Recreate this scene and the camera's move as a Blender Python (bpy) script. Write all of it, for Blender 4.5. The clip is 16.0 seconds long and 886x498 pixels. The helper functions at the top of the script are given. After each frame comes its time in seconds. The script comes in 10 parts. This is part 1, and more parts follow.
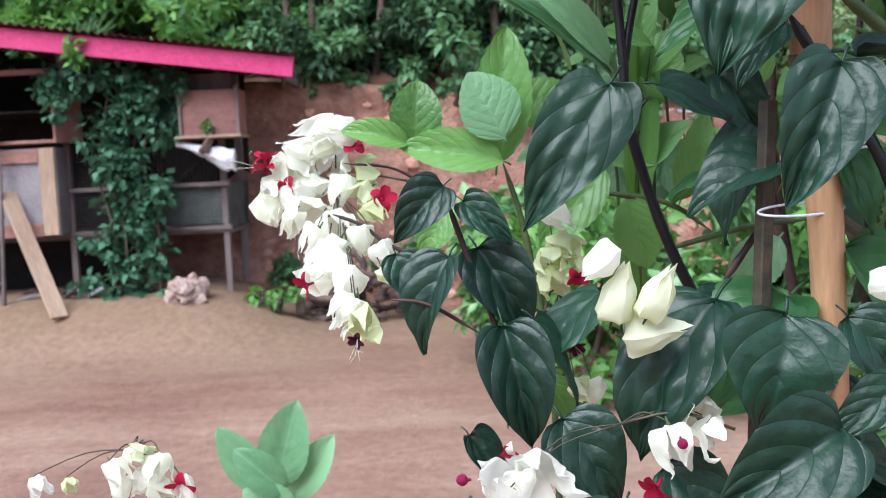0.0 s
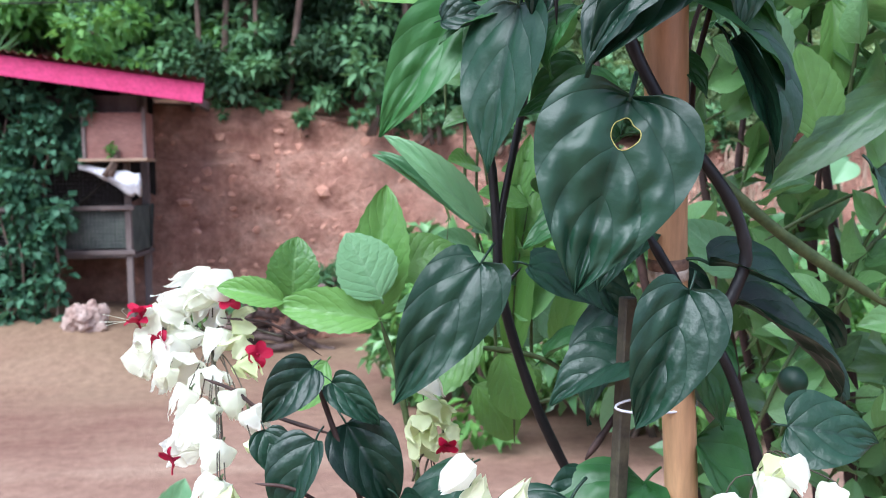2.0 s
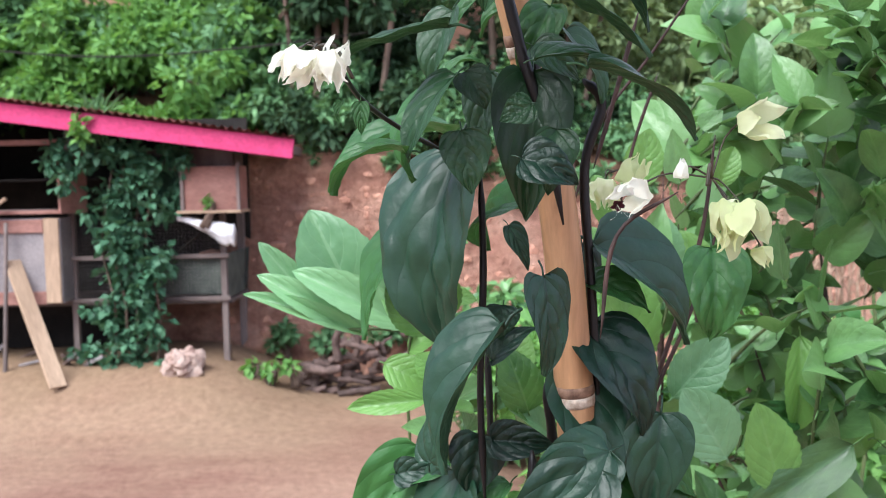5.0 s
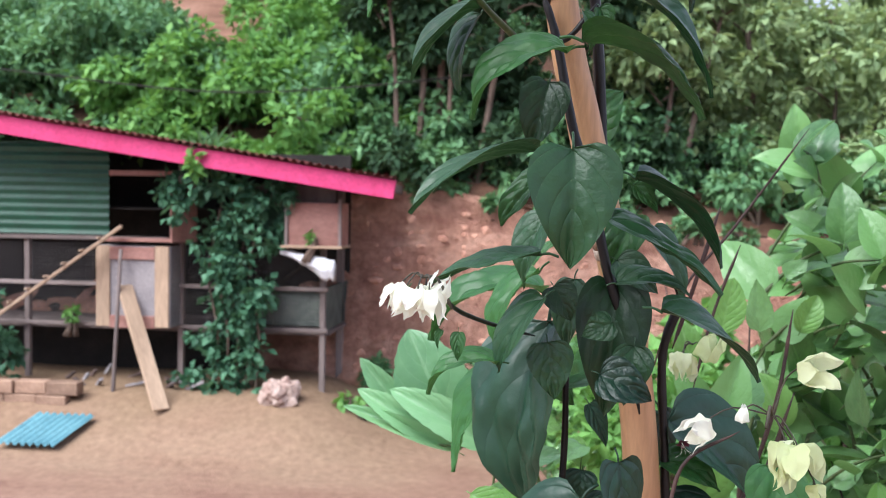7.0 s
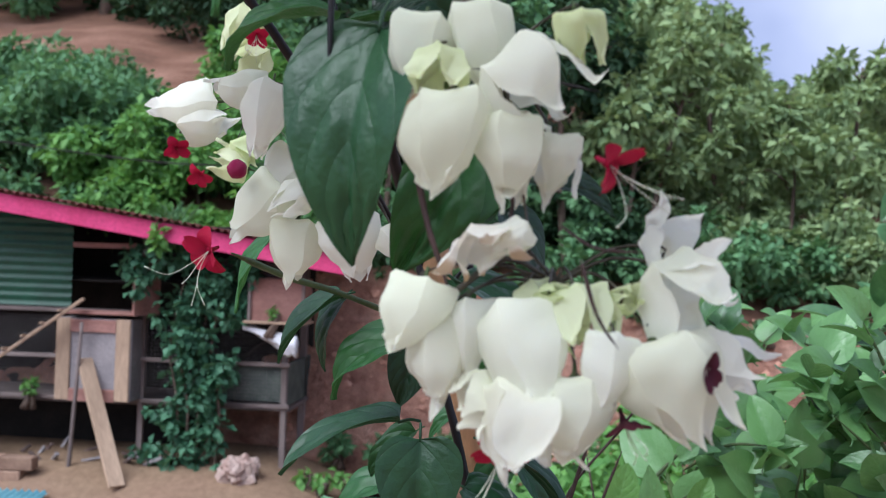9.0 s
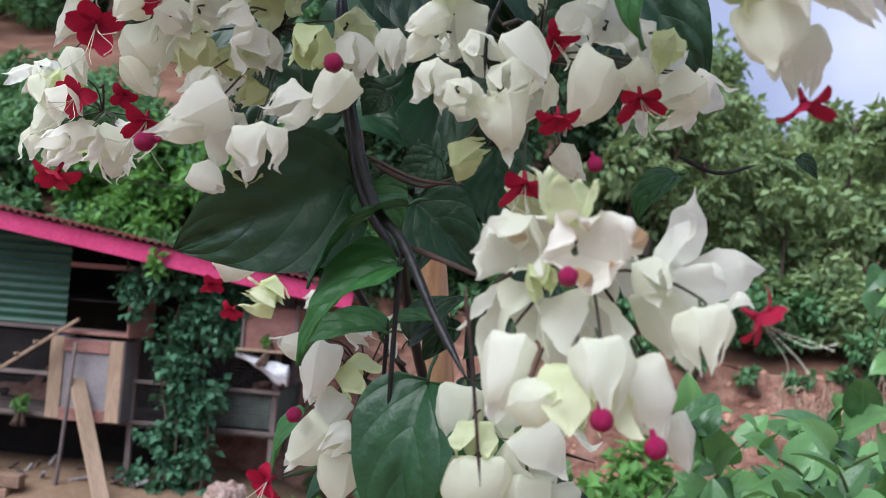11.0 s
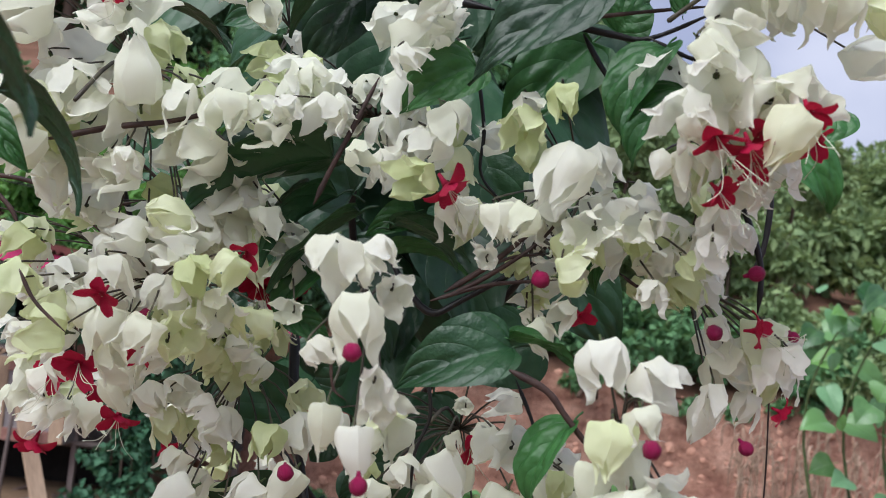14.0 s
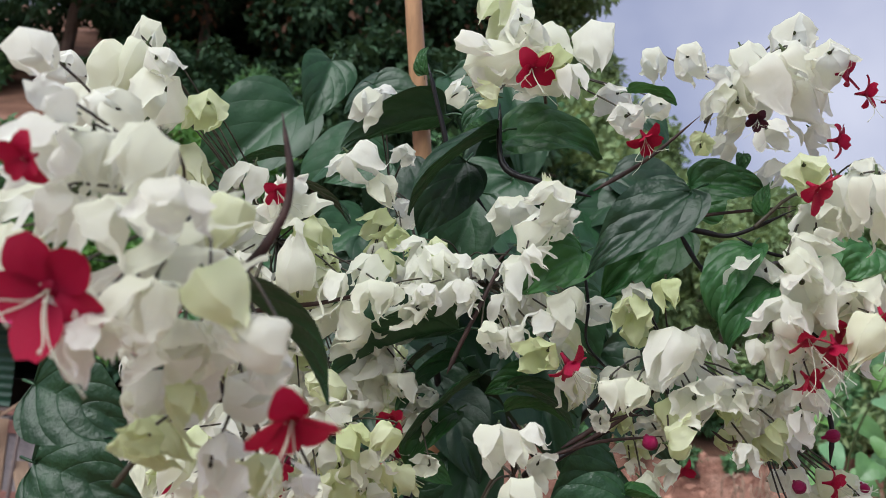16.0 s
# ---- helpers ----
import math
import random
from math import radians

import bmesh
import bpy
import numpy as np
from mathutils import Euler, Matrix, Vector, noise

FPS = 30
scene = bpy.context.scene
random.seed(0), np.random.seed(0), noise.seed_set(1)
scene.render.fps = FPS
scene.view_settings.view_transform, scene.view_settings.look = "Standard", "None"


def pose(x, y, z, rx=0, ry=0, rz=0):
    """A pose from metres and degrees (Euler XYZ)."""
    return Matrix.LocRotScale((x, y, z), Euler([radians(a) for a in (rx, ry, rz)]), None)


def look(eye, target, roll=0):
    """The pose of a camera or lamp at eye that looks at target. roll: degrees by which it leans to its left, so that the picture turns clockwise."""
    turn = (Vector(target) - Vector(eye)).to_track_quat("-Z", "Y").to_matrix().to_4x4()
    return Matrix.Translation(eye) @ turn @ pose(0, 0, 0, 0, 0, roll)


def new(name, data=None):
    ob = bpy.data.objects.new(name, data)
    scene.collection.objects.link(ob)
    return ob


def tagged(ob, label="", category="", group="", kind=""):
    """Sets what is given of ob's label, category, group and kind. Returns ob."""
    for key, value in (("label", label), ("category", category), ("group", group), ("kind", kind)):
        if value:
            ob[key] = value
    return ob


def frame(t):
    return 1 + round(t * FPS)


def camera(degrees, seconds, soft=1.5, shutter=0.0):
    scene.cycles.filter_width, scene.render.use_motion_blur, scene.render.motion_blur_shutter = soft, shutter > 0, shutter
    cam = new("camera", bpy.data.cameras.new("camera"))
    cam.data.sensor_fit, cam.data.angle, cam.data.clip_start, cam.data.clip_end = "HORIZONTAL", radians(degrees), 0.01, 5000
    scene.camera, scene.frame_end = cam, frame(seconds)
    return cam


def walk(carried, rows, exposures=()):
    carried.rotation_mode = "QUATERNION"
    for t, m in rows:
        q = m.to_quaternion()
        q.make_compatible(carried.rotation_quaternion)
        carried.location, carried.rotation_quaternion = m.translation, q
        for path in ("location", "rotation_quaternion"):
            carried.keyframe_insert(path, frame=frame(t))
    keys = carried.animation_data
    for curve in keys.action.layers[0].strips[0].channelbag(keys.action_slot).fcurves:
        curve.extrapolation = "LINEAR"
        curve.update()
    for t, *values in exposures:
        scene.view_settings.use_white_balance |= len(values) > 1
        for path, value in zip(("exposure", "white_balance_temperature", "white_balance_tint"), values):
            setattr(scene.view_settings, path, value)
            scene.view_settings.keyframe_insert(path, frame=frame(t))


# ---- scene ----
cam = camera(49.0, 16.0, 0.6)
PATH = [
    (0, (0.035, 0.033, 1.026), (0.024, 2.025, 0.851), -2.7),
    (0.5, (0.0, 0.039, 1.058), (-0.025, 2.032, 0.888), -2.4),
    (1, (-0.006, 0.048, 1.09), (0.099, 2.038, 0.921), -1.6),
    (1.5, (0.035, 0.051, 1.14), (0.199, 2.038, 0.979), -1.2),
    (2, (0.081, 0.032, 1.184), (0.249, 2.019, 1.034), -0.8),
    (2.5, (0.116, 0.008, 1.23), (0.248, 1.997, 1.074), -0.7),
    (3, (0.149, -0.011, 1.32), (0.219, 1.981, 1.154), -0.2),
    (3.5, (0.16, -0.028, 1.404), (0.171, 1.965, 1.24), 0.2),
    (4, (0.188, -0.044, 1.472), (0.178, 1.949, 1.297), -0.0),
    (4.5, (0.21, -0.058, 1.561), (0.187, 1.934, 1.38), -0.5),
    (5, (0.236, -0.074, 1.649), (0.198, 1.92, 1.497), -1.2),
    (5.2, (0.247, -0.084, 1.68), (0.204, 1.912, 1.547), -1.0),
    (7.5, (0.245, -0.174, 1.898), (-0.028, 1.805, 1.81), 0.9),
    (8, (0.27, -0.192, 1.996), (-0.016, 1.787, 1.941), 0.7),
    (8.4, (0.303, -0.206, 1.997), (0.04, 1.776, 1.988), 1.4),
    (8.5, (0.317, -0.206, 1.994), (0.067, 1.779, 1.99), 1.1),
    (8.7, (0.343, -0.206, 1.990), (0.136, 1.779, 2.000), 1.2),
    (10.8, (0.325, -0.326, 2.132), (0.156, 1.666, 2.183), 4.0),
    (11, (0.324, -0.334, 2.143), (0.153, 1.658, 2.209), 4.4),
    (11.5, (0.329, -0.361, 2.198), (0.155, 1.63, 2.264), 4.7),
    (12, (0.329, -0.371, 2.226), (0.169, 1.622, 2.267), 5.9),
    (12.5, (0.329, -0.39, 2.268), (0.187, 1.604, 2.314), 6.1),
    (13, (0.307, -0.411, 2.293), (0.176, 1.583, 2.363), 6.0),
    (13.5, (0.316, -0.425, 2.323), (0.222, 1.571, 2.412), 6.0),
    (14, (0.324, -0.444, 2.368), (0.248, 1.553, 2.453), 5.8),
    (14.5, (0.308, -0.472, 2.395), (0.229, 1.523, 2.512), 6.0),
    (15, (0.292, -0.512, 2.422), (0.224, 1.482, 2.566), 5.3),
    (15.5, (0.278, -0.539, 2.437), (0.207, 1.452, 2.615), 5.1),
    (16, (0.231, -0.553, 2.436), (0.17, 1.437, 2.621), 5.0),
]
walk(cam, [(t, look(eye, target, roll)) for t, eye, target, roll in PATH],
     exposures=((0, 1.25, 6050, 10), (2.5, 1.46, 5850, 10), (4, 1.54, 6200, 10), (5, 1.58, 6450, 10), (7.5, 1.54, 6350, 10), (8, 1.08, 6150, 10), (8.7, 0.9, 5950, 10),
                (10.8, 0.78, 6150, 10), (12, 0.76, 6150, 10), (13, 0.64, 6300, 10), (14, 0.55, 6400, 10), (16, 0.45, 6550, 10)))
cam.data.dof.use_dof = True
cam.data.dof.focus_distance = 0.72
cam.data.dof.aperture_fstop = 16.0

# ---- daylight: bright overcast afternoon ----
world = bpy.data.worlds.new("overcast_sky")
scene.world = world
world.use_nodes = True
wn, wl = world.node_tree.nodes, world.node_tree.links
wn.clear()
sky = wn.new("ShaderNodeTexSky")
sky.sky_type, sky.sun_disc = "NISHITA", False
sky.sun_elevation, sky.sun_rotation = radians(52), radians(215)
sky.air_density, sky.dust_density, sky.ozone_density = 1.0, 3.0, 1.5
clouds = wn.new("ShaderNodeTexNoise")
clouds.inputs["Scale"].default_value, clouds.inputs["Detail"].default_value = 2.2, 5.0
coords = wn.new("ShaderNodeTexCoord")
wl.new(coords.outputs["Generated"], clouds.inputs["Vector"])
ramp = wn.new("ShaderNodeValToRGB")
ramp.color_ramp.elements[0].position, ramp.color_ramp.elements[1].position = 0.40, 0.64
ramp.color_ramp.elements[0].color = (3.7, 4.2, 6.6, 1)
ramp.color_ramp.elements[1].color = (8.4, 8.7, 10.6, 1)
wl.new(clouds.outputs["Fac"], ramp.inputs["Fac"])
mix = wn.new("ShaderNodeMix")
mix.data_type = "RGBA"
mix.inputs["Factor"].default_value = 0.8
wl.new(sky.outputs["Color"], mix.inputs[6])
wl.new(ramp.outputs["Color"], mix.inputs[7])
bg = wn.new("ShaderNodeBackground")
bg.inputs["Strength"].default_value = 0.068
wl.new(mix.outputs[2], bg.inputs["Color"])
wl.new(bg.outputs["Background"], wn.new("ShaderNodeOutputWorld").inputs["Surface"])
sun = new("sun", bpy.data.lights.new("sun", "SUN"))
sun.data.energy, sun.data.angle, sun.data.color = 2.9, radians(50), (0.955, 0.98, 1.0)
sun.matrix_world = look((-4, -5.7, 9), (0, 0, 0))

# ---- materials ----
def node_material(name):
    m = bpy.data.materials.new(name)
    m.use_nodes = True
    nt = m.node_tree
    return m, nt, nt.nodes["Principled BSDF"], nt.nodes["Material Output"]


def noise_node(nt, scale, detail=4.0, rough=0.55, stretch=None, world_space=False):
    n = nt.nodes.new("ShaderNodeTexNoise")
    n.inputs["Scale"].default_value, n.inputs["Detail"].default_value = scale, detail
    n.inputs["Roughness"].default_value = rough
    tc = nt.nodes.new("ShaderNodeTexCoord")
    mp = nt.nodes.new("ShaderNodeMapping")
    mp.inputs["Scale"].default_value = stretch or (1, 1, 1)
    if world_space:
        geo = nt.nodes.new("ShaderNodeNewGeometry")
        nt.links.new(geo.outputs["Position"], mp.inputs["Vector"])
    else:
        nt.links.new(tc.outputs["Object"], mp.inputs["Vector"])
    nt.links.new(mp.outputs["Vector"], n.inputs["Vector"])
    return n


def ramp_node(nt, source, stops):
    r = nt.nodes.new("ShaderNodeValToRGB")
    els = r.color_ramp.elements
    while len(els) < len(stops):
        els.new(0.5)
    for e, (p, c) in zip(els, stops):
        e.position, e.color = p, (*c, 1)
    nt.links.new(source, r.inputs["Fac"])
    return r


def mixed(nt, fac, a, b, blend="MIX"):
    m = nt.nodes.new("ShaderNodeMix")
    m.data_type, m.blend_type = "RGBA", blend
    for socket, v in ((m.inputs["Factor"], fac), (m.inputs[6], a), (m.inputs[7], b)):
        if isinstance(v, (int, float)):
            socket.default_value = v
        elif isinstance(v, tuple):
            socket.default_value = (*v, 1)
        else:
            nt.links.new(v, socket)
    return m.outputs[2]


def calc(nt, op, a, b=None, c=None):
    m = nt.nodes.new("ShaderNodeMath")
    m.operation = op
    for socket, v in zip(m.inputs, (a, b, c)):
        if v is None:
            continue
        if isinstance(v, (int, float)):
            socket.default_value = v
        else:
            nt.links.new(v, socket)
    return m.outputs[0]


def bump(nt, bsdf, height, strength, distance):
    b = nt.nodes.new("ShaderNodeBump")
    b.inputs["Strength"].default_value, b.inputs["Distance"].default_value = strength, distance
    nt.links.new(height, b.inputs["Height"])
    nt.links.new(b.outputs["Normal"], bsdf.inputs["Normal"])


def rough_material(name, dark, light, scale, rough=0.8, grain=60.0, depth=0.004, stretch=None, spec=0.3, world_space=False, vary=0.0):
    """Two scales of stain and grain between two colours."""
    m, nt, bsdf, _ = node_material(name)
    big = noise_node(nt, scale, 5, 0.6, stretch, world_space)
    fine = noise_node(nt, grain, 4, 0.6, stretch, world_space)
    r = ramp_node(nt, big.outputs["Fac"], [(0.3, dark), (0.7, light)])
    g = ramp_node(nt, fine.outputs["Fac"], [(0.25, (0.62, 0.62, 0.62)), (0.75, (1.2, 1.2, 1.2))])
    col = mixed(nt, 0.8, r.outputs["Color"], g.outputs["Color"], "MULTIPLY")
    if vary:
        info = nt.nodes.new("ShaderNodeObjectInfo")
        v = calc(nt, "MULTIPLY_ADD", info.outputs["Random"], vary, 1 - vary / 2)
        hsv = nt.nodes.new("ShaderNodeHueSaturation")
        nt.links.new(col, hsv.inputs["Color"])
        nt.links.new(v, hsv.inputs["Value"])
        col = hsv.outputs["Color"]
    nt.links.new(col, bsdf.inputs["Base Color"])
    bsdf.inputs["Roughness"].default_value = rough
    bsdf.inputs["Specular IOR Level"].default_value = spec
    if depth:
        h = calc(nt, "ADD", calc(nt, "MULTIPLY", big.outputs["Fac"], 2.0), fine.outputs["Fac"])
        bump(nt, bsdf, h, 0.6, depth)
    return m


def leaf_material(name, dark, light, vein, rough=0.4, glow=0.15, relief=0.0015, veins=6.0, spec=0.5, coat=0.0, slant=0.35, ribs=0.8, vary=0.45, pucker_amount=0.5):
    """A leaf: side veins by its own length and width, blotches, and light that shines through."""
    m, nt, bsdf, out = node_material(name)
    uv = nt.nodes.new("ShaderNodeUVMap")
    sep = nt.nodes.new("ShaderNodeSeparateXYZ")
    nt.links.new(uv.outputs["UV"], sep.inputs[0])
    w = calc(nt, "ABSOLUTE", calc(nt, "MULTIPLY_ADD", sep.outputs["X"], 2.0, -1.0))
    arc = calc(nt, "SUBTRACT", sep.outputs["Y"], calc(nt, "MULTIPLY", calc(nt, "POWER", w, 1.15), slant))
    wave = calc(nt, "ABSOLUTE", calc(nt, "SINE", calc(nt, "MULTIPLY", arc, math.pi * veins)))
    side = calc(nt, "LESS_THAN", wave, 0.10)
    mid = calc(nt, "LESS_THAN", w, 0.05)
    line = calc(nt, "MAXIMUM", calc(nt, "MULTIPLY", side, 0.55), mid)
    blot = noise_node(nt, 5.0, 4, 0.6)
    fine = noise_node(nt, 90.0, 3, 0.6)
    wrinkle = noise_node(nt, 5.0, 3, 0.5)
    pucker = noise_node(nt, 14.0, 2, 0.5)
    info = nt.nodes.new("ShaderNodeObjectInfo")
    geo = nt.nodes.new("ShaderNodeNewGeometry")
    rnd = calc(nt, "FRACT", calc(nt, "ADD", info.outputs["Random"], geo.outputs["Random Per Island"]))
    f = calc(nt, "ADD", calc(nt, "MULTIPLY", blot.outputs["Fac"], 0.7), calc(nt, "MULTIPLY", rnd, vary))
    col = ramp_node(nt, f, [(0.25, dark), (0.4 + vary, light)]).outputs["Color"]
    col = mixed(nt, calc(nt, "MULTIPLY", line, 0.2 + 0.375 * ribs), col, vein)
    nt.links.new(col, bsdf.inputs["Base Color"])
    bsdf.inputs["Specular IOR Level"].default_value = spec
    bsdf.inputs["Coat Weight"].default_value = coat
    bsdf.inputs["Coat Roughness"].default_value = 0.25
    rr = calc(nt, "MULTIPLY_ADD", blot.outputs["Fac"], 0.25, rough - 0.1)
    nt.links.new(rr, bsdf.inputs["Roughness"])
    h = calc(nt, "ADD", calc(nt, "MULTIPLY", calc(nt, "POWER", wave, 0.5), ribs), calc(nt, "MULTIPLY", fine.outputs["Fac"], 0.03))
    h = calc(nt, "ADD", h, calc(nt, "MULTIPLY", pucker.outputs["Fac"], 0.6 * pucker_amount))
    h = calc(nt, "ADD", h, calc(nt, "MULTIPLY", wrinkle.outputs["Fac"], 0.5 * pucker_amount))
    h = calc(nt, "SUBTRACT", h, calc(nt, "MULTIPLY", mid, 0.8))
    bump(nt, bsdf, h, 0.8, relief)
    tr = nt.nodes.new("ShaderNodeBsdfTranslucent")
    nt.links.new(mixed(nt, 0.6, col, (light[0] * 1.6 + 0.02, light[1] * 1.5, light[2]), "MIX"), tr.inputs["Color"])
    ms = nt.nodes.new("ShaderNodeMixShader")
    ms.inputs[0].default_value = glow
    nt.links.new(bsdf.outputs[0], ms.inputs[1])
    nt.links.new(tr.outputs[0], ms.inputs[2])
    nt.links.new(ms.outputs[0], out.inputs["Surface"])
    return m


def petal_material(name, colour, tip, through_colour, glow=0.35, rough=0.55, edge=None):
    m, nt, bsdf, out = node_material(name)
    uv = nt.nodes.new("ShaderNodeUVMap")
    sep = nt.nodes.new("ShaderNodeSeparateXYZ")
    nt.links.new(uv.outputs["UV"], sep.inputs[0])
    info = nt.nodes.new("ShaderNodeObjectInfo")
    blot = noise_node(nt, 90.0, 4, 0.6)
    fibre = noise_node(nt, 300.0, 3, 0.6, (1, 1, 0.2))
    f = calc(nt, "ADD", calc(nt, "MULTIPLY", blot.outputs["Fac"], 0.6), calc(nt, "MULTIPLY_ADD", info.outputs["Random"], 0.75, -0.15))
    f = calc(nt, "ADD", f, calc(nt, "MULTIPLY", calc(nt, "POWER", calc(nt, "SUBTRACT", 1.0, sep.outputs["Y"]), 4.0), 0.5))
    col = ramp_node(nt, f, [(0.3, colour), (0.95, tip)]).outputs["Color"]
    g = ramp_node(nt, fibre.outputs["Fac"], [(0.3, (0.93, 0.93, 0.92)), (0.7, (1, 1, 1))])
    col = mixed(nt, 1.0, col, g.outputs["Color"], "MULTIPLY")
    nt.links.new(col, bsdf.inputs["Base Color"])
    bsdf.inputs["Roughness"].default_value = rough
    bsdf.inputs["Specular IOR Level"].default_value = 0.25
    w = calc(nt, "ABSOLUTE", calc(nt, "MULTIPLY_ADD", sep.outputs["X"], 2.0, -1.0))
    h = calc(nt, "ADD", calc(nt, "MULTIPLY", calc(nt, "MINIMUM", calc(nt, "MULTIPLY", w, 9.0), 1.0), 0.35), blot.outputs["Fac"])
    bump(nt, bsdf, h, 0.5, 0.0012)
    if edge:
        worn = calc(nt, "ADD", calc(nt, "MULTIPLY", calc(nt, "POWER", sep.outputs["Y"], 3.0), 1.1), calc(nt, "MULTIPLY", blot.outputs["Fac"], 0.7))
        e = ramp_node(nt, worn, [(0.88, (0, 0, 0)), (1.0, (1, 1, 1))])
        col = mixed(nt, e.outputs["Color"], col, edge)
        nt.links.new(col, bsdf.inputs["Base Color"])
    tr = nt.nodes.new("ShaderNodeBsdfTranslucent")
    tr.inputs["Color"].default_value = (*through_colour, 1)
    ms = nt.nodes.new("ShaderNodeMixShader")
    ms.inputs[0].default_value = glow
    nt.links.new(bsdf.outputs[0], ms.inputs[1])
    nt.links.new(tr.outputs[0], ms.inputs[2])
    nt.links.new(ms.outputs[0], out.inputs["Surface"])
    return m


def earth_material(name, dark, mid, light, scale, depth, strip_colour=None, grain=0.76):
    m, nt, bsdf, _ = node_material(name)
    big = noise_node(nt, scale, 6, 0.6, (1, 1, 1), True)
    streak = noise_node(nt, scale * 1.5, 5, 0.6, (0.35, 1.6, 1), True)
    fine = noise_node(nt, 14.0, 6, 0.7, None, True)
    grit = noise_node(nt, 90.0, 3, 0.7, None, True)
    f = calc(nt, "ADD", calc(nt, "MULTIPLY", big.outputs["Fac"], 0.5), calc(nt, "MULTIPLY", streak.outputs["Fac"], 0.5))
    col = ramp_node(nt, f, [(0.36, dark), (0.5, mid), (0.64, light)]).outputs["Color"]
    g = ramp_node(nt, fine.outputs["Fac"], [(0.3, (grain, grain * 0.97, grain * 0.96)), (0.7, (1.18, 1.18, 1.18))])
    col = mixed(nt, 0.9, col, g.outputs["Color"], "MULTIPLY")
    g2 = ramp_node(nt, grit.outputs["Fac"], [(0.3, (0.8, 0.8, 0.8)), (0.7, (1.1, 1.1, 1.1))])
    col = mixed(nt, 0.9, col, g2.outputs["Color"], "MULTIPLY")
    if strip_colour:
        # darker olive-brown trodden soil in the strip along the coop
        geo, sep = nt.nodes.new("ShaderNodeNewGeometry"), nt.nodes.new("ShaderNodeSeparateXYZ")
        nt.links.new(geo.outputs["Position"], sep.inputs[0])
        reach = calc(nt, "ADD", sep.outputs["Y"], calc(nt, "MULTIPLY", big.outputs["Fac"], 4.0))
        strip = ramp_node(nt, calc(nt, "MULTIPLY_ADD", reach, 0.25, -1.9), [(0.1, (0, 0, 0)), (0.75, (0.85, 0.85, 0.85))])
        col = mixed(nt, strip.outputs["Color"], col, mixed(nt, 1.0, strip_colour, g.outputs["Color"], "MULTIPLY"))
    nt.links.new(col, bsdf.inputs["Base Color"])
    bsdf.inputs["Roughness"].default_value = 0.9
    bsdf.inputs["Specular IOR Level"].default_value = 0.15
    h = calc(nt, "ADD", calc(nt, "MULTIPLY", fine.outputs["Fac"], 1.0), calc(nt, "MULTIPLY", grit.outputs["Fac"], 0.3))
    bump(nt, bsdf, h, 0.8, depth)
    return m


M_ground = earth_material("trodden_red_earth", (0.185, 0.10, 0.074), (0.26, 0.158, 0.116), (0.33, 0.225, 0.165), 0.7, 0.02, (0.20, 0.135, 0.085))
M_bank = earth_material("cut_red_earth", (0.33, 0.155, 0.115), (0.52, 0.28, 0.205), (0.66, 0.40, 0.305), 3.4, 0.14, None, 0.62)
M_hill = earth_material("hill_soil", (0.085, 0.05, 0.034), (0.19, 0.098, 0.066), (0.31, 0.175, 0.125), 0.5, 0.05)
M_pink = rough_material("pink_painted_wood", (0.50, 0.035, 0.13), (0.60, 0.06, 0.19), 2.5, 0.55, 40, 0.001)
M_roof = rough_material("red_brown_sheet", (0.12, 0.03, 0.03), (0.2, 0.05, 0.05), 4, 0.5, 50, 0.001)
M_greensheet = rough_material("green_sheet", (0.004, 0.045, 0.024), (0.008, 0.08, 0.042), 3, 0.5, 40, 0.0008, None, 0.5)
M_tealsheet = rough_material("teal_sheet", (0.09, 0.22, 0.26), (0.15, 0.32, 0.36), 4, 0.4, 40, 0.001)
M_wood = rough_material("weathered_wood", (0.11, 0.085, 0.08), (0.24, 0.19, 0.175), 5, 0.8, 70, 0.002, (1, 1, 0.15), 0.3, False, 0.3)
M_palewood = rough_material("pale_plank", (0.28, 0.19, 0.13), (0.42, 0.30, 0.21), 6, 0.75, 60, 0.002, (1, 1, 0.15), 0.3, False, 0.2)
M_redwood = rough_material("reddish_board", (0.22, 0.1, 0.08), (0.36, 0.19, 0.16), 5, 0.7, 70, 0.002, (0.3, 1, 1))
# near-black: the coop's inner shade put into colour; also brace and cable
M_dark = rough_material("coop_shade_and_dark_parts", (0.012, 0.011, 0.01), (0.03, 0.026, 0.022), 4, 0.9, 50, 0.002)
M_netting = rough_material("dusty_green_netting", (0.05, 0.06, 0.055), (0.12, 0.14, 0.12), 6, 0.8, 60, 0.001)
M_greyboard = rough_material("grey_board", (0.2, 0.18, 0.19), (0.3, 0.27, 0.27), 4, 0.7, 50, 0.001)
M_rock = rough_material("pale_red_rock", (0.26, 0.16, 0.13), (0.48, 0.38, 0.33), 7, 0.85, 40, 0.012)
M_brick = rough_material("clay_brick", (0.2, 0.12, 0.085), (0.34, 0.22, 0.155), 9, 0.85, 60, 0.004, None, 0.3, False, 0.4)
M_log = rough_material("old_wood", (0.045, 0.03, 0.026), (0.17, 0.115, 0.10), 12, 0.85, 70, 0.006, None, 0.3, False, 0.6)
M_bag = rough_material("white_plastic_sack", (0.5, 0.5, 0.52), (0.72, 0.72, 0.75), 10, 0.4, 40, 0.004)
M_bark = rough_material("grey_brown_bark", (0.06, 0.045, 0.035), (0.2, 0.14, 0.11), 5, 0.85, 30, 0.01, (1, 1, 0.3), 0.2, False, 0.4)
M_bamboo = rough_material("dry_bamboo", (0.40, 0.205, 0.10), (0.60, 0.37, 0.195), 9, 0.42, 120, 0.0006, (1, 1, 0.12), 0.45)
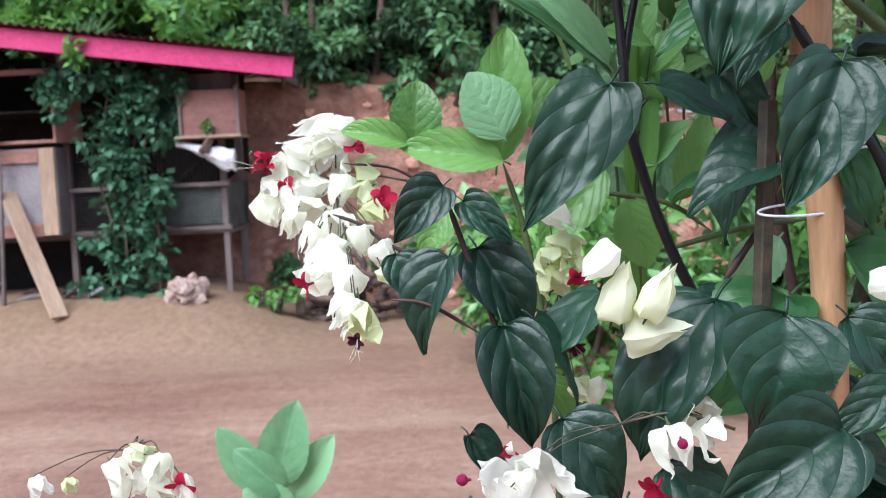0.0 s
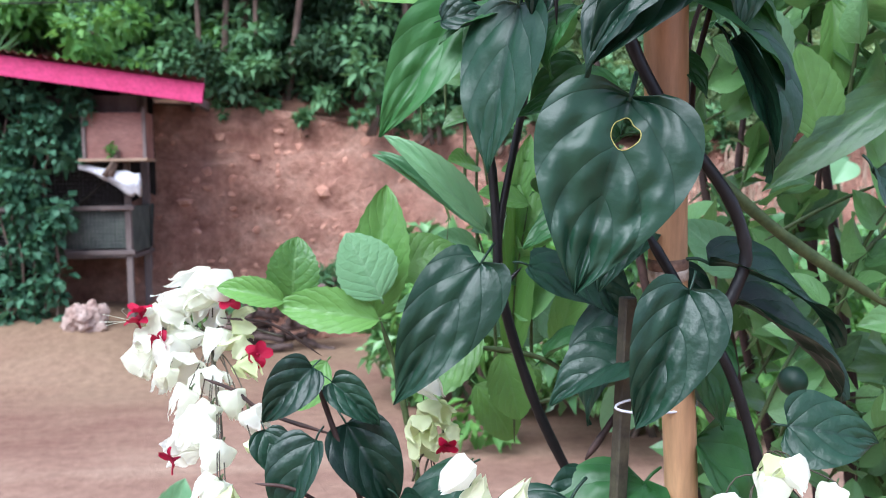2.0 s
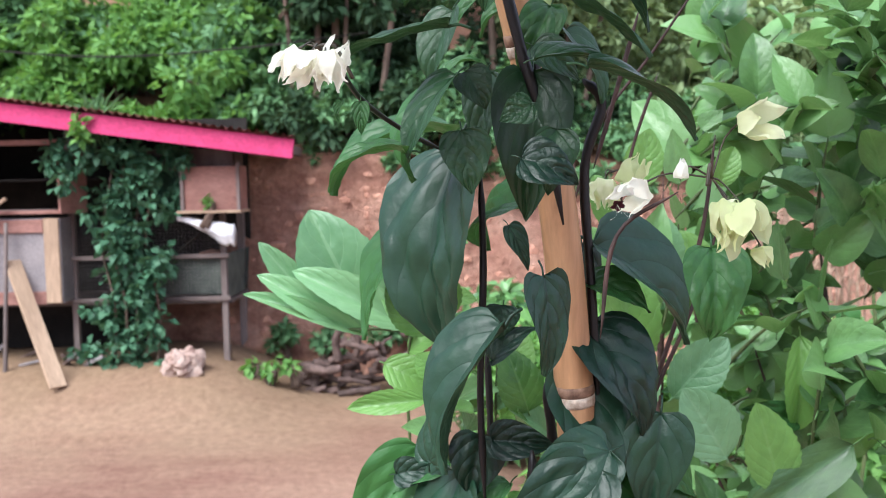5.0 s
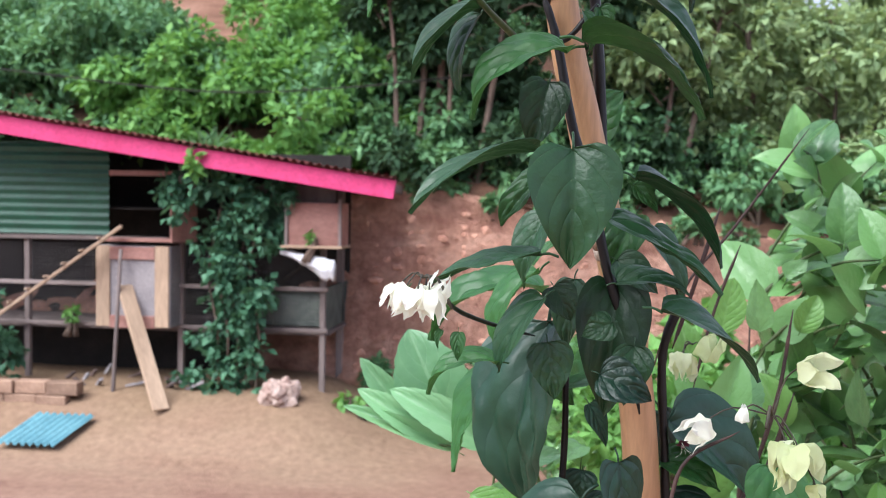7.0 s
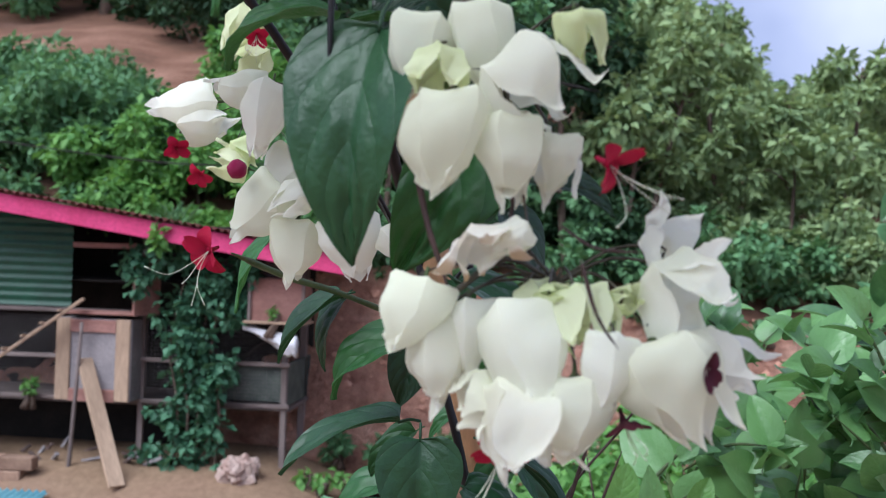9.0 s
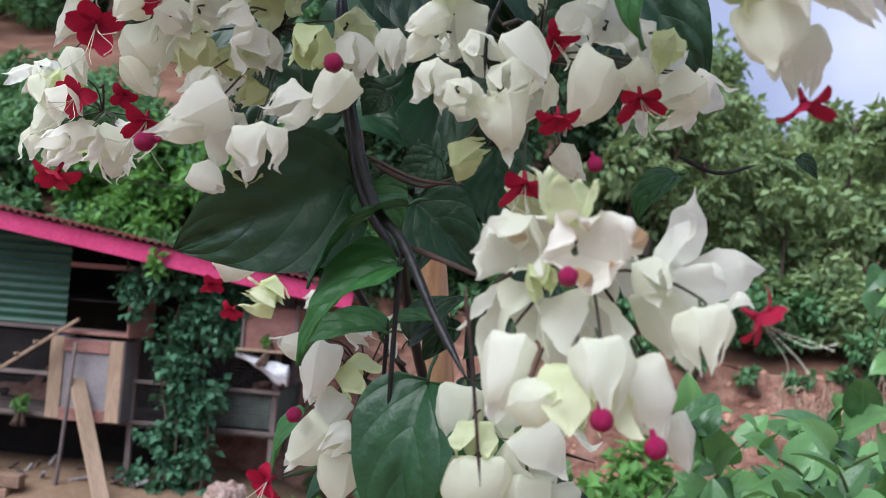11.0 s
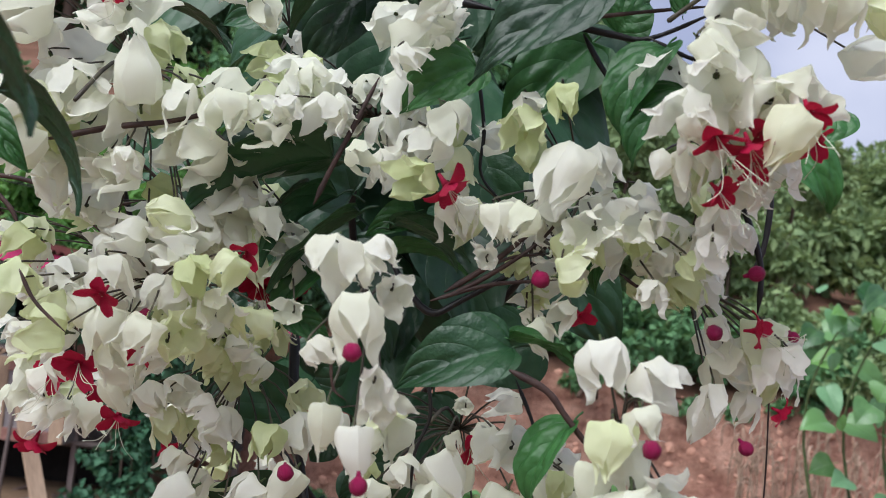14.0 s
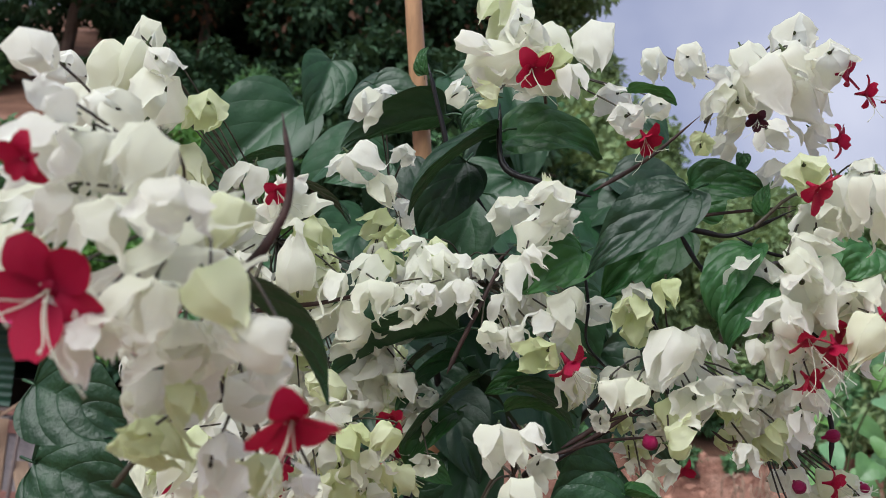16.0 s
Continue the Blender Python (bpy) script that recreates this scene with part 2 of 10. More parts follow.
M_bamboo_node = rough_material("bamboo_node", (0.06, 0.028, 0.02), (0.40, 0.25, 0.17), 60, 0.6, 160, 0.001)
M_wax = rough_material("bamboo_wax", (0.30, 0.20, 0.13), (0.70, 0.60, 0.50), 90, 0.65, 220, 0.0006)
M_clod = rough_material("dry_clod", (0.36, 0.17, 0.12), (0.58, 0.33, 0.24), 5, 0.9, 60, 0.004, None, 0.15, True)
M_stem = rough_material("dark_vine_stem", (0.003, 0.0035, 0.004), (0.015, 0.013, 0.013), 34, 0.42, 160, 0.0010, (1, 1, 0.4), 0.35)
M_brownstem = rough_material("brown_twig", (0.026, 0.016, 0.015), (0.085, 0.048, 0.040), 40, 0.6, 200, 0.0008)
M_stalk = rough_material("purplish_stalk", (0.03, 0.022, 0.02), (0.09, 0.08, 0.05), 40, 0.5, 200, 0.0005)
M_greenstem = rough_material("green_twig", (0.04, 0.07, 0.025), (0.10, 0.13, 0.05), 40, 0.5, 200, 0.0005)
M_tie = rough_material("white_plastic_tie", (0.55, 0.55, 0.6), (0.7, 0.7, 0.76), 40, 0.4, 200, 0.0003)
M_leaf = leaf_material("glossy_dark_leaf", (0.003, 0.017, 0.010), (0.015, 0.056, 0.029), (0.004, 0.018, 0.011), 0.38, 0.08, 0.0044, 4.0, 0.43, 0.0, 0.5, 0.24, 0.5, 0.4)
M_upleaf = leaf_material("fresh_dark_leaf", (0.005, 0.024, 0.009), (0.022, 0.078, 0.028), (0.024, 0.070, 0.030), 0.38, 0.12, 0.0036, 4.0, 0.42, 0.0, 0.5, 0.2, 0.5, 0.5)
M_midleaf = leaf_material("green_vine_leaf", (0.013, 0.060, 0.017), (0.042, 0.150, 0.038), (0.035, 0.11, 0.04), 0.40, 0.2, 0.0040, 4.0, 0.42, 0.0, 0.5, 0.2, 0.5, 0.4)
M_lime = leaf_material("light_green_leaf", (0.028, 0.100, 0.024), (0.150, 0.33, 0.082), (0.22, 0.40, 0.15), 0.36, 0.30, 0.0032, 6.0, 0.5, 0.0, 0.4, 0.24, 0.9, 0.7)
M_pale = leaf_material("blue_green_leaf", (0.045, 0.15, 0.065), (0.19, 0.38, 0.19), (0.28, 0.46, 0.27), 0.36, 0.25, 0.0032, 6.0, 0.5, 0.0, 0.4, 0.22, 0.8, 0.7)
M_citrus = leaf_material("citrus_leaf", (0.014, 0.056, 0.024), (0.15, 0.32, 0.110), (0.18, 0.35, 0.14), 0.32, 0.25, 0.0028, 6.0, 0.6, 0.0, 0.4, 0.14, 1.1, 0.7)
M_white = petal_material("white_bract", (0.93, 0.925, 0.86), (0.84, 0.865, 0.69), (0.95, 0.96, 0.86), 0.54)
M_cream = petal_material("greenish_bract", (0.80, 0.83, 0.60), (0.64, 0.71, 0.40), (0.80, 0.88, 0.50), 0.42)
M_greenbell = petal_material("pale_green_bract", (0.88, 0.895, 0.70), (0.78, 0.83, 0.55), (0.86, 0.90, 0.62), 0.45)
M_wilt = petal_material("wilted_bract", (0.90, 0.88, 0.80), (0.82, 0.76, 0.62), (0.85, 0.78, 0.64), 0.4, 0.6, (0.36, 0.20, 0.09))
M_red = petal_material("crimson_petal", (0.43, 0.004, 0.042), (0.27, 0.003, 0.035), (0.55, 0.01, 0.05), 0.2, 0.5)
M_bud = petal_material("magenta_bud", (0.33, 0.006, 0.075), (0.21, 0.004, 0.05), (0.45, 0.015, 0.08), 0.12, 0.4)
M_maroon = petal_material("withered_petal", (0.07, 0.008, 0.02), (0.03, 0.006, 0.012), (0.1, 0.01, 0.02), 0.1, 0.6)
M_filament = rough_material("pale_filament", (0.55, 0.58, 0.42), (0.72, 0.74, 0.6), 40, 0.5, 200, 0)
M_shrubleaf = leaf_material("hill_shrub_leaf", (0.035, 0.11, 0.048), (0.16, 0.32, 0.144), (0.17, 0.33, 0.168), 0.5, 0.22, 0.004, 5.0, 0.25)
M_shrubbright = leaf_material("bright_shrub_leaf", (0.055, 0.16, 0.042), (0.17, 0.36, 0.090), (0.2, 0.38, 0.135), 0.5, 0.28, 0.004, 5.0, 0.25)
M_treeleaf = leaf_material("dark_tree_leaf", (0.012, 0.040, 0.020), (0.050, 0.105, 0.047), (0.075, 0.115, 0.070), 0.55, 0.15, 0.004, 5.0, 0.18)
M_rustleaf = leaf_material("rusty_leaf", (0.104, 0.058, 0.039), (0.260, 0.130, 0.078), (0.195, 0.130, 0.078), 0.6, 0.2, 0.004, 5.0, 0.3)
# leaf green paled so that it carries the haze of the right-hand slope
M_hazeleaf = leaf_material("haze_paled_leaf", (0.115, 0.19, 0.095), (0.30, 0.40, 0.19), (0.22, 0.31, 0.16), 0.6, 0.25, 0.004, 5.0, 0.18)
M_farleaf = leaf_material("far_wood_leaf", (0.078, 0.143, 0.065), (0.169, 0.260, 0.111), (0.195, 0.260, 0.130), 0.7, 0.2, 0.004, 5.0, 0.2)
M_creeper = leaf_material("creeper_leaf", (0.014, 0.060, 0.034), (0.09, 0.22, 0.125), (0.08, 0.19, 0.10), 0.45, 0.2, 0.003, 5.0, 0.28)
M_straw = rough_material("dry_stalk", (0.25, 0.15, 0.1), (0.5, 0.36, 0.27), 12, 0.8, 60, 0.002, None, 0.2, False, 0.3)


# ---- small builders ----
def mesh_from(name, verts, faces, material, uvs=None, smooth=True):
    me = bpy.data.meshes.new(name)
    me.from_pydata([tuple(v) for v in verts], [], faces)
    me.materials.append(material)
    if smooth:
        me.polygons.foreach_set("use_smooth", [True] * len(me.polygons))
    if uvs is not None:
        layer = me.uv_layers.new(name="UVMap")
        idx = np.empty(len(me.loops), dtype=np.int32)
        me.loops.foreach_get("vertex_index", idx)
        layer.data.foreach_set("uv", np.asarray(uvs, dtype=np.float32)[idx].ravel())
    me.update()
    return me


def thing(name, base, label, category, group="", kind=""):
    e = new(name)
    e.empty_display_size = 0.05
    e.matrix_basis = Matrix.Translation(base)
    return tagged(e, label, category, group, kind)


def attach(name, mesh, parent, m=Matrix(), label=""):
    """A mesh as a part of a thing (or of a part), its pose m given in the world."""
    ob = new(name, mesh)
    if parent is not None:
        ob.parent = parent
        base = Matrix()
        p = parent
        while p is not None:
            base = p.matrix_basis @ base
            p = p.parent
        ob.matrix_basis = base.inverted() @ m
    else:
        ob.matrix_basis = m
    return tagged(ob, label)


def part(name, bm, material, parent, label="", m=Matrix(), smooth=False):
    me = bpy.data.meshes.new(name)
    bm.to_mesh(me)
    bm.free()
    me.materials.append(material)
    if smooth:
        me.polygons.foreach_set("use_smooth", [True] * len(me.polygons))
    return attach(name, me, parent, m, label)


def box_bm(size, bevel=0.004, jitter=0.0, seed=0):
    bm = bmesh.new()
    bmesh.ops.create_cube(bm, size=1.0)
    bmesh.ops.scale(bm, vec=size, verts=bm.verts)
    if bevel:
        bmesh.ops.bevel(bm, geom=bm.edges[:], offset=min(bevel, min(size) * 0.3), segments=1, affect="EDGES")
    if jitter:
        rnd = random.Random(seed)
        for v in bm.verts:
            v.co += Vector((rnd.uniform(-1, 1), rnd.uniform(-1, 1), rnd.uniform(-1, 1))) * jitter
    return bm


def beam_between(name, a, b, w, h, material, parent, label="", bevel=0.004):
    """A squared timber from a to b."""
    a, b = Vector(a), Vector(b)
    d = b - a
    q = d.to_track_quat("Z", "Y").to_matrix().to_4x4()
    return part(name, box_bm((w, h, d.length), bevel), material, parent, label, Matrix.Translation((a + b) / 2) @ q)


def tube_data(points, radii, sides=7):
    """Vertices and faces of a tapering tube along points."""
    pts = [Vector(p) for p in points]
    verts, faces = [], []
    up = Vector((0.13, 0.21, 1)).normalized()
    for i, p in enumerate(pts):
        d = (pts[min(i + 1, len(pts) - 1)] - pts[max(i - 1, 0)]).normalized()
        u = d.cross(up)
        u = (u if u.length > 1e-4 else d.cross(Vector((1, 0, 0)))).normalized()
        v = d.cross(u)
        r = radii[i] if isinstance(radii, (list, tuple)) else radii
        for k in range(sides):
            a = 2 * math.pi * k / sides
            verts.append(p + (u * math.cos(a) + v * math.sin(a)) * r)
    for i in range(len(pts) - 1):
        for k in range(sides):
            k2 = (k + 1) % sides
            faces.append((i * sides + k, i * sides + k2, (i + 1) * sides + k2, (i + 1) * sides + k))
    faces.append(tuple(range(sides))[::-1])
    faces.append(tuple((len(pts) - 1) * sides + k for k in range(sides)))
    return verts, faces


def smooth_line(points, steps=6):
    """A Catmull-Rom curve through points."""
    p = [Vector(q) for q in points]
    p = [p[0] * 2 - p[1]] + p + [p[-1] * 2 - p[-2]]
    out = []
    for i in range(1, len(p) - 2):
        for k in range(steps):
            t = k / steps
            a, b, c, d = p[i - 1], p[i], p[i + 1], p[i + 2]
            out.append(0.5 * (2 * b + (c - a) * t + (2 * a - 5 * b + 4 * c - d) * t * t + (3 * b - a - 3 * c + d) * t ** 3))
    out.append(p[-2])
    return out


def tube_mesh(name, points, r0, r1, material, sides=7, steps=6, knots=0.0, seed=0):
    line = smooth_line(points, steps) if len(points) > 2 else [Vector(points[0]).lerp(Vector(points[1]), i / 6) for i in range(7)]
    n = len(line)
    rnd = random.Random(seed)
    radii = [(r0 + (r1 - r0) * i / (n - 1)) * (1 + knots * rnd.uniform(-1, 1)) for i in range(n)]
    v, f = tube_data(line, radii, sides)
    return mesh_from(name, v, f, material)


# ---- leaf shapes: length 1 along +Y, face +Z, the stalk's end at the origin ----
def leaf_shape(name, material, wide=0.36, droop=0.5, fold=0.12, quilt=0.02, veins=6, nl=13, nw=4, heart=0.06, tip=0.8, teeth=0.0, twist=0.0, stalk=0.16, wave=0.0, seed=0, slant=0.35):
    rnd = random.Random(seed)
    verts, uvs, faces = [], [], []
    y, z, ang = 0.0, 0.0, droop * 0.35
    spine = []
    for i in range(nl + 1):
        spine.append((y, z, ang))
        step = 1.0 / nl
        ang_next = droop * 0.35 - droop * 1.35 * ((i + 1) / nl)
        y += math.cos(ang) * step
        z += math.sin(ang) * step
        ang = ang_next
    reach = math.hypot(spine[-1][0], spine[-1][1])
    ph = rnd.uniform(0, 6)
    for i, (cy, cz, a) in enumerate(spine):
        s = i / nl
        if heart:
            # ovate: round or heart-shaped base, widest a third of the way up, drawn out to a point
            u = max(0.0, (s - 0.3) / 0.7)
            half = wide * (1 - (1 - min(1.0, s / 0.3)) ** 2.4) ** 0.55 * (1 - u ** 1.75) * (1 - 0.22 * u)
        elif teeth:
            half = wide * math.sin(math.pi * min(1.0, s) ** 0.85) ** 0.72 if 0 < s < 1 else 0.0
        else:
            half = wide * (math.sin(math.pi * min(1, s) ** 0.62) ** 0.75) * (1 - 0.18 * s) if 0 < s < 1 else 0.0
            if s > tip:
                half *= 1 - 0.25 * ((s - tip) / (1 - tip))
        half = max(half, 0.006)
        if teeth and 0 < i < nl and i % 2:
            half *= 1 - teeth
        for j in range(-nw, nw + 1):
            w = j / nw
            back = heart * (1 - s) ** 5 * abs(w) ** 1.4 * 1.6 * half / wide
            x = half * w
            lift = fold * abs(x) * 2.0 - 0.25 * fold * x * x * 8
            q = quilt * (abs(math.sin(math.pi * veins * (s - slant * abs(w) ** 1.15))) ** 0.7 - 0.6) * min(1, 3 * abs(w)) * (1 - 0.7 * abs(w) ** 6) * min(1, 6 * s * (1 - s) + 0.1) * (0.6 + 1.3 * noise.noise(Vector((w * 2.5, s * 5, seed))))
            q += quilt * (0.9 * noise.noise(Vector((w * 1.6, s * 4, seed + 9.5))) + 0.7 * noise.noise(Vector((w * 4.0, s * 9, seed + 3.5))))
            # the pair of long veins that run from the base along the margins
            q -= quilt * 0.45 * math.exp(-((abs(w) - 0.55) / 0.12) ** 2) * min(1, 4 * (1 - s)) * (heart > 0)
            lift += q - quilt * 0.8 * math.exp(-(w / 0.15) ** 2)
            lift += wave * math.sin(7 * s + ph + (2 if j > 0 else 0)) * w * w
            lift += twist * x * (s - 0.3)
            nyv, nzv = -math.sin(a), math.cos(a)
            verts.append((x, cy - back + nyv * lift, cz + nzv * lift))
            uvs.append((w * 0.5 + 0.5, s))
    n = 2 * nw + 1
    for i in range(nl):
        for j in range(n - 1):
            faces.append((i * n + j, i * n + j + 1, (i + 1) * n + j + 1, (i + 1) * n + j))
    tilt = math.atan2(spine[-1][1], spine[-1][0])
    c, sn = math.cos(-tilt) / reach, math.sin(-tilt) / reach
    verts = [(x / reach, yy * c - zz * sn, yy * sn + zz * c) for x, yy, zz in verts]
    if stalk:
        line = [Vector((0, 0.02, -0.004)), Vector((0.0, -stalk * 0.5, -0.02)), Vector((0, -stalk, -0.07))]
        tv, tf = tube_data(smooth_line(line, 3), 0.012, 5)
        off = len(verts)
        verts += [tuple(v) for v in tv]
        uvs += [(0.5, 0.0)] * len(tv)
        faces += [tuple(k + off for k in f) for f in tf]
    return mesh_from(name, verts, faces, material, uvs)


def leaf_pose(base, tip, facing, wide=1.0):
    """A pose that takes the unit leaf from base to tip, its face turned to facing; wide stretches it across."""
    b, t = Vector(base), Vector(tip)
    d = t - b
    y = d.normalized()
    z = Vector(facing)
    z = (z - y * z.dot(y))
    z = (z if z.length > 1e-4 else y.orthogonal()).normalized()
    x = y.cross(z)
    s = d.length
    m = Matrix((x * s * wide, y * s, z * s)).transposed().to_4x4()
    m.translation = b
    return m


# ---- the yard, the cut bank and the hill ----
def smoothstep(a, b, x):
    t = max(0.0, min(1.0, (x - a) / (b - a)))
    return t * t * (3 - 2 * t)


def yard_height(x, y):
    berm = smoothstep(7.4, 8.7, y) * (1 - smoothstep(-2.3, -0.9, x))
    near = 1.0 if abs(x) < 20 and -10 < y < 11 else 0.0
    bumps = 0.03 * noise.noise(Vector((x * 0.6, y * 0.6, 3))) + 0.012 * noise.noise(Vector((x * 2.5, y * 2.5, 7)))
    return -0.42 + 0.40 * berm + near * bumps


def bank_top(x):
    return 1.91 - 0.14 * max(0.0, x + 1.0) * (1 - 0.75 * smoothstep(1.5, 6, x)) + 0.10 * noise.noise(Vector((x * 0.8, 2.0, 0)))


def hill_height(x, y):
    rise = 0.55 - 0.36 * smoothstep(-1.0, 7.0, x)
    d = y - 10.3
    return bank_top(x) + rise * d - 0.0035 * d * d * (1 if d < 60 else 0) + 0.35 * noise.noise(Vector((x * 0.25, y * 0.25, 1))) * min(1, d)


def sheet(name, xs, ys, height, material):
    verts = [(x, y, height(x, y)) for y in ys for x in xs]
    n = len(xs)
    faces = [(j * n + i, j * n + i + 1, (j + 1) * n + i + 1, (j + 1) * n + i) for j in range(len(ys) - 1) for i in range(n - 1)]
    return new(name, mesh_from(name, verts, faces, material))


far_out = [20, 30, 60, 120, 400]
ground_xs = [-v for v in far_out[::-1]] + list(np.linspace(-14, 14, 113)) + far_out
ground_ys = [-400, -120, -60, -30, -14] + list(np.linspace(-8, 10.6, 90)) + [20, 60, 400]
tagged(sheet("ground", ground_xs, ground_ys, yard_height, M_ground), "bare trodden red earth yard with paler dry streaks", "ground", kind="structure")

def bank_foot(x):
    return 9.75 + 0.25 * noise.noise(Vector((x * 0.7, 0, 5))) + 0.05 * max(0, x)


bank_xs = list(np.linspace(-16, 22, 330))
bank_rows = 34
bverts, bfaces = [], []
for r in range(bank_rows + 1):
    v = r / bank_rows
    for x in bank_xs:
        foot_y = bank_foot(x)
        top = bank_top(x)
        z = -0.6 + (top + 0.6) * v
        y = foot_y + 0.5 * v + 0.12 * math.sin(v * 3.1) * noise.noise(Vector((x * 0.9, 1, 2)))
        p = Vector((x * 1.4, 3.0, z * 1.4))
        rough = 0.10 * noise.noise(p) + 0.07 * noise.noise(p * 3.1) + 0.045 * noise.noise(p * 7.3) + 0.02 * noise.noise(p * 17)
        gully = -0.07 * abs(noise.noise(Vector((x * 2.2, z * 0.5, 9))))
        bverts.append((x, y + rough + gully, z))
n = len(bank_xs)
for r in range(bank_rows):
    for i in range(n - 1):
        bfaces.append((r * n + i, r * n + i + 1, (r + 1) * n + i + 1, (r + 1) * n + i))
tagged(new("earth_bank", mesh_from("earth_bank", bverts, bfaces, M_bank)), "steep cut bank of crumbly red earth", "bank", kind="structure")

# clods and small stones that stick out of the cut face
clod_rng = random.Random(31)
cverts, cfaces = [], []
ico = bmesh.new()
bmesh.ops.create_icosphere(ico, subdivisions=1, radius=1.0)
ico.verts.index_update()
ico_v, ico_f = [v.co.copy() for v in ico.verts], [tuple(v.index for v in f.verts) for f in ico.faces]
ico.free()
near_face = [p for p in bverts if -2.4 < p[0] < 6.5 and -0.45 < p[2] < 1.85]
for k in range(1500):
    p = Vector(clod_rng.choice(near_face))
    r = 0.012 + 0.07 * clod_rng.random() ** 4
    o, sx, sz = len(cverts), clod_rng.uniform(0.8, 1.5), clod_rng.uniform(0.6, 1.1)
    for v in ico_v:
        q = v * r * (1 + 0.35 * noise.noise(v * 1.6 + p * 9))
        cverts.append((p.x + q.x * sx, p.y + q.y * 0.8 + 0.45 * r, p.z + q.z * sz))
    cfaces += [tuple(i + o for i in f) for f in ico_f]
tagged(new("earth_clods", mesh_from("earth_clods", cverts, cfaces, M_clod, None, False)), "dry crumbly clods and stones in the cut bank", "clods", kind="stuff")

hill_xs = [-300, -150, -70, -40, -26] + list(np.linspace(-18, 24, 260)) + [32, 48, 80, 160, 300]
hill_ys = list(np.linspace(10.22, 24, 40)) + [27, 31, 36, 42, 50]
hillside = tagged(sheet("hillside", hill_xs, hill_ys, hill_height, M_hill), "overgrown hillside of red soil above the cut bank", "hillside", kind="structure")
for v in hillside.data.vertices:
    # the slope begins behind the lip of the cut, wherever that runs
    if v.co.y < 11.2:
        lip = bank_foot(v.co.x) + 0.5
        v.co.y = lip + (v.co.y - 10.22) * (11.2 - lip) / 0.98
        v.co.z = hill_height(v.co.x, max(10.3, v.co.y)) - 0.03


def ridge_height(x, y):
    return 4.0 + 9.5 * smoothstep(48, 75, y) + 5.0 * (1 - smoothstep(-5, 30, x)) * smoothstep(48, 75, y) + 1.6 * noise.noise(Vector((x * 0.06, y * 0.06, 4)))


tagged(sheet("far_ridge", list(np.linspace(-160, 200, 60)), list(np.linspace(46, 140, 16)), ridge_height, M_hill), "distant wooded ridge under the grey sky", "ridge", kind="structure")


# ---- foliage made of many small leaves ----
def leaf_cloud(name, clumps, per, size, material, seed, droop=0.3, stretch=1.9):
    """Small folded leaves round clump centres (x, y, z, radius)."""
    rng = np.random.default_rng(seed)
    cl = np.array(clumps, dtype=float)
    n = len(cl) * per
    which = np.repeat(np.arange(len(cl)), per)
    d = rng.normal(size=(n, 3))
    d /= np.linalg.norm(d, axis=1, keepdims=True)
    rad = cl[which, 3] * rng.uniform(0.35, 1.08, n) ** 0.6
    pos = cl[which, :3] + d * rad[:, None] * np.array([1, 1, 0.8])
    ax = d * 0.7 + rng.normal(size=(n, 3)) * 0.6
    ax[:, 2] -= droop
    ax /= np.linalg.norm(ax, axis=1, keepdims=True)
    nr = d * 0.5 + rng.normal(size=(n, 3)) * 0.45 + np.array([0, 0, 0.9])
    sd = np.cross(ax, nr)
    sd /= np.linalg.norm(sd, axis=1, keepdims=True) + 1e-9
    nr = np.cross(sd, ax)
    ln = size * rng.uniform(0.6, 1.3, n)
    hw = ln / stretch / 2
    c = [pos, pos + ax * (ln * 0.45)[:, None] + sd * hw[:, None] + nr * (hw * 0.35)[:, None],
         pos + ax * ln[:, None] - nr * (ln * 0.12)[:, None],
         pos + ax * (ln * 0.45)[:, None] - sd * hw[:, None] + nr * (hw * 0.35)[:, None]]
    verts = np.stack(c, 1).reshape(-1, 3)
    base = np.arange(n) * 4
    faces = np.concatenate([np.stack([base, base + 1, base + 2], 1), np.stack([base, base + 2, base + 3], 1)])
    me = bpy.data.meshes.new(name)
    me.vertices.add(len(verts))
    me.vertices.foreach_set("co", verts.ravel())
    me.loops.add(faces.size)
    me.loops.foreach_set("vertex_index", faces.ravel().astype(np.int32))
    me.polygons.add(len(faces))
    me.polygons.foreach_set("loop_start", np.arange(len(faces), dtype=np.int32) * 3)
    layer = me.uv_layers.new(name="UVMap")
    corner = np.array([(0.5, 0.0), (1.0, 0.45), (0.5, 1.0), (0.0, 0.45)], dtype=np.float32)
    layer.data.foreach_set("uv", corner[faces.ravel() % 4].ravel())
    me.materials.append(material)
    me.update()
    me.validate()
    return me


def shrub(base, wide, high, clumps, per, size, material, seed, label, category="shrub", group="hillside shrubs", name="shrub"):
    rnd = random.Random(seed)
    e = thing(name, base, label, category, group)
    cs = []
    bx, by, bz = base
    for _ in range(clumps):
        a, r = rnd.uniform(0, 6.28), wide * 0.5 * math.sqrt(rnd.random())
        h = high * rnd.uniform(0.15, 1.0) * (1 - 0.35 * (r / (wide * 0.5)) ** 2)
        cs.append((bx + r * math.cos(a), by + r * math.sin(a), bz + h, rnd.uniform(0.10, 0.22) * (wide + high) * 0.5))
    attach("crown", leaf_cloud("crown", cs, per, size, material, seed), e)
    for k in range(3):
        c = cs[k]
        attach("stem", tube_mesh("stem", [(bx + rnd.uniform(-0.1, 0.1), by, bz - 0.15), ((bx + c[0]) / 2 + 0.05, (by + c[1]) / 2, bz + (c[2] - bz) * 0.55), c[:3]], 0.03, 0.01, M_bark, 5, 3), e)
    return e


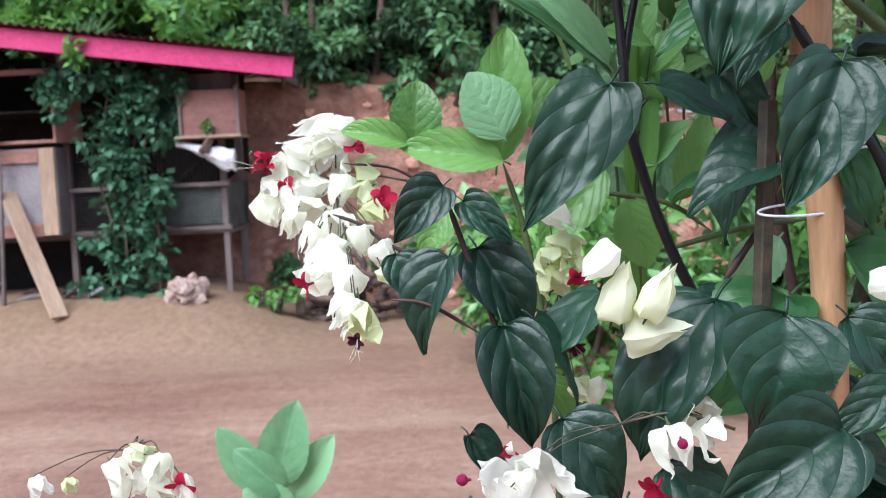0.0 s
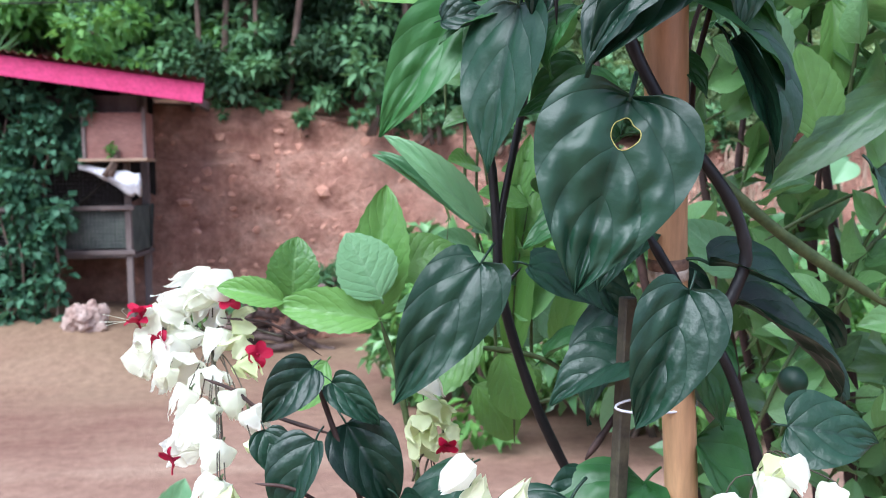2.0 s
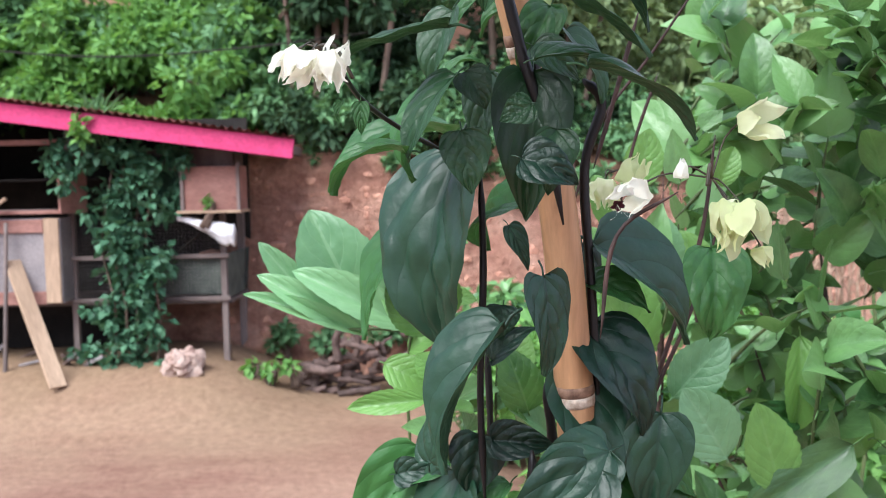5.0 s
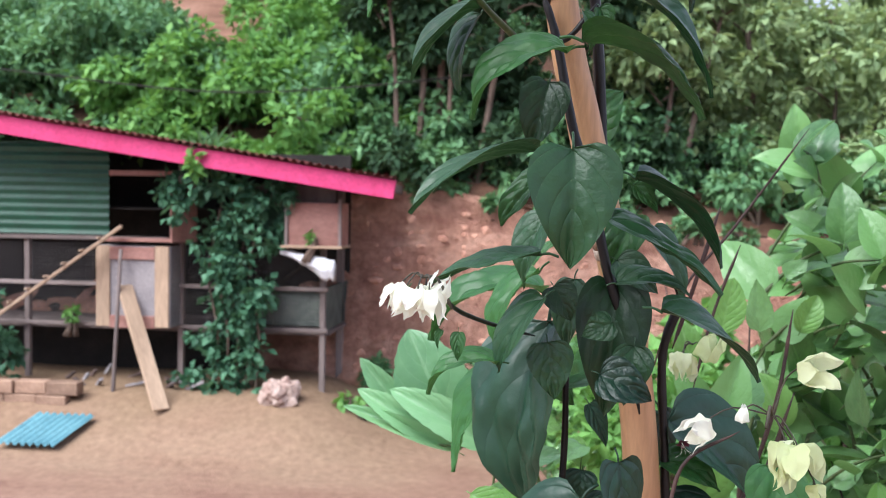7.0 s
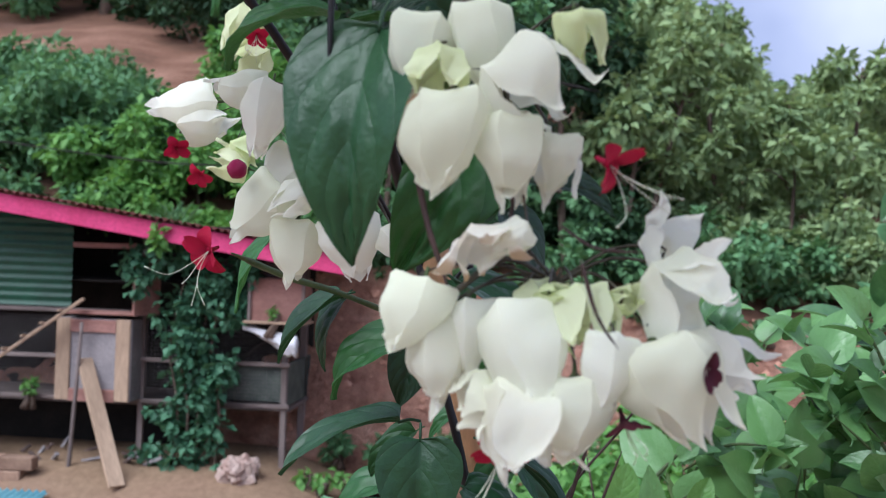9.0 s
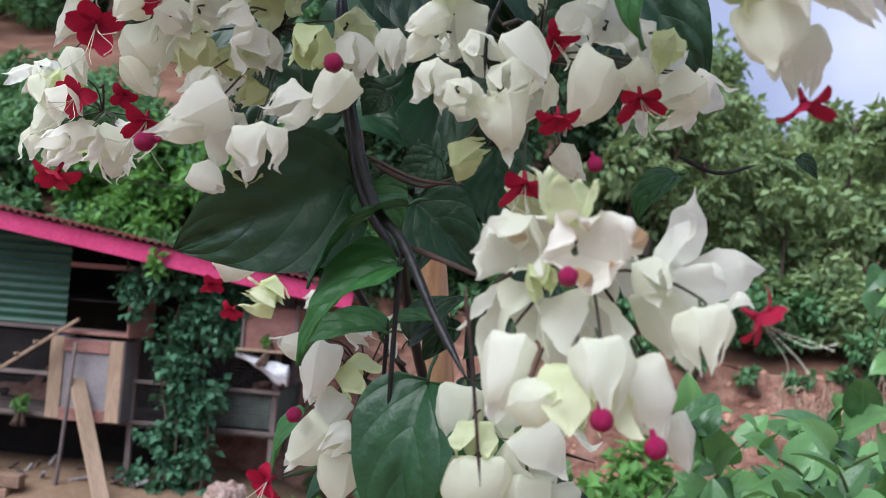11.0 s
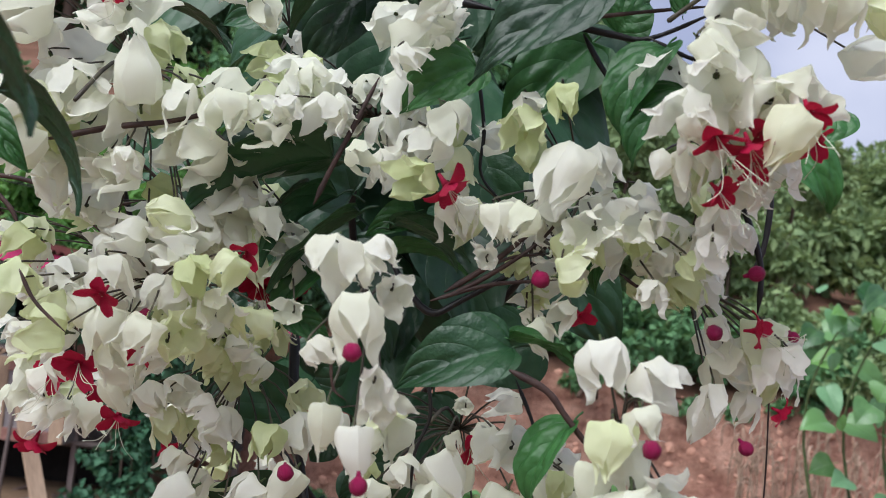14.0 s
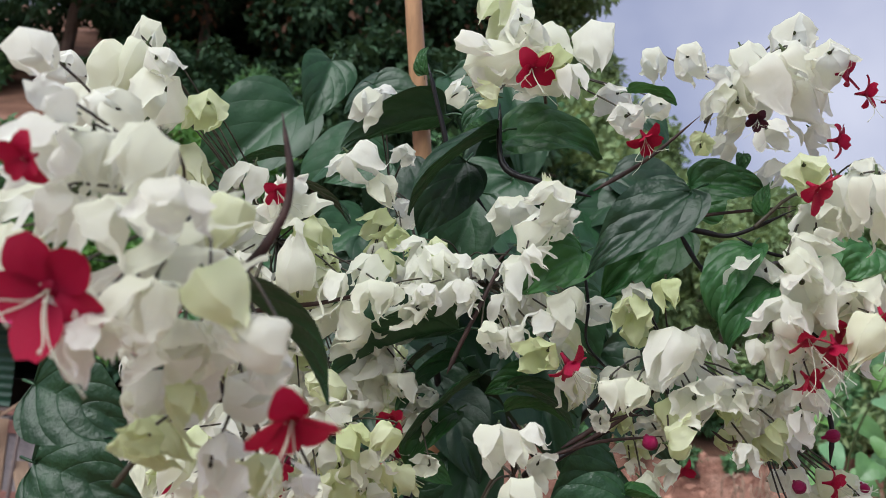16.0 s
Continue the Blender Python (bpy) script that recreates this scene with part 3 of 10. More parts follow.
def tree(base, high, lean, crown_from, wide, clumps, per, size, material, seed, label, trunk=0.09, group="trees on the hill", second=None):
    rnd = random.Random(seed)
    bx, by, bz = base
    e = thing("tree", base, label, "tree", group)
    top = Vector((bx + lean[0], by + lean[1], bz + high))
    mid = Vector(base).lerp(top, 0.5) + Vector((rnd.uniform(-0.15, 0.15), 0, 0))
    attach("trunk", tube_mesh("trunk", [(bx, by, bz - 0.3), mid, top], trunk, trunk * 0.35, M_bark, 9, 8, 0.06, seed), e)
    cs = []
    for k in range(clumps):
        f = crown_from + (1.05 - crown_from) * rnd.random()
        p = Vector(base).lerp(top, f)
        a, r = rnd.uniform(0, 6.28), wide * math.sqrt(rnd.random()) * (0.35 + 0.65 * math.sin(math.pi * min(1, (f - crown_from) / (1.05 - crown_from) * 0.8 + 0.15)))
        q = p + Vector((r * math.cos(a), r * math.sin(a), rnd.uniform(-0.2, 0.3) * wide))
        cs.append((*q, rnd.uniform(0.2, 0.38) * wide))
        if k < 12:
            attach("limb", tube_mesh("limb", [p, p.lerp(q, 0.5) + Vector((0, 0, 0.15)), q], trunk * 0.35, trunk * 0.08, M_bark, 5, 3), e)
    attach("crown", leaf_cloud("crown", cs, per, size, material, seed), e)
    if second:
        attach("rusty_leaves", leaf_cloud("rusty_leaves", [c for c in cs if rnd.random() < 0.4], per // 3, size, second, seed + 1), e, label="rust-red young leaves")
    return e


rs = random.Random(11)
# shrubs along the top of the bank and up the slope behind the coop
for k in range(34):
    x = -9.5 + 9.0 * k / 33 + rs.uniform(-0.3, 0.3)
    y = 10.8 + rs.random() * 3.6
    bright = -4.9 < x < -2.0 and rs.random() < 0.75
    shrub((x, y, hill_height(x, y)), rs.uniform(1.3, 2.0), rs.uniform(0.9, 1.5), 16, 130, 0.14, M_shrubbright if bright else M_shrubleaf, 100 + k,
          "dense bright green shrub on the red slope" if bright else "dense mid-green shrub on the red slope")
for k in range(22):
    x = -8.5 + 8.5 * rs.random()
    y = 14.5 + rs.random() * 6
    if -9.5 < x < -4.6 and y < 18.2:
        y += 4.0
    shrub((x, y, hill_height(x, y)), rs.uniform(1.6, 2.6), rs.uniform(1.0, 1.9), 16, 110, 0.17, M_shrubleaf if y < 17.5 else M_treeleaf, 200 + k, "mid-green shrub higher up the slope")
# low dark growth under the thin trees, and haze-paled growth along the right
for k in range(46):
    x = -1.8 + 9.5 * k / 45 + rs.uniform(-0.15, 0.15)
    y = 10.42 + rs.random() ** 1.4 * 1.6
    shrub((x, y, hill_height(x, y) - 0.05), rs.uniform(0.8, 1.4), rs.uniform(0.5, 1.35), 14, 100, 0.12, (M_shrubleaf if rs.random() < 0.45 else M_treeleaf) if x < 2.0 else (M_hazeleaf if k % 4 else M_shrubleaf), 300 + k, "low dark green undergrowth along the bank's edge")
for k in range(26):
    x = -2.5 + 16 * rs.random()
    y = 14 + rs.random() * 10
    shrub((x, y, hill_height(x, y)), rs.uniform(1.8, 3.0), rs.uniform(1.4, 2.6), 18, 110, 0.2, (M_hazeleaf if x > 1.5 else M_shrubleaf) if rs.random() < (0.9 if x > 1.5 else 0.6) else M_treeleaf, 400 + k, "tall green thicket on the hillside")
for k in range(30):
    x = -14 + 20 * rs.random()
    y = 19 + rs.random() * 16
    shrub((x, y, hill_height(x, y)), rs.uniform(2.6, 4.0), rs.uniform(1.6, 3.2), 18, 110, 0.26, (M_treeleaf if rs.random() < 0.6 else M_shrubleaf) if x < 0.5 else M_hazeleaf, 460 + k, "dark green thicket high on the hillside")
for k in range(22):
    x = -8.6 + 7.2 * k / 21 + rs.uniform(-0.2, 0.2)
    y = 10.35 + rs.random() * 0.5
    shrub((x, y, hill_height(x, y) - 0.1), rs.uniform(0.7, 1.1), rs.uniform(0.45, 0.8), 10, 90, 0.12, M_shrubbright if -4.9 < x < -2.4 else M_shrubleaf, 360 + k, "low leafy growth along the bank above the coop")
# ferns and young growth that hang over the bank's edge under the thin trees
for k in range(12):
    x = -1.4 + 5.6 * k / 11 + rs.uniform(-0.2, 0.2)
    y = 10.25 + rs.random() * 0.2
    shrub((x, y, hill_height(x, max(y, 10.3)) - 0.1), rs.uniform(0.22, 0.4), rs.uniform(0.10, 0.2), 6, 34, 0.09, M_shrubleaf, 1300 + k, "small leafy tuft on the bank's edge")
# thin leaning trunks
for k, (x, y, lx) in enumerate([(-1.55, 10.5, -0.25), (-1.35, 10.6, 0.05), (-1.15, 10.7, 0.1), (-0.98, 10.5, 0.18), (-0.7, 10.55, 0.45), (0.72, 10.7, 0.0), (1.25, 10.9, 0.2), (1.5, 11.0, 0.5), (2.6, 11.8, -0.2), (3.3, 11.6, 0.1), (4.1, 12.4, 0.3)]):
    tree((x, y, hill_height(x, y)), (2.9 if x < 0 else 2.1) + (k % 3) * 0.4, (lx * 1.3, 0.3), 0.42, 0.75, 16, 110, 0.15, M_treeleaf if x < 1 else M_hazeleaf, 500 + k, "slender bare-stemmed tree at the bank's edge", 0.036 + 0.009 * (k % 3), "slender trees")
# tall dark trees behind, some with rusty young leaves; right ones paled for haze
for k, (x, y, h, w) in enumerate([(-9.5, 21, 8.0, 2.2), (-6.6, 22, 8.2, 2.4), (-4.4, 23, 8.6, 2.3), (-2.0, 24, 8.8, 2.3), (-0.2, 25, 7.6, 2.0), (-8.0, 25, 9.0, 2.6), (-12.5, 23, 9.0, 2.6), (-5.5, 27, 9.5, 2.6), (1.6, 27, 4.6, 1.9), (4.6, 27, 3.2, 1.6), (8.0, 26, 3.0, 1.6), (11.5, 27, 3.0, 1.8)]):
    tree((x, y, hill_height(x, y)), h, (0.3, 0), 0.08, w * 1.15, 46, 240, 0.25, M_treeleaf if x < 1 else M_hazeleaf, 600 + k, "tall dark tree with rust-tinged leaves" if k < 8 else "tall green tree with haze put into its pale leaf colour", 0.16, "tall trees", M_rustleaf if k < 8 else None)
# the woods on the far ridge
fc = []
for k in range(520):
    x, y = rs.uniform(-45, 75), rs.uniform(50, 80)
    fc.append((x, y, ridge_height(x, y) + rs.uniform(0.3, 2.2), rs.uniform(0.9, 1.9)))
tagged(new("far_woods", leaf_cloud("far_woods", fc, 70, 0.75, M_farleaf, 77)), "hazy green woods on the distant ridge", "woods", kind="stuff")
# tufts that grow out of the bank
for k, (x, z) in enumerate([(-1.6, 0.05), (-1.15, 0.0), (-0.55, 0.1), (0.2, 1.85), (0.8, 1.75), (1.6, 1.65), (-0.2, 0.2)]):
    shrub((x, 9.72 + 0.2 * (z > 1), z - 0.1), 0.34, 0.24, 7, 45, 0.09, M_shrubleaf, 700 + k, "small tuft of green weeds on the red bank", "weed", "weeds on the bank", "weed_tuft")

# ---- the poultry coop on stilts ----
coop = thing("poultry_coop", (-4.0, 9.5, -0.02), "raised wooden poultry coop with pink fascia and creeper", "coop")
FY = 9.0
slope = -0.148


def eave(x):
    return 2.57 + slope * (x + 5.19)


def corrugated(name, x0, x1, z0, z1, y, material, across, pitch=0.08, amp=0.012):
    """Corrugated sheet standing in a plane of constant y; its ribs run level when across is true."""
    nx, nz = (2, int((z1 - z0) / pitch * 4)) if across else (int((x1 - x0) / pitch * 4), 2)
    verts, faces = [], []
    for j in range(nz + 1):
        for i in range(nx + 1):
            x, z = x0 + (x1 - x0) * i / nx, z0 + (z1 - z0) * j / nz
            k = (z if across else x) / pitch
            verts.append((x, y + amp * math.sin(k * 2 * math.pi), z))
    w = nx + 1
    for j in range(nz):
        for i in range(nx):
            faces.append((j * w + i, j * w + i + 1, (j + 1) * w + i + 1, (j + 1) * w + i))
    return mesh_from(name, verts, faces, material)


# corrugated roof over a sloping frame
rverts, rfaces = [], []
nx = 380
for j, y in enumerate((8.32, 8.9, 9.6, 10.3)):
    for i in range(nx + 1):
        x = -7.6 + (6.42 - 0.2 * (y - 8.32)) * i / nx
        rverts.append((x, y, eave(x) + 0.035 + 0.016 * math.sin(x / 0.076 * 2 * math.pi) - 0.03 * (y - 8.32)))
for j in range(3):
    for i in range(nx):
        rfaces.append((j * (nx + 1) + i, j * (nx + 1) + i + 1, (j + 1) * (nx + 1) + i + 1, (j + 1) * (nx + 1) + i))
attach("roof_sheet", mesh_from("roof_sheet", rverts, rfaces, M_roof), coop, label="dull red corrugated roof sheet")
beam_between("fascia_board", (-7.6, 8.4, eave(-7.6) - 0.08), (-1.21, 8.4, eave(-1.21) - 0.08), 0.03, 0.17, M_pink, coop, "bright pink painted fascia board")
beam_between("verge_board", (-1.27, 8.45, eave(-1.24) - 0.07), (-1.6, 10.2, eave(-1.6) - 0.13), 0.028, 0.09, M_wood, coop, "brown board under the roof's open end")
for k in range(6):
    x = -7.2 + 1.15 * k
    beam_between("rafter", (x, 8.45, eave(x) - 0.06), (x, 10.2, eave(x) - 0.1), 0.05, 0.09, M_wood, coop)
# posts and rails
for x in (-7.2, -5.02, -3.42, -2.0):
    beam_between("post", (x, FY, -0.15), (x, FY, 1.40 if x < -4.2 else eave(x) - 0.08), 0.055, 0.055, M_wood, coop)
    beam_between("back_post", (x, 10.0 if x < -2.5 else 9.75, -0.2), (x, 10.0 if x < -2.5 else 9.75, eave(x) - 0.1), 0.07, 0.07, M_wood, coop)
for z, x0, x1 in ((0.53, -7.3, -1.94), (0.93, -7.3, -1.94), (1.38, -7.3, -3.55), (1.36, -2.7, -1.94)):
    beam_between("rail", (x0, FY - 0.045, z), (x1, FY - 0.045, z + 0.01), 0.035, 0.04, M_wood, coop)
# inside: floor, end wall, and near-black back and ceiling that carry its shade
part("coop_floor", box_bm((5.4, 0.95, 0.04)), M_wood, coop, "", Matrix.Translation((-4.65, 9.5, 0.5)))
part("back_wall", box_bm((5.4, 0.03, 1.85)), M_dark, coop, "boarded back wall, near-black for the shade inside", Matrix.Translation((-4.65, 9.98, 1.35)))
# sheet added behind the stilts to stand in for shade under the floor
part("skirt_board", box_bm((4.3, 0.03, 0.75)), M_dark, coop, "added near-black board standing in for shade behind the stilts", Matrix.Translation((-5.1, 9.7, 0.14)))
part("end_wall", box_bm((0.03, 0.95, 0.42)), M_netting, coop, "", Matrix.Translation((-1.98, 9.5, 0.74)))
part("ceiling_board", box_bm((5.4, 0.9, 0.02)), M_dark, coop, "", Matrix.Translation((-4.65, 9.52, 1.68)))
attach("green_sheet_wall", corrugated("green_sheet_wall", -7.3, -4.16, 1.42, 2.33, FY - 0.02, M_greensheet, True, 0.085), coop, label="dark green corrugated sheet wall")


def wire_panel(x0, x1, z0, z1, y, gap=0.035, r=0.0012):
    verts, faces = [], []
    for horizontal in (False, True):
        a0, a1 = (z0, z1) if horizontal else (x0, x1)
        for k in range(int((a1 - a0) / gap)):
            a = a0 + k * gap
            p, q = ((x0, y, a), (x1, y, a)) if horizontal else ((a, y, z0), (a, y, z1))
            v, f = tube_data([p, q], r, 3)
            o = len(verts)
            verts += v
            faces += [tuple(i + o for i in t) for t in f]
    return mesh_from("wire_mesh", verts, faces, M_greyboard)


for x0, x1, z0, z1 in ((-7.2, -5.05, 0.55, 1.36), (-5.0, -4.17, 0.55, 1.36), (-3.4, -2.02, 0.55, 0.92), (-3.4, -2.02, 0.95, 1.34)):
    attach("wire_mesh", wire_panel(x0, x1, z0, z1, FY - 0.01), coop, label="rusty wire mesh panel")
# front hutch with door and frame
hutch = part("hutch_box", box_bm((0.74, 0.28, 0.78)), M_greyboard, coop, "grey front of a wooden laying box", Matrix.Translation((-3.79, 8.86, 0.94)))
for x in (-4.09, -3.5):
    part("hutch_stile", box_bm((0.14, 0.02, 0.78)), M_palewood, hutch, "", Matrix.Translation((x, 8.71, 0.94)))
for z in (1.26, 0.6):
    part("hutch_rail", box_bm((0.45, 0.022, 0.12)), M_redwood, hutch, "", Matrix.Translation((-3.795, 8.708, z)))
part("landing_shelf", box_bm((0.72, 0.34, 0.03)), M_redwood, coop, "reddish landing shelf", Matrix.Translation((-3.74, 8.85, 1.385)))
part("opening_side", box_bm((0.03, 0.4, 0.6)), M_greyboard, coop, "", Matrix.Translation((-3.5, 9.25, 1.7)))
part("hatch_door", box_bm((0.03, 0.34, 0.58)), M_redwood, coop, "hatch door standing open", pose(-3.33, 8.82, 1.66, 0, 0, -22))
part("lintel", box_bm((0.65, 0.05, 0.05)), M_redwood, coop, "", Matrix.Translation((-3.82, 8.97, 2.03)))
# nest box at the free end
nest = part("nest_box", box_bm((0.52, 0.32, 0.40)), M_redwood, coop, "reddish plywood nest box", Matrix.Translation((-2.02, 8.86, 1.57)))
part("nest_shelf", box_bm((0.58, 0.4, 0.025)), M_palewood, nest, "", Matrix.Translation((-2.03, 8.83, 1.36)))
for x in (-2.28, -1.77):
    part("nest_corner", box_bm((0.03, 0.03, 0.46)), M_wood, nest, "", Matrix.Translation((x, 8.69, 1.58)))
part("gable_board", box_bm((0.85, 0.03, 0.2)), M_wood, coop, "", Matrix.Translation((-2.3, FY - 0.03, 1.84)))
part("mesh_side", box_bm((0.62, 0.02, 0.34)), M_netting, coop, "grey netting behind the lower panel", Matrix.Translation((-2.34, FY + 0.02, 0.74)))
beam_between("brace", (-2.45, FY - 0.03, 0.95), (-2.05, FY - 0.03, 1.3), 0.03, 0.03, M_dark, coop)

# plastic sack that hangs from the nest box, bunched at one end
sverts, sfaces = [], []
for i in range(25):
    u = i / 24
    h, d = 0.05 + 0.20 * u ** 1.6 * (1.0 if u < 0.9 else 0.75), 0.02 + 0.05 * u
    for k in range(20):
        a = 2 * math.pi * k / 20
        crease = 1 + 0.22 * noise.noise(Vector((u * 7, math.cos(a) * 2, math.sin(a) * 2))) + 0.12 * math.sin(5 * a + 6 * u)
        sverts.append((-2.34 + 0.52 * u, 8.71 + d * math.cos(a) * crease, 1.335 - 0.10 * u - h * 0.5 + h * 0.5 * math.sin(a) * crease))
for i in range(24):
    for k in range(20):
        sfaces.append((i * 20 + k, i * 20 + (k + 1) % 20, (i + 1) * 20 + (k + 1) % 20, (i + 1) * 20 + k))
sfaces += [tuple(range(20))[::-1], tuple(480 + k for k in range(20))]
sack = attach("plastic_sack", mesh_from("plastic_sack", sverts, sfaces, M_bag), None)
tagged(sack, "crumpled white plastic sack hanging under the nest box", "sack")

part("side_panel", box_bm((0.34, 0.02, 0.40)), M_greensheet, coop, "dark green sheet beside the nest box", Matrix.Translation((-2.50, FY - 0.01, 1.60)))
shrub((-2.06, 8.66, 1.37), 0.14, 0.12, 5, 16, 0.06, M_shrubbright, 815, "small green seedling on the nest box shelf", "seedling", "", "small_seedling")
shrub((-4.55, 8.9, 0.56), 0.2, 0.16, 5, 18, 0.07, M_shrubbright, 816, "small green weed at the coop's netting", "weed", "", "weed_tuft")
cable = thing("cable", (-5.7, 10.2, 3.17), "thin dark cable strung along the slope", "cable")
attach("wire", tube_mesh("wire", [(-8.2, 10.2, 3.45), (-5.7, 10.2, 3.17), (-3.63, 10.2, 2.965), (-2.04, 10.2, 3.016), (-0.7, 10.55, 3.2)], 0.009, 0.009, M_dark, 5, 10), cable)

# planks that lean on the coop
ramp = thing("ramp_plank", (-3.3, 8.2, -0.1), "pale bare plank leaning against the coop as a ramp", "plank")
beam_between("board", (-3.28, 8.18, -0.12), (-3.86, 8.68, 0.95), 0.15, 0.03, M_palewood, ramp, "", 0.003)
perch = thing("perch_plank", (-5.3, 8.2, 0.4), "long pale notched plank leaning up to the hatch", "plank")
beam_between("board", (-5.42, 8.22, 0.30), (-3.86, 8.62, 1.52), 0.075, 0.03, M_palewood, perch, "", 0.003)
for k in range(9):
    c = Vector((-5.42, 8.22, 0.30)).lerp(Vector((-3.86, 8.62, 1.52)), 0.08 + 0.1 * k)
    part("cleat", box_bm((0.02, 0.09, 0.02), 0.003), M_palewood, perch, "", Matrix.Translation(c + Vector((0, -0.03, 0.035))))
stick = thing("upright_pole", (-3.88, 8.55, -0.15), "thin grey pole standing in front of the coop", "pole")
attach("pole_shaft", tube_mesh("pole_shaft", [(-3.9, 8.5, -0.2), (-3.88, 8.56, 0.6), (-3.87, 8.62, 1.3)], 0.022, 0.016, M_wood, 7, 5, 0.1), stick)

# low brick stack
stack = thing("brick_stack", (-4.9, 8.35, -0.1), "low stack of pale clay blocks before the coop", "bricks")
block = box_bm((0.3, 0.14, 0.12), 0.008)
block_mesh = bpy.data.meshes.new("brick")
block.to_mesh(block_mesh)
block.free()
block_mesh.materials.append(M_brick)
for row in range(2):
    for k in range(6):
        attach("brick", block_mesh, stack, pose(-5.95 + 0.315 * k + 0.1 * row, 8.32 + rs.uniform(-0.02, 0.02), -0.11 + 0.125 * row, 0, 0, rs.uniform(-3, 3)))

# boulder
bm = bmesh.new()
bmesh.ops.create_icosphere(bm, subdivisions=4, radius=1.0)
for v in bm.verts:
    q = v.co.copy()
    v.co = q * (1 + 0.35 * noise.noise(q * 1.7) + 0.2 * noise.noise(q * 4) + 0.08 * noise.noise(q * 9))
    v.co = Vector((v.co.x * 0.18, v.co.y * 0.16, v.co.z * 0.18))
tagged(part("boulder", bm, M_rock, None, "", pose(-2.26, 8.5, -0.02, 10, 20, 30)), "pale weathered boulder lying on the red earth", "rock")

# heap of roots and firewood at the bank's foot
heap = thing("firewood_heap", (-0.9, 9.2, -0.4), "heap of gnarled old roots and firewood at the bank's foot", "firewood")
for k in range(46):
    x, y, z = -1.35 + 1.15 * rs.random(), 9.0 + 0.35 * rs.random(), -0.42 + 0.55 * rs.random() ** 1.4
    if z > -0.1 and x < -1.1:
        z -= 0.25
    a, l = rs.uniform(-0.6, 0.6) + (1.57 if rs.random() < 0.25 else 0), rs.uniform(0.12, 0.4)
    d = Vector((math.cos(a) * l, rs.uniform(-0.12, 0.12), math.sin(a) * l * 0.7))
    p = Vector((x, y, z))
    attach("root", tube_mesh("root", [p - d * 0.5, p + Vector((rs.uniform(-0.05, 0.05), 0, rs.uniform(-0.04, 0.06))), p + d * 0.5], rs.uniform(0.02, 0.055), rs.uniform(0.015, 0.04), M_log, 6, 4, 0.25, k), heap)
attach("root", tube_mesh("root", [(-0.95, 9.05, -0.1), (-0.97, 9.03, 0.12), (-0.86, 9.0, 0.24), (-0.76, 9.0, 0.14), (-0.78, 9.0, -0.05)], 0.045, 0.03, M_log, 7, 6, 0.2), heap)

# teal sheet that lies on the ground
verts, faces = [], []
for j in range(2):
    for i in range(61):
        u, v = i / 60, j
        p = Vector((-4.52, 7.58, -0.35)) + Vector((0.54, 0.01, 0.0)) * u + Vector((0.15, 0.45, 0.17)) * v
        verts.append(p + Vector((0, 0, 0.015 * math.sin(u * 2 * math.pi * 8) + 0.02)))
for i in range(60):
    faces.append((i, i + 1, 62 + i, 61 + i))
tagged(new("roof_sheet_scrap", mesh_from("roof_sheet_scrap", verts, faces, M_tealsheet)), "scrap of teal corrugated sheet lying on the earth", "sheet")

# creeper that climbs the coop
creeper = thing("creeper", (-2.9, 8.7, -0.1), "leafy green creeper climbing the coop's front", "creeper")
cs = []
for k in range(120):
    f = k / 119
    z = -0.1 + 2.0 * f
    width = 0.48 if z < 0.45 else (0.33 if z < 1.2 else 0.33 + 0.40 * (z - 1.2))
    cx = -2.86 + 0.05 * math.sin(3 * f) + (0.06 * (z - 1.2) if z > 1.2 else 0)
    dx = rs.gauss(0, 0.5)
    cs.append((cx + width * max(-1.1, min(1.1, dx)), 8.72 + rs.uniform(-0.12, 0.1), z, rs.uniform(0.05, 0.10)))
for k in range(24):
    cs.append((-3.5 + 1.35 * rs.random(), 8.66 + rs.uniform(-0.08, 0.06), 1.78 + 0.24 * rs.random(), rs.uniform(0.05, 0.09)))
attach("foliage", leaf_cloud("foliage", cs, 20, 0.092, M_creeper, 55, 0.5, 1.35), creeper)
attach("shoot", leaf_cloud("shoot", [(-3.05, 8.36, 2.03 + 0.06 * k, 0.045) for k in range(3)], 26, 0.09, M_shrubbright, 56, 0.2, 1.6), creeper, label="bright yellow-green young shoot")
for k in range(5):
    x = -3.0 + 0.1 * k
    attach("creeper_stem", tube_mesh("creeper_stem", [(x, 8.75, -0.2), (x + 0.06, 8.7, 0.5), (x - 0.05, 8.74, 1.1), (x + 0.1, 8.7, 1.8)], 0.014, 0.008, M_bark, 5, 4), creeper)
attach("tuft", leaf_cloud("tuft", [(-3.05 + 0.04 * k, 8.6, 2.2, 0.12) for k in range(4)], 24, 0.22, M_shrubleaf, 58, -0.4, 7), creeper)
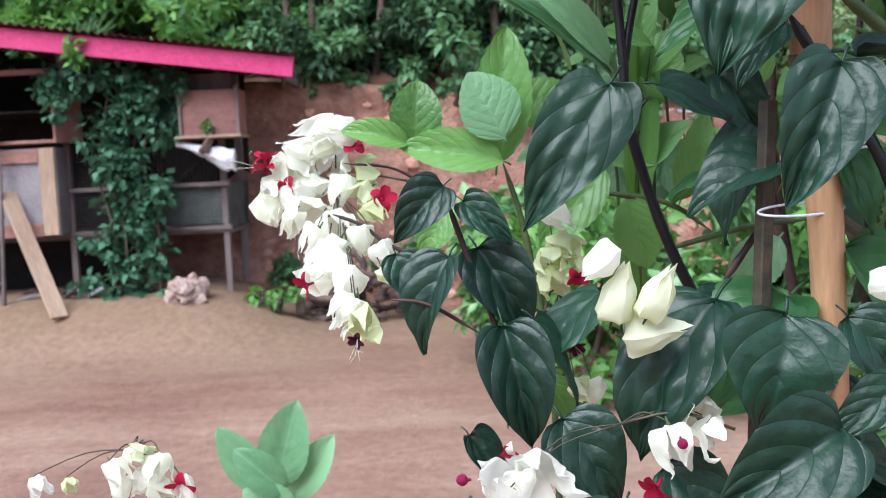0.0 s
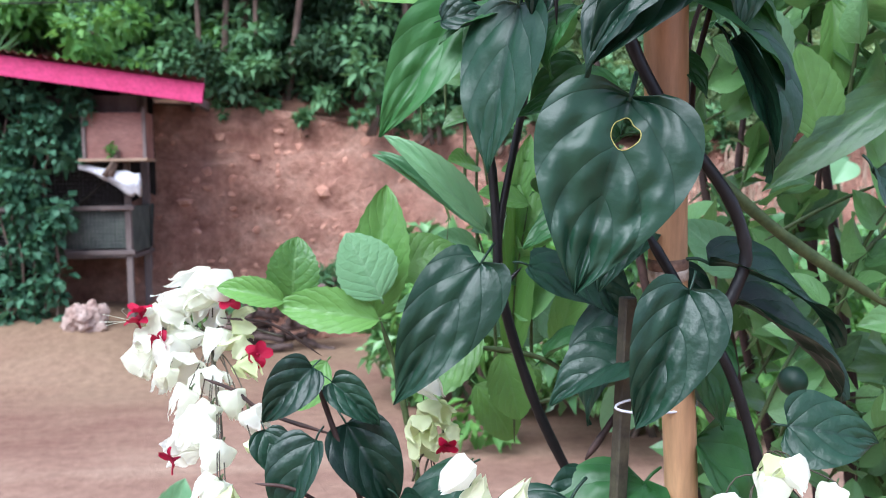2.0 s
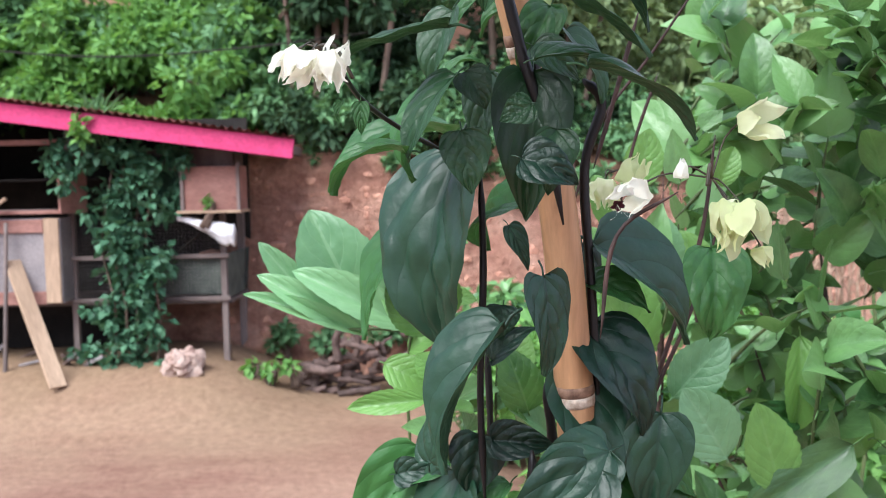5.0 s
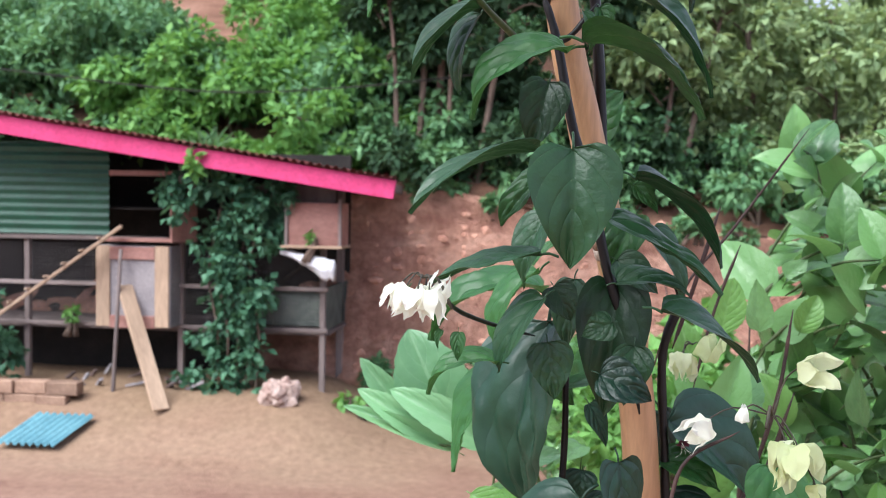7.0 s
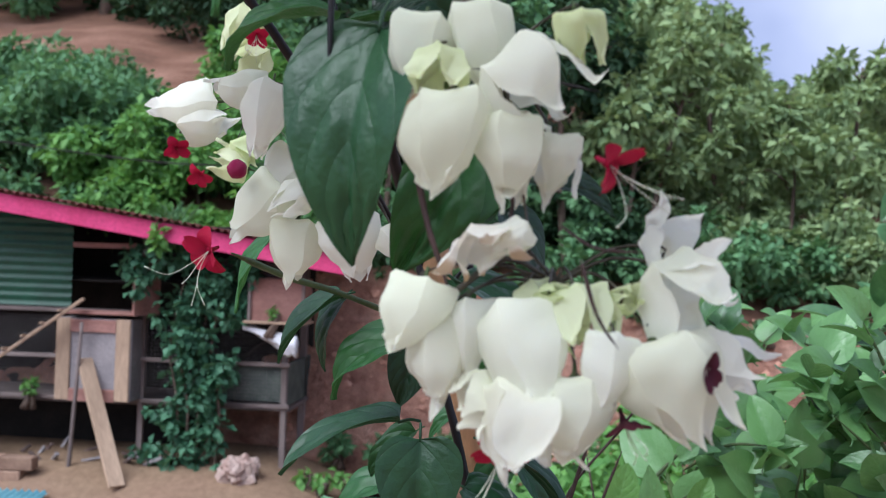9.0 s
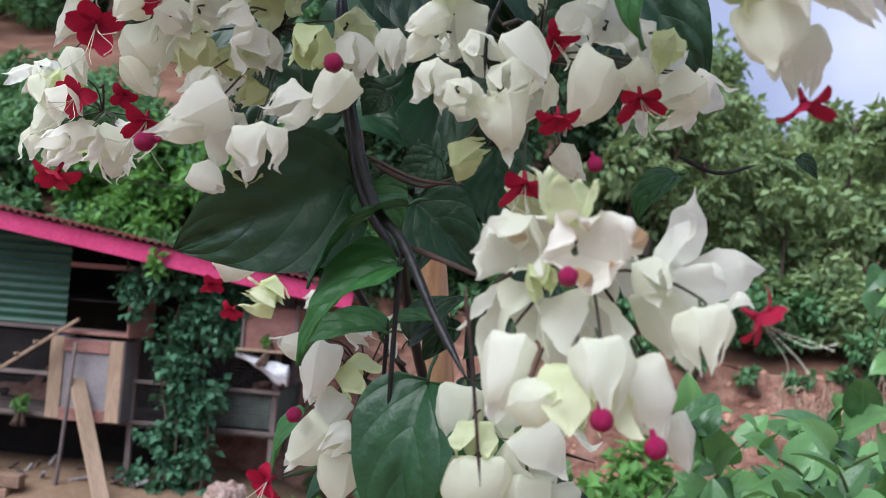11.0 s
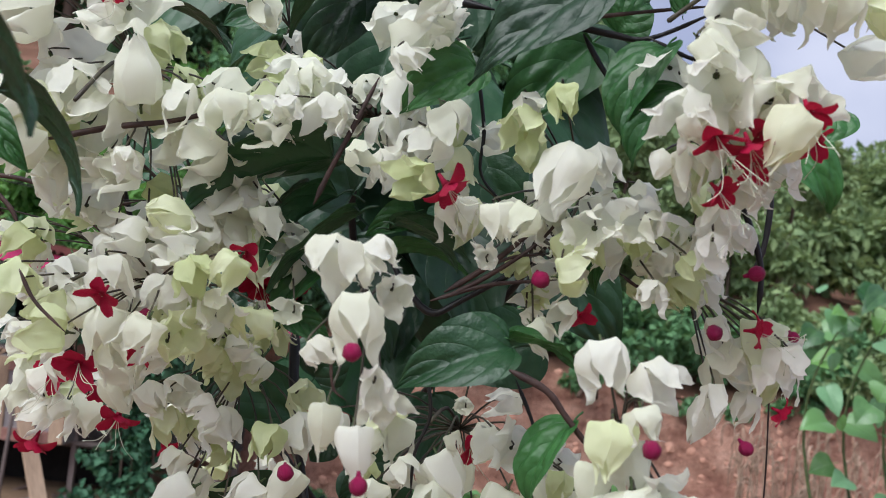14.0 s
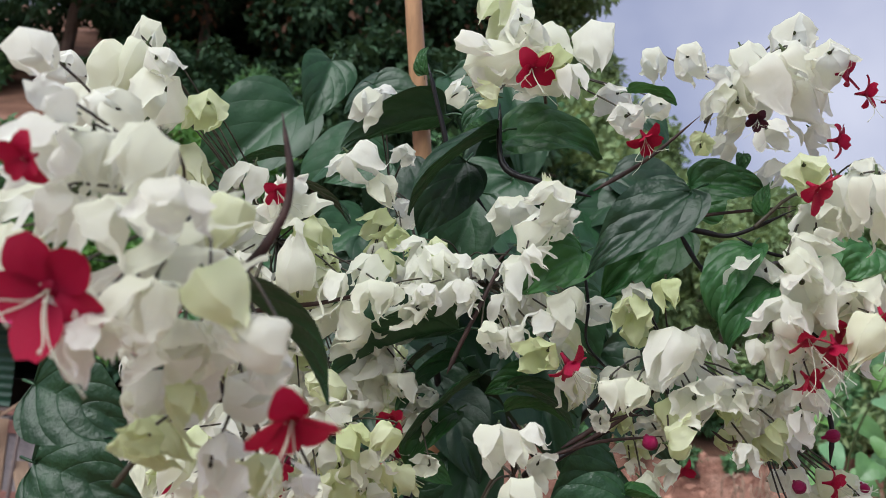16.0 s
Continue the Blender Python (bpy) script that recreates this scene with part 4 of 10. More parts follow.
# plants at the coop's other end and clutter under it
shrub((-5.25, 8.5, -0.1), 0.6, 0.95, 14, 55, 0.11, M_creeper, 811, "leafy green bush before the coop's netting", "bush", "")
for k, (x, y) in enumerate([(-1.55, 8.7), (-1.4, 8.8), (-1.68, 8.75)]):
    shrub((x, y, -0.14), 0.16, 0.13, 4, 9, 0.11, M_shrubbright, 820 + k, "broad-leaved green weed at the yard's edge", "weed", "weeds by the yard", "weed_tuft")
rubble = thing("scrap_timber", (-3.9, 8.7, -0.1), "scraps of grey timber and stones under the coop", "scrap")
for k in range(30):
    p = Vector((-4.6 + 1.9 * rs.random(), 8.6 + 0.5 * rs.random(), -0.08 + 0.1 * rs.random()))
    d = Vector((rs.uniform(-0.22, 0.22), rs.uniform(-0.15, 0.15), rs.uniform(0, 0.12)))
    beam_between("stick", p, p + d, rs.uniform(0.02, 0.05), rs.uniform(0.015, 0.03), M_log if k % 2 else M_greyboard, rubble, "", 0.003)


# ---- plants in the foreground: shared leaf and flower shapes ----
DARK = [leaf_shape("leaf", M_leaf, 0.36, d, f, 0.010 + 0.005 * (s % 5), v, 30, 10, h, 0.72, 0, tw, 0.14, wv, s, 0.5) for d, f, tw, wv, s, v, h in
        ((0.35, 0.10, 0.0, 0.015, 1, 4.0, 0.10), (0.8, 0.16, 0.12, 0.03, 2, 4.0, 0.06), (0.55, 0.24, -0.2, 0.03, 3, 4.0, 0.12), (1.0, 0.14, 0.15, 0.02, 4, 4.0, 0.05),
         (0.5, 0.06, 0.1, 0.045, 41, 4.0, 0.14), (0.7, 0.3, 0.05, 0.02, 42, 4.0, 0.08))]
MID = [leaf_shape("leaf", M_midleaf, 0.34, d, f, 0.014 + 0.006 * (s % 4), v, 26, 9, 0.06, 0.72, 0, tw, 0.14, wv, s, 0.5) for d, f, tw, s, v, wv in
       ((0.4, 0.14, 0.15, 5, 4.0, 0.03), (0.9, 0.2, -0.15, 6, 4.0, 0.02), (1.3, 0.18, 0.1, 7, 4.0, 0.02), (0.6, 0.3, 0.2, 43, 4.0, 0.04))]
UPPER = [leaf_shape("leaf", M_upleaf, 0.36, d, f, 0.010 + 0.004 * (s % 4), 4.0, 28, 9, h, 0.72, 0, tw, 0.14, wv, s, 0.5) for d, f, tw, wv, s, h in
         ((0.35, 0.10, 0.0, 0.015, 71, 0.08), (0.7, 0.16, 0.12, 0.03, 72, 0.06), (0.5, 0.24, -0.2, 0.03, 73, 0.10), (0.85, 0.14, 0.15, 0.02, 74, 0.05), (0.45, 0.08, 0.1, 0.04, 75, 0.12), (0.6, 0.26, 0.05, 0.02, 76, 0.08))]
LIME = [leaf_shape("leaf", M_lime, 0.31, d, f, 0.005, 6, 22, 4, 0.0, 0.8, 0.06, tw, 0.08, 0.012, s) for d, f, tw, s in
        ((0.25, 0.2, 0.1, 8), (0.6, 0.3, -0.1, 9), (0.1, 0.12, 0.0, 10))]
PALE = [leaf_shape("leaf", M_pale, 0.26, d, f, 0.006, 6, 20, 3, 0.0, 0.7, 0.05, tw, 0.08, 0.012, s) for d, f, tw, s in
        ((0.2, 0.25, 0.1, 11), (0.5, 0.3, -0.1, 12))]
CITRUS = [leaf_shape("leaf", M_citrus, 0.34, d, f, 0.006, 6, 14, 3, 0.0, 0.8, 0, tw, 0.12, 0.015, s) for d, f, tw, s in
          ((0.3, 0.25, 0.1, 13), (0.6, 0.3, -0.1, 14), (0.1, 0.15, 0.05, 15))]
HOLED = leaf_shape("leaf", M_leaf, 0.36, 0.4, 0.12, 0.034, 4.0, 44, 16, 0.12, 0.72, 0, 0.0, 0.14, 0.02, 31, 0.5)
hbm = bmesh.new()
hbm.from_mesh(HOLED)
gone = [f for f in hbm.faces if len(f.verts) == 4 and ((f.calc_center_median().y - 0.19) / 0.075) ** 2 + ((f.calc_center_median().x + 0.015) / 0.065) ** 2 < 1 + 0.9 * noise.noise(f.calc_center_median() * 16)]
edge_verts = {v for f in gone for v in f.verts}
bmesh.ops.delete(hbm, geom=gone, context="FACES")
# the bitten edge is one closed line, worn smooth
border = {}
for e in hbm.edges:
    if e.is_boundary and e.verts[0] in edge_verts and e.verts[1] in edge_verts:
        for a, b in (e.verts, reversed(e.verts)):
            border.setdefault(a, []).append(b)
ring, came = [next(iter(border))], None
while len(ring) < 200:
    step = [v for v in border[ring[-1]] if v is not came]
    came = ring[-1]
    if not step or step[0] is ring[0]:
        break
    ring.append(step[0])
for _ in range(2):
    spots = [v.co.copy() for v in ring]
    for k, v in enumerate(ring):
        v.co = spots[k] * 0.4 + (spots[k - 1] + spots[(k + 1) % len(ring)]) * 0.3
hole_rim = [v.co.copy() for v in ring] + [ring[0].co.copy()]
hbm.to_mesh(HOLED)
hbm.free()
BROAD = [leaf_shape("leaf", m, 0.42, d, 0.2, 0.012, 5, 16, 5, 0.08, 0.8, 0, 0.1, 0.2, 0.03, k) for m, d, k in ((M_lime, 0.5, 61), (M_midleaf, 0.8, 62), (M_pale, 0.3, 63), (M_citrus, 0.6, 64))]
SHAPES = {"H": [HOLED], "B": BROAD, "D": DARK, "U": UPPER, "M": MID, "L": LIME, "P": PALE, "C": CITRUS}
leaf_rng = random.Random(5)
M_rim = rough_material("withered_rim", (0.30, 0.27, 0.06), (0.50, 0.46, 0.16), 40, 0.7, 200, 0.0005)


def holed_pose(leaf):
    return leaf.parent.matrix_basis @ leaf.matrix_basis


def put_leaf(plant, kind, base, tip, facing, width=None, label=""):
    """One leaf of a plant, from base to tip, its upper face towards facing, width in metres."""
    # the vine's leaves near its top are younger and greener
    shape = leaf_rng.choice(SHAPES["U" if kind == "D" and base[2] > 1.68 else kind])
    long = (Vector(tip) - Vector(base)).length
    across = max(v.co.x for v in shape.vertices) * 2
    wide = 1.0 if width is None else (0.92 if kind in "DM" else 1.0) * width / (long * across)
    if kind in "DM" and wide < 0.72:
        # a leaf seen nearly edge-on is a broad leaf whose face is turned up
        axis, face = (Vector(tip) - Vector(base)).normalized(), Vector(facing)
        face = (face - axis * face.dot(axis)).normalized()
        turn = min(1.1, math.acos(max(0.3, wide / 0.85)))
        up = axis.cross(face)
        up = up if up.z > 0 else -up
        facing, wide = face * math.cos(turn) + up * math.sin(turn), 0.85
    return attach("leaf", shape, plant, leaf_pose(base, tip, facing, max(0.3, min(2.2, wide))), label)


def calyx_shape(name, material, belly, mouth, length=1.0, ridge=0.2, curl=0.0, seed=0, nl=13, nw=4, mess=0.05, joined=0.5):
    """Five pointed sepals joined into a winged, five-angled lantern: length 1 along +Z (the way it hangs), stalk end at the origin."""
    rnd = random.Random(seed)
    verts, uvs, faces = [], [], []
    squash, lean = rnd.uniform(0.78, 1.0), Vector((rnd.uniform(-1, 1), rnd.uniform(-1, 1), 0)) * 0.12
    for k in range(5):
        a0 = 2 * math.pi * k / 5
        longer, wider = length * rnd.uniform(-0.16, 0.12), rnd.uniform(-mess, mess) * 1.8
        sway, tipcurl = rnd.uniform(-1, 1) * mess * 1.5, curl + rnd.uniform(-0.3, 1.0) * mess
        fold = rnd.uniform(-0.06, 0.10)
        o = len(verts)
        for i in range(nl + 1):
            s = i / nl
            free = max(0.0, (s - joined) / (1 - joined))
            if s < 0.22:
                r, h = belly * math.sin(math.pi * 0.5 * s / 0.22) ** 0.85, 0.02 + 0.10 * (s / 0.22) ** 2.2
            else:
                u = (s - 0.22) / 0.78
                r = belly + (mouth - belly) * u ** 1.3 + 0.16 * belly * math.sin(math.pi * u) ** 2
                h = 0.12 + (length - 0.12) * u
            r = max(0.03, r + wider * free) + tipcurl * max(0, s - 0.72) ** 2 * 3.0
            h += longer * free - 0.5 * max(0, tipcurl) * max(0, s - 0.72) ** 2 * 3.0
            taper = (1 - free ** 1.5) * (1 - 0.2 * free) if free < 1 else 0.0
            shoulder = math.sin(math.pi * min(1.0, s / 0.5))
            for j in range(-nw, nw + 1):
                w = j / nw
                wing = 1 + ridge * abs(w) ** 2.4 * min(1.0, 3 * s)
                rr, tang = r * wing, r * 0.7265 * w * wing
                if free > 0:
                    tang = max(0.006, max(r, belly * 0.55) * 0.7265 * taper * (1 + ridge * 0.6)) * w
                    rr += 0.10 * free * w * w * (1 - free) * (1 + 4 * mess)
                rr += fold * free * (1 - abs(w)) * 0.6 + 0.065 * (1 - w * w) * math.sin(math.pi * min(1.0, s / 0.85)) * (1 - 0.6 * free)
                ang = a0 + sway * free
                p = Vector((rr * math.cos(ang) - tang * math.sin(ang), (rr * math.sin(ang) + tang * math.cos(ang)) * squash, h - 0.055 * w * w * shoulder))
                p += noise.noise_vector(p * 2.6 + Vector((seed * 3.7, 0, 0))) * (0.05 + 0.35 * mess) * min(1.0, 3 * s) + noise.noise_vector(p * 6.5 + Vector((0, seed * 2.3, 0))) * (0.018 + 0.16 * mess) * min(1.0, 3 * s) + lean * s * s
                verts.append(tuple(p))
                uvs.append((w * 0.5 + 0.5, s))
        n = 2 * nw + 1
        for i in range(nl):
            for j in range(n - 1):
                faces.append((o + i * n + j, o + i * n + j + 1, o + (i + 1) * n + j + 1, o + (i + 1) * n + j))
    petals = len(faces)
    tv, tf = tube_data([(0, 0, -0.16), (0, 0, -0.05), (0, 0, 0.0), (0, 0, 0.035)], [0.022, 0.028, 0.065, 0.045], 7)
    o = len(verts)
    verts += [tuple(v) for v in tv]
    uvs += [(0.5, 0.5)] * len(tv)
    faces += [tuple(i + o for i in t) for t in tf]
    me = mesh_from(name, verts, faces, material, uvs)
    me.materials.append(M_greenstem)
    me.polygons.foreach_set("material_index", [0] * petals + [1] * len(tf))
    return me


BELL = [calyx_shape("calyx", M_white, 0.36, m, 1.02, 0.07, cu, s, mess=e, joined=jn) for m, cu, s, e, jn in ((0.02, 0.0, 1, 0.03, 0.88), (0.02, 0.0, 2, 0.05, 0.84), (0.03, 0.1, 3, 0.05, 0.8), (0.06, 0.2, 21, 0.08, 0.7), (0.08, 0.3, 22, 0.10, 0.62), (0.02, 0.1, 51, 0.04, 0.86))]
OPEN = [calyx_shape("calyx", M_white, 0.34, m, 0.95, 0.10, cu, s, mess=e, joined=jn) for m, cu, s, e, jn in ((0.16, 0.3, 4, 0.14, 0.42), (0.30, 0.6, 5, 0.16, 0.36), (0.14, 0.9, 6, 0.14, 0.38), (0.34, 0.4, 23, 0.18, 0.34), (0.26, 1.1, 52, 0.18, 0.34), (0.12, 0.5, 53, 0.12, 0.45), (0.38, 0.9, 56, 0.2, 0.3), (0.22, 0.2, 57, 0.2, 0.36))]
STAR = [calyx_shape("calyx", M_white, 0.35, 0.5, 0.78, 0.14, 0.8, s, mess=0.12, joined=0.4) for s in (7, 8, 54)]
CREAM = [calyx_shape("calyx", M_cream, 0.36, m, 0.88, 0.18, cu, s, mess=0.14, joined=0.5) for m, cu, s in ((0.18, 0.2, 9), (0.32, 0.4, 10), (0.42, 0.5, 11), (0.22, 0.2, 24), (0.06, 0.1, 55))]
GREENBELL = [calyx_shape("calyx", M_greenbell, 0.36, m, 1.0, 0.10, 0.1, s, mess=0.06, joined=jn) for m, s, jn in ((0.02, 81, 0.84), (0.05, 82, 0.74), (0.03, 83, 0.8))]
WILT = [calyx_shape("calyx", M_wilt, 0.36, 0.36, 0.75, 0.3, 0.6, s, mess=0.2, joined=0.4) for s in (12, 13)]
CALYX = {"b": BELL, "o": OPEN, "s": STAR, "c": CREAM, "g": GREENBELL, "w": WILT}


def corolla_shape(name, material, filaments=True, long=2.4, seed=0):
    """Five red lobes spread at the end of a short tube, with long pale stamens: lobes about 1 across, facing +Z."""
    rnd = random.Random(seed)
    v, f = tube_data([(0, 0, -0.3), (0, 0, -0.12), (0, 0, 0.02)], [0.04, 0.06, 0.10], 7)
    verts, faces, uvs = list(v), list(f), [(0.5, 0.2)] * len(v)
    for k in range(5):
        a = 2 * math.pi * k / 5 + rnd.uniform(-0.15, 0.15)
        o = len(verts)
        bend = rnd.uniform(-0.25, 0.35)
        for i in range(6):
            s = i / 5
            hw = 0.05 + 0.19 * math.sin(math.pi * min(1.0, 0.06 + 0.88 * s)) ** 0.8
            for j in (-1, 0, 1):
                r = 0.08 + 0.50 * s
                verts.append(Vector((r * math.cos(a) - hw * j * math.sin(a), r * math.sin(a) + hw * j * math.cos(a), 0.36 * s - (0.2 + bend) * s * s + 0.06 * abs(j))))
                uvs.append((0.5 + 0.5 * j, s))
        for i in range(5):
            for j in range(2):
                faces.append((o + i * 3 + j, o + i * 3 + j + 1, o + i * 3 + j + 4, o + i * 3 + j + 3))
    return mesh_from(name, verts, faces, material, uvs)


def stamen_shape(seed, long):
    rnd = random.Random(seed)
    verts, faces = [], []
    for k in range(4):
        a = rnd.uniform(0, 6.28)
        sp = rnd.uniform(0.15, 0.5)
        curl = rnd.uniform(-0.5, 0.5)
        line = smooth_line([(0, 0, 0), (sp * 0.3 * math.cos(a), sp * 0.3 * math.sin(a), long * 0.35), (sp * math.cos(a), sp * math.sin(a), long * 0.75), (sp * 1.5 * math.cos(a) + curl, sp * 1.5 * math.sin(a), long * (1.0 - 0.2 * abs(curl)))], 4)
        v, f = tube_data(line, [0.010] * (len(line) - 1) + [0.024], 4)
        o = len(verts)
        verts += v
        faces += [tuple(i + o for i in t) for t in f]
    return mesh_from("stamen", verts, faces, M_filament)


COROLLA = [corolla_shape("corolla", M_red, seed=s) for s in (1, 2, 3)]
WITHERED = [corolla_shape("corolla", M_maroon, seed=4)]
STAMENS = [stamen_shape(s, l) for s, l in ((1, 1.5), (2, 1.1), (3, 1.8))]


def bud_shape():
    bm = bmesh.new()
    bmesh.ops.create_uvsphere(bm, u_segments=14, v_segments=10, radius=0.5)
    for v in bm.verts:
        v.co.z = v.co.z * 1.05 + 0.42
        k = 1 + 0.05 * math.cos(5 * math.atan2(v.co.y, v.co.x))
        v.co.x *= k
        v.co.y *= k
    bmesh.ops.create_cone(bm, segments=8, radius1=0.1, radius2=0.18, depth=0.4, matrix=Matrix.Translation((0, 0, -0.2)))
    me = bpy.data.meshes.new("flower_bud")
    bm.to_mesh(me)
    bm.free()
    me.materials.append(M_bud)
    me.uv_layers.new(name="UVMap")
    me.polygons.foreach_set("use_smooth", [True] * len(me.polygons))
    return me


BUD = bud_shape()
flower_rng = random.Random(9)


def axis_pose(at, axis, size, spin):
    z = Vector(axis).normalized()
    q = z.to_track_quat("Z", "Y").to_matrix().to_4x4()
    return Matrix.Translation(at) @ q @ pose(0, 0, 0, 0, 0, spin) @ Matrix.Diagonal((size, size, size, 1))


class Cluster:
    """A spray of flowers on one branching stalk; its flowers are parts of the stalk."""

    def __init__(self, plant, root, label="", thick=0.0015):
        self.root, self.plant, self.thick, self.todo, self.label = Vector(root), plant, thick, [], label

    def flower(self, kind, x, y, z, dx, dy, dz, size):
        self.todo.append(("calyx", kind, Vector((x, y, z)), Vector((dx, dy, dz)).normalized(), size))

    def red(self, kind, x, y, z, dx, dy, dz, size):
        self.todo.append(("red", kind, Vector((x, y, z)), Vector((dx, dy, dz)).normalized(), size))

    def done(self):
        tops = [p - d * s * 0.5 for what, k, p, d, s in self.todo if what == "calyx"]
        verts, faces = [], []
        centre = sum(tops, Vector()) / max(1, len(tops)) + Vector((0, 0.012, 0.012))
        centre.y += 0.9 * (max(p.y for p in tops) - centre.y) + 0.006
        lines = [([self.root, self.root.lerp(centre, 0.5) + Vector((0, 0, 0.012)), centre], self.thick, self.thick * 0.7)]
        for p in tops:
            hub = centre.lerp(p, 0.55) + Vector((0, 0.014, 0.008))
            lines.append(([centre, hub, p + Vector((0, 0.001, 0.004)), p], self.thick * 0.55, self.thick * 0.35))
        for line, r0, r1 in lines:
            pts = smooth_line(line, 3)
            n = len(pts)
            v, f = tube_data(pts, [r0 + (r1 - r0) * i / (n - 1) for i in range(n)], 5)
            o = len(verts)
            verts += v
            faces += [tuple(i + o for i in t) for t in f]
        stalk = attach("flower_stalk", mesh_from("flower_stalk", verts, faces, M_stalk), self.plant, Matrix(), self.label or "cluster of white bracts with crimson flowers")
        for what, kind, p, d, s in self.todo:
            spin = flower_rng.uniform(0, 360)
            if what == "calyx":
                # high on the vine many bells have opened and crumpled
                attach("calyx", flower_rng.choice(BELL[2:5] + OPEN + GREENBELL[:2] if kind == "b" and p.z > 2.3 and s < 0.06 else CALYX[kind]), stalk, axis_pose(p - d * s * 0.55, d, s * 1.1, spin) @ Matrix.Diagonal((flower_rng.uniform(0.8, 1.1), flower_rng.uniform(0.8, 1.1), flower_rng.uniform(0.9, 1.08), 1)))
            elif kind == "bud":
                attach("flower_bud", BUD, stalk, axis_pose(p - d * s * 0.3, d, s * 0.85, spin), "round magenta bud")
            else:
                shape = flower_rng.choice(COROLLA if kind == "red" else WITHERED)
                ob = attach("corolla", shape, stalk, axis_pose(p, d, s, spin), "crimson five-lobed corolla" if kind == "red" else "withered dark corolla")
                if flower_rng.random() < 0.35:
                    continue
                droop = (d + Vector((flower_rng.uniform(-0.4, 0.4), -0.2, -0.7))).normalized()
                attach("stamen", flower_rng.choice(STAMENS), stalk, axis_pose(p, droop, s * 0.9, spin), "long pale stamens")


def vine_stem(plant, points, r0, r1, material=None, knots=0.08, name="stem"):
    line = smooth_line(points, 6) if len(points) > 2 else [Vector(points[0]).lerp(Vector(points[1]), i / 6) for i in range(7)]
    n, rnd = len(line), random.Random(len(points))
    radii = [(r0 + (r1 - r0) * i / (n - 1)) * (1 + knots * rnd.uniform(-1, 1)) * min(1.0, 0.25 + 0.4 * i, 0.15 + 0.3 * (n - 1 - i)) for i in range(n)]
    v, f = tube_data(line, radii, 8)
    return attach(name, mesh_from(name, v, f, material or M_stem), plant)


# ---- bamboo pole, stake and ties ----
pole = thing("bamboo_pole", (0.438, 1.018, -0.42), "tan bamboo pole that props the flowering vine", "pole")
POLE = [(0.44, 1.02, -0.45), (0.40, 0.95, 0.4), (0.374, 0.90, 0.915), (0.36, 0.895, 1.096), (0.345, 0.862, 1.40), (0.322, 0.835, 1.65), (0.268, 0.79, 1.88), (0.238, 0.775, 2.03), (0.165, 0.72, 2.6), (0.125, 0.68, 2.88), (0.11, 0.67, 3.0)]
pole_line = smooth_line(POLE, 40)
node_heights = [-0.25, 0.09, 0.42, 0.76, 1.10, 1.442, 1.77, 2.09, 2.37, 2.63, 2.9]


def pole_radius(z):
    base = 0.0196 - 0.0030 * max(0, z - 1.3) - 0.0025 * max(0, z - 1.35) - 0.0042 * smoothstep(1.3, 0.9, z)
    near = min(abs(z - h) for h in node_heights)
    return base * (1 + 0.045 * math.exp(-(near / 0.006) ** 2))


pv, pf = tube_data(pole_line, [pole_radius(p.z) for p in pole_line], 20)
attach("culm", mesh_from("culm", pv, pf, M_bamboo), pole)
for h in node_heights:
    i = min(range(len(pole_line)), key=lambda k: abs(pole_line[k].z - h))
    a, b = pole_line[max(0, i - 1)], pole_line[min(len(pole_line) - 1, i + 1)]
    d = (b - a).normalized()
    c = pole_line[i]
    ring = [c - d * 0.006, c - d * 0.003, c, c + d * 0.002, c + d * 0.005]
    r = pole_radius(h)
    rv, rf = tube_data(ring, [r * 0.985, r * 1.015, r * 1.035, r * 1.015, r * 0.985], 20)
    attach("node_ring", mesh_from("node_ring", rv, rf, M_bamboo_node), pole, label="dark scarred bamboo node")
    band = [c - d * 0.016, c - d * 0.013, c - d * 0.009, c - d * 0.0055]
    wv, wf = tube_data(band, [r * 0.985, r * 1.012, r * 1.016, r * 1.0], 20)
    attach("wax_band", mesh_from("wax_band", wv, wf, M_wax), pole, label="pale waxy band below the node")
for z, turn, out in ((0.971, 0.3, -0.042), (1.027, -0.5, 0.03), (1.648, 0.2, -0.006)):
    i = min(range(len(pole_line)), key=lambda k: abs(pole_line[k].z - z))
    c, r = pole_line[i], pole_radius(z)
    loop = []
    for k in range(25):
        a = 2 * math.pi * k / 24
        pull = (1 + math.cos(a)) * 0.5 if out > 0 else (1 - math.cos(a)) * 0.5
        loop.append(c + Vector((math.cos(a) * (r + 0.0015) + out * pull, math.sin(a) * (r + 0.0015) * (1 - 0.5 * pull), 0.005 * math.sin(a + turn))))
    tv, tf = tube_data(loop, 0.0013, 5)
    attach("tie", mesh_from("tie", tv, tf, M_tie), pole, label="white plastic tie round pole and stem")
stake = thing("stake", (0.254, 0.93, -0.4), "dark square garden stake beside the bamboo pole", "stake")
part("shaft", box_bm((0.013, 0.013, 1.48), 0.0015), M_stalk, stake, "", pose(0.290, 0.915, 0.33, 1, 2.8, 20))

vine = thing("flowering_vine", (0.45, 0.98, -0.42), "flowering vine with glossy dark leaves and white clusters", "vine")
lime_shrub = thing("lime_leaved_shrub", (0.25, 1.2, -0.42), "young shrub with light green toothed leaves", "shrub")
citrus = thing("citrus_tree", (0.95, 1.75, -0.42), "bushy citrus tree with fresh green leaves", "tree")
seedling = thing("seedling", (-0.42, 2.35, -0.42), "young plant with blue-green upright leaves", "plant")


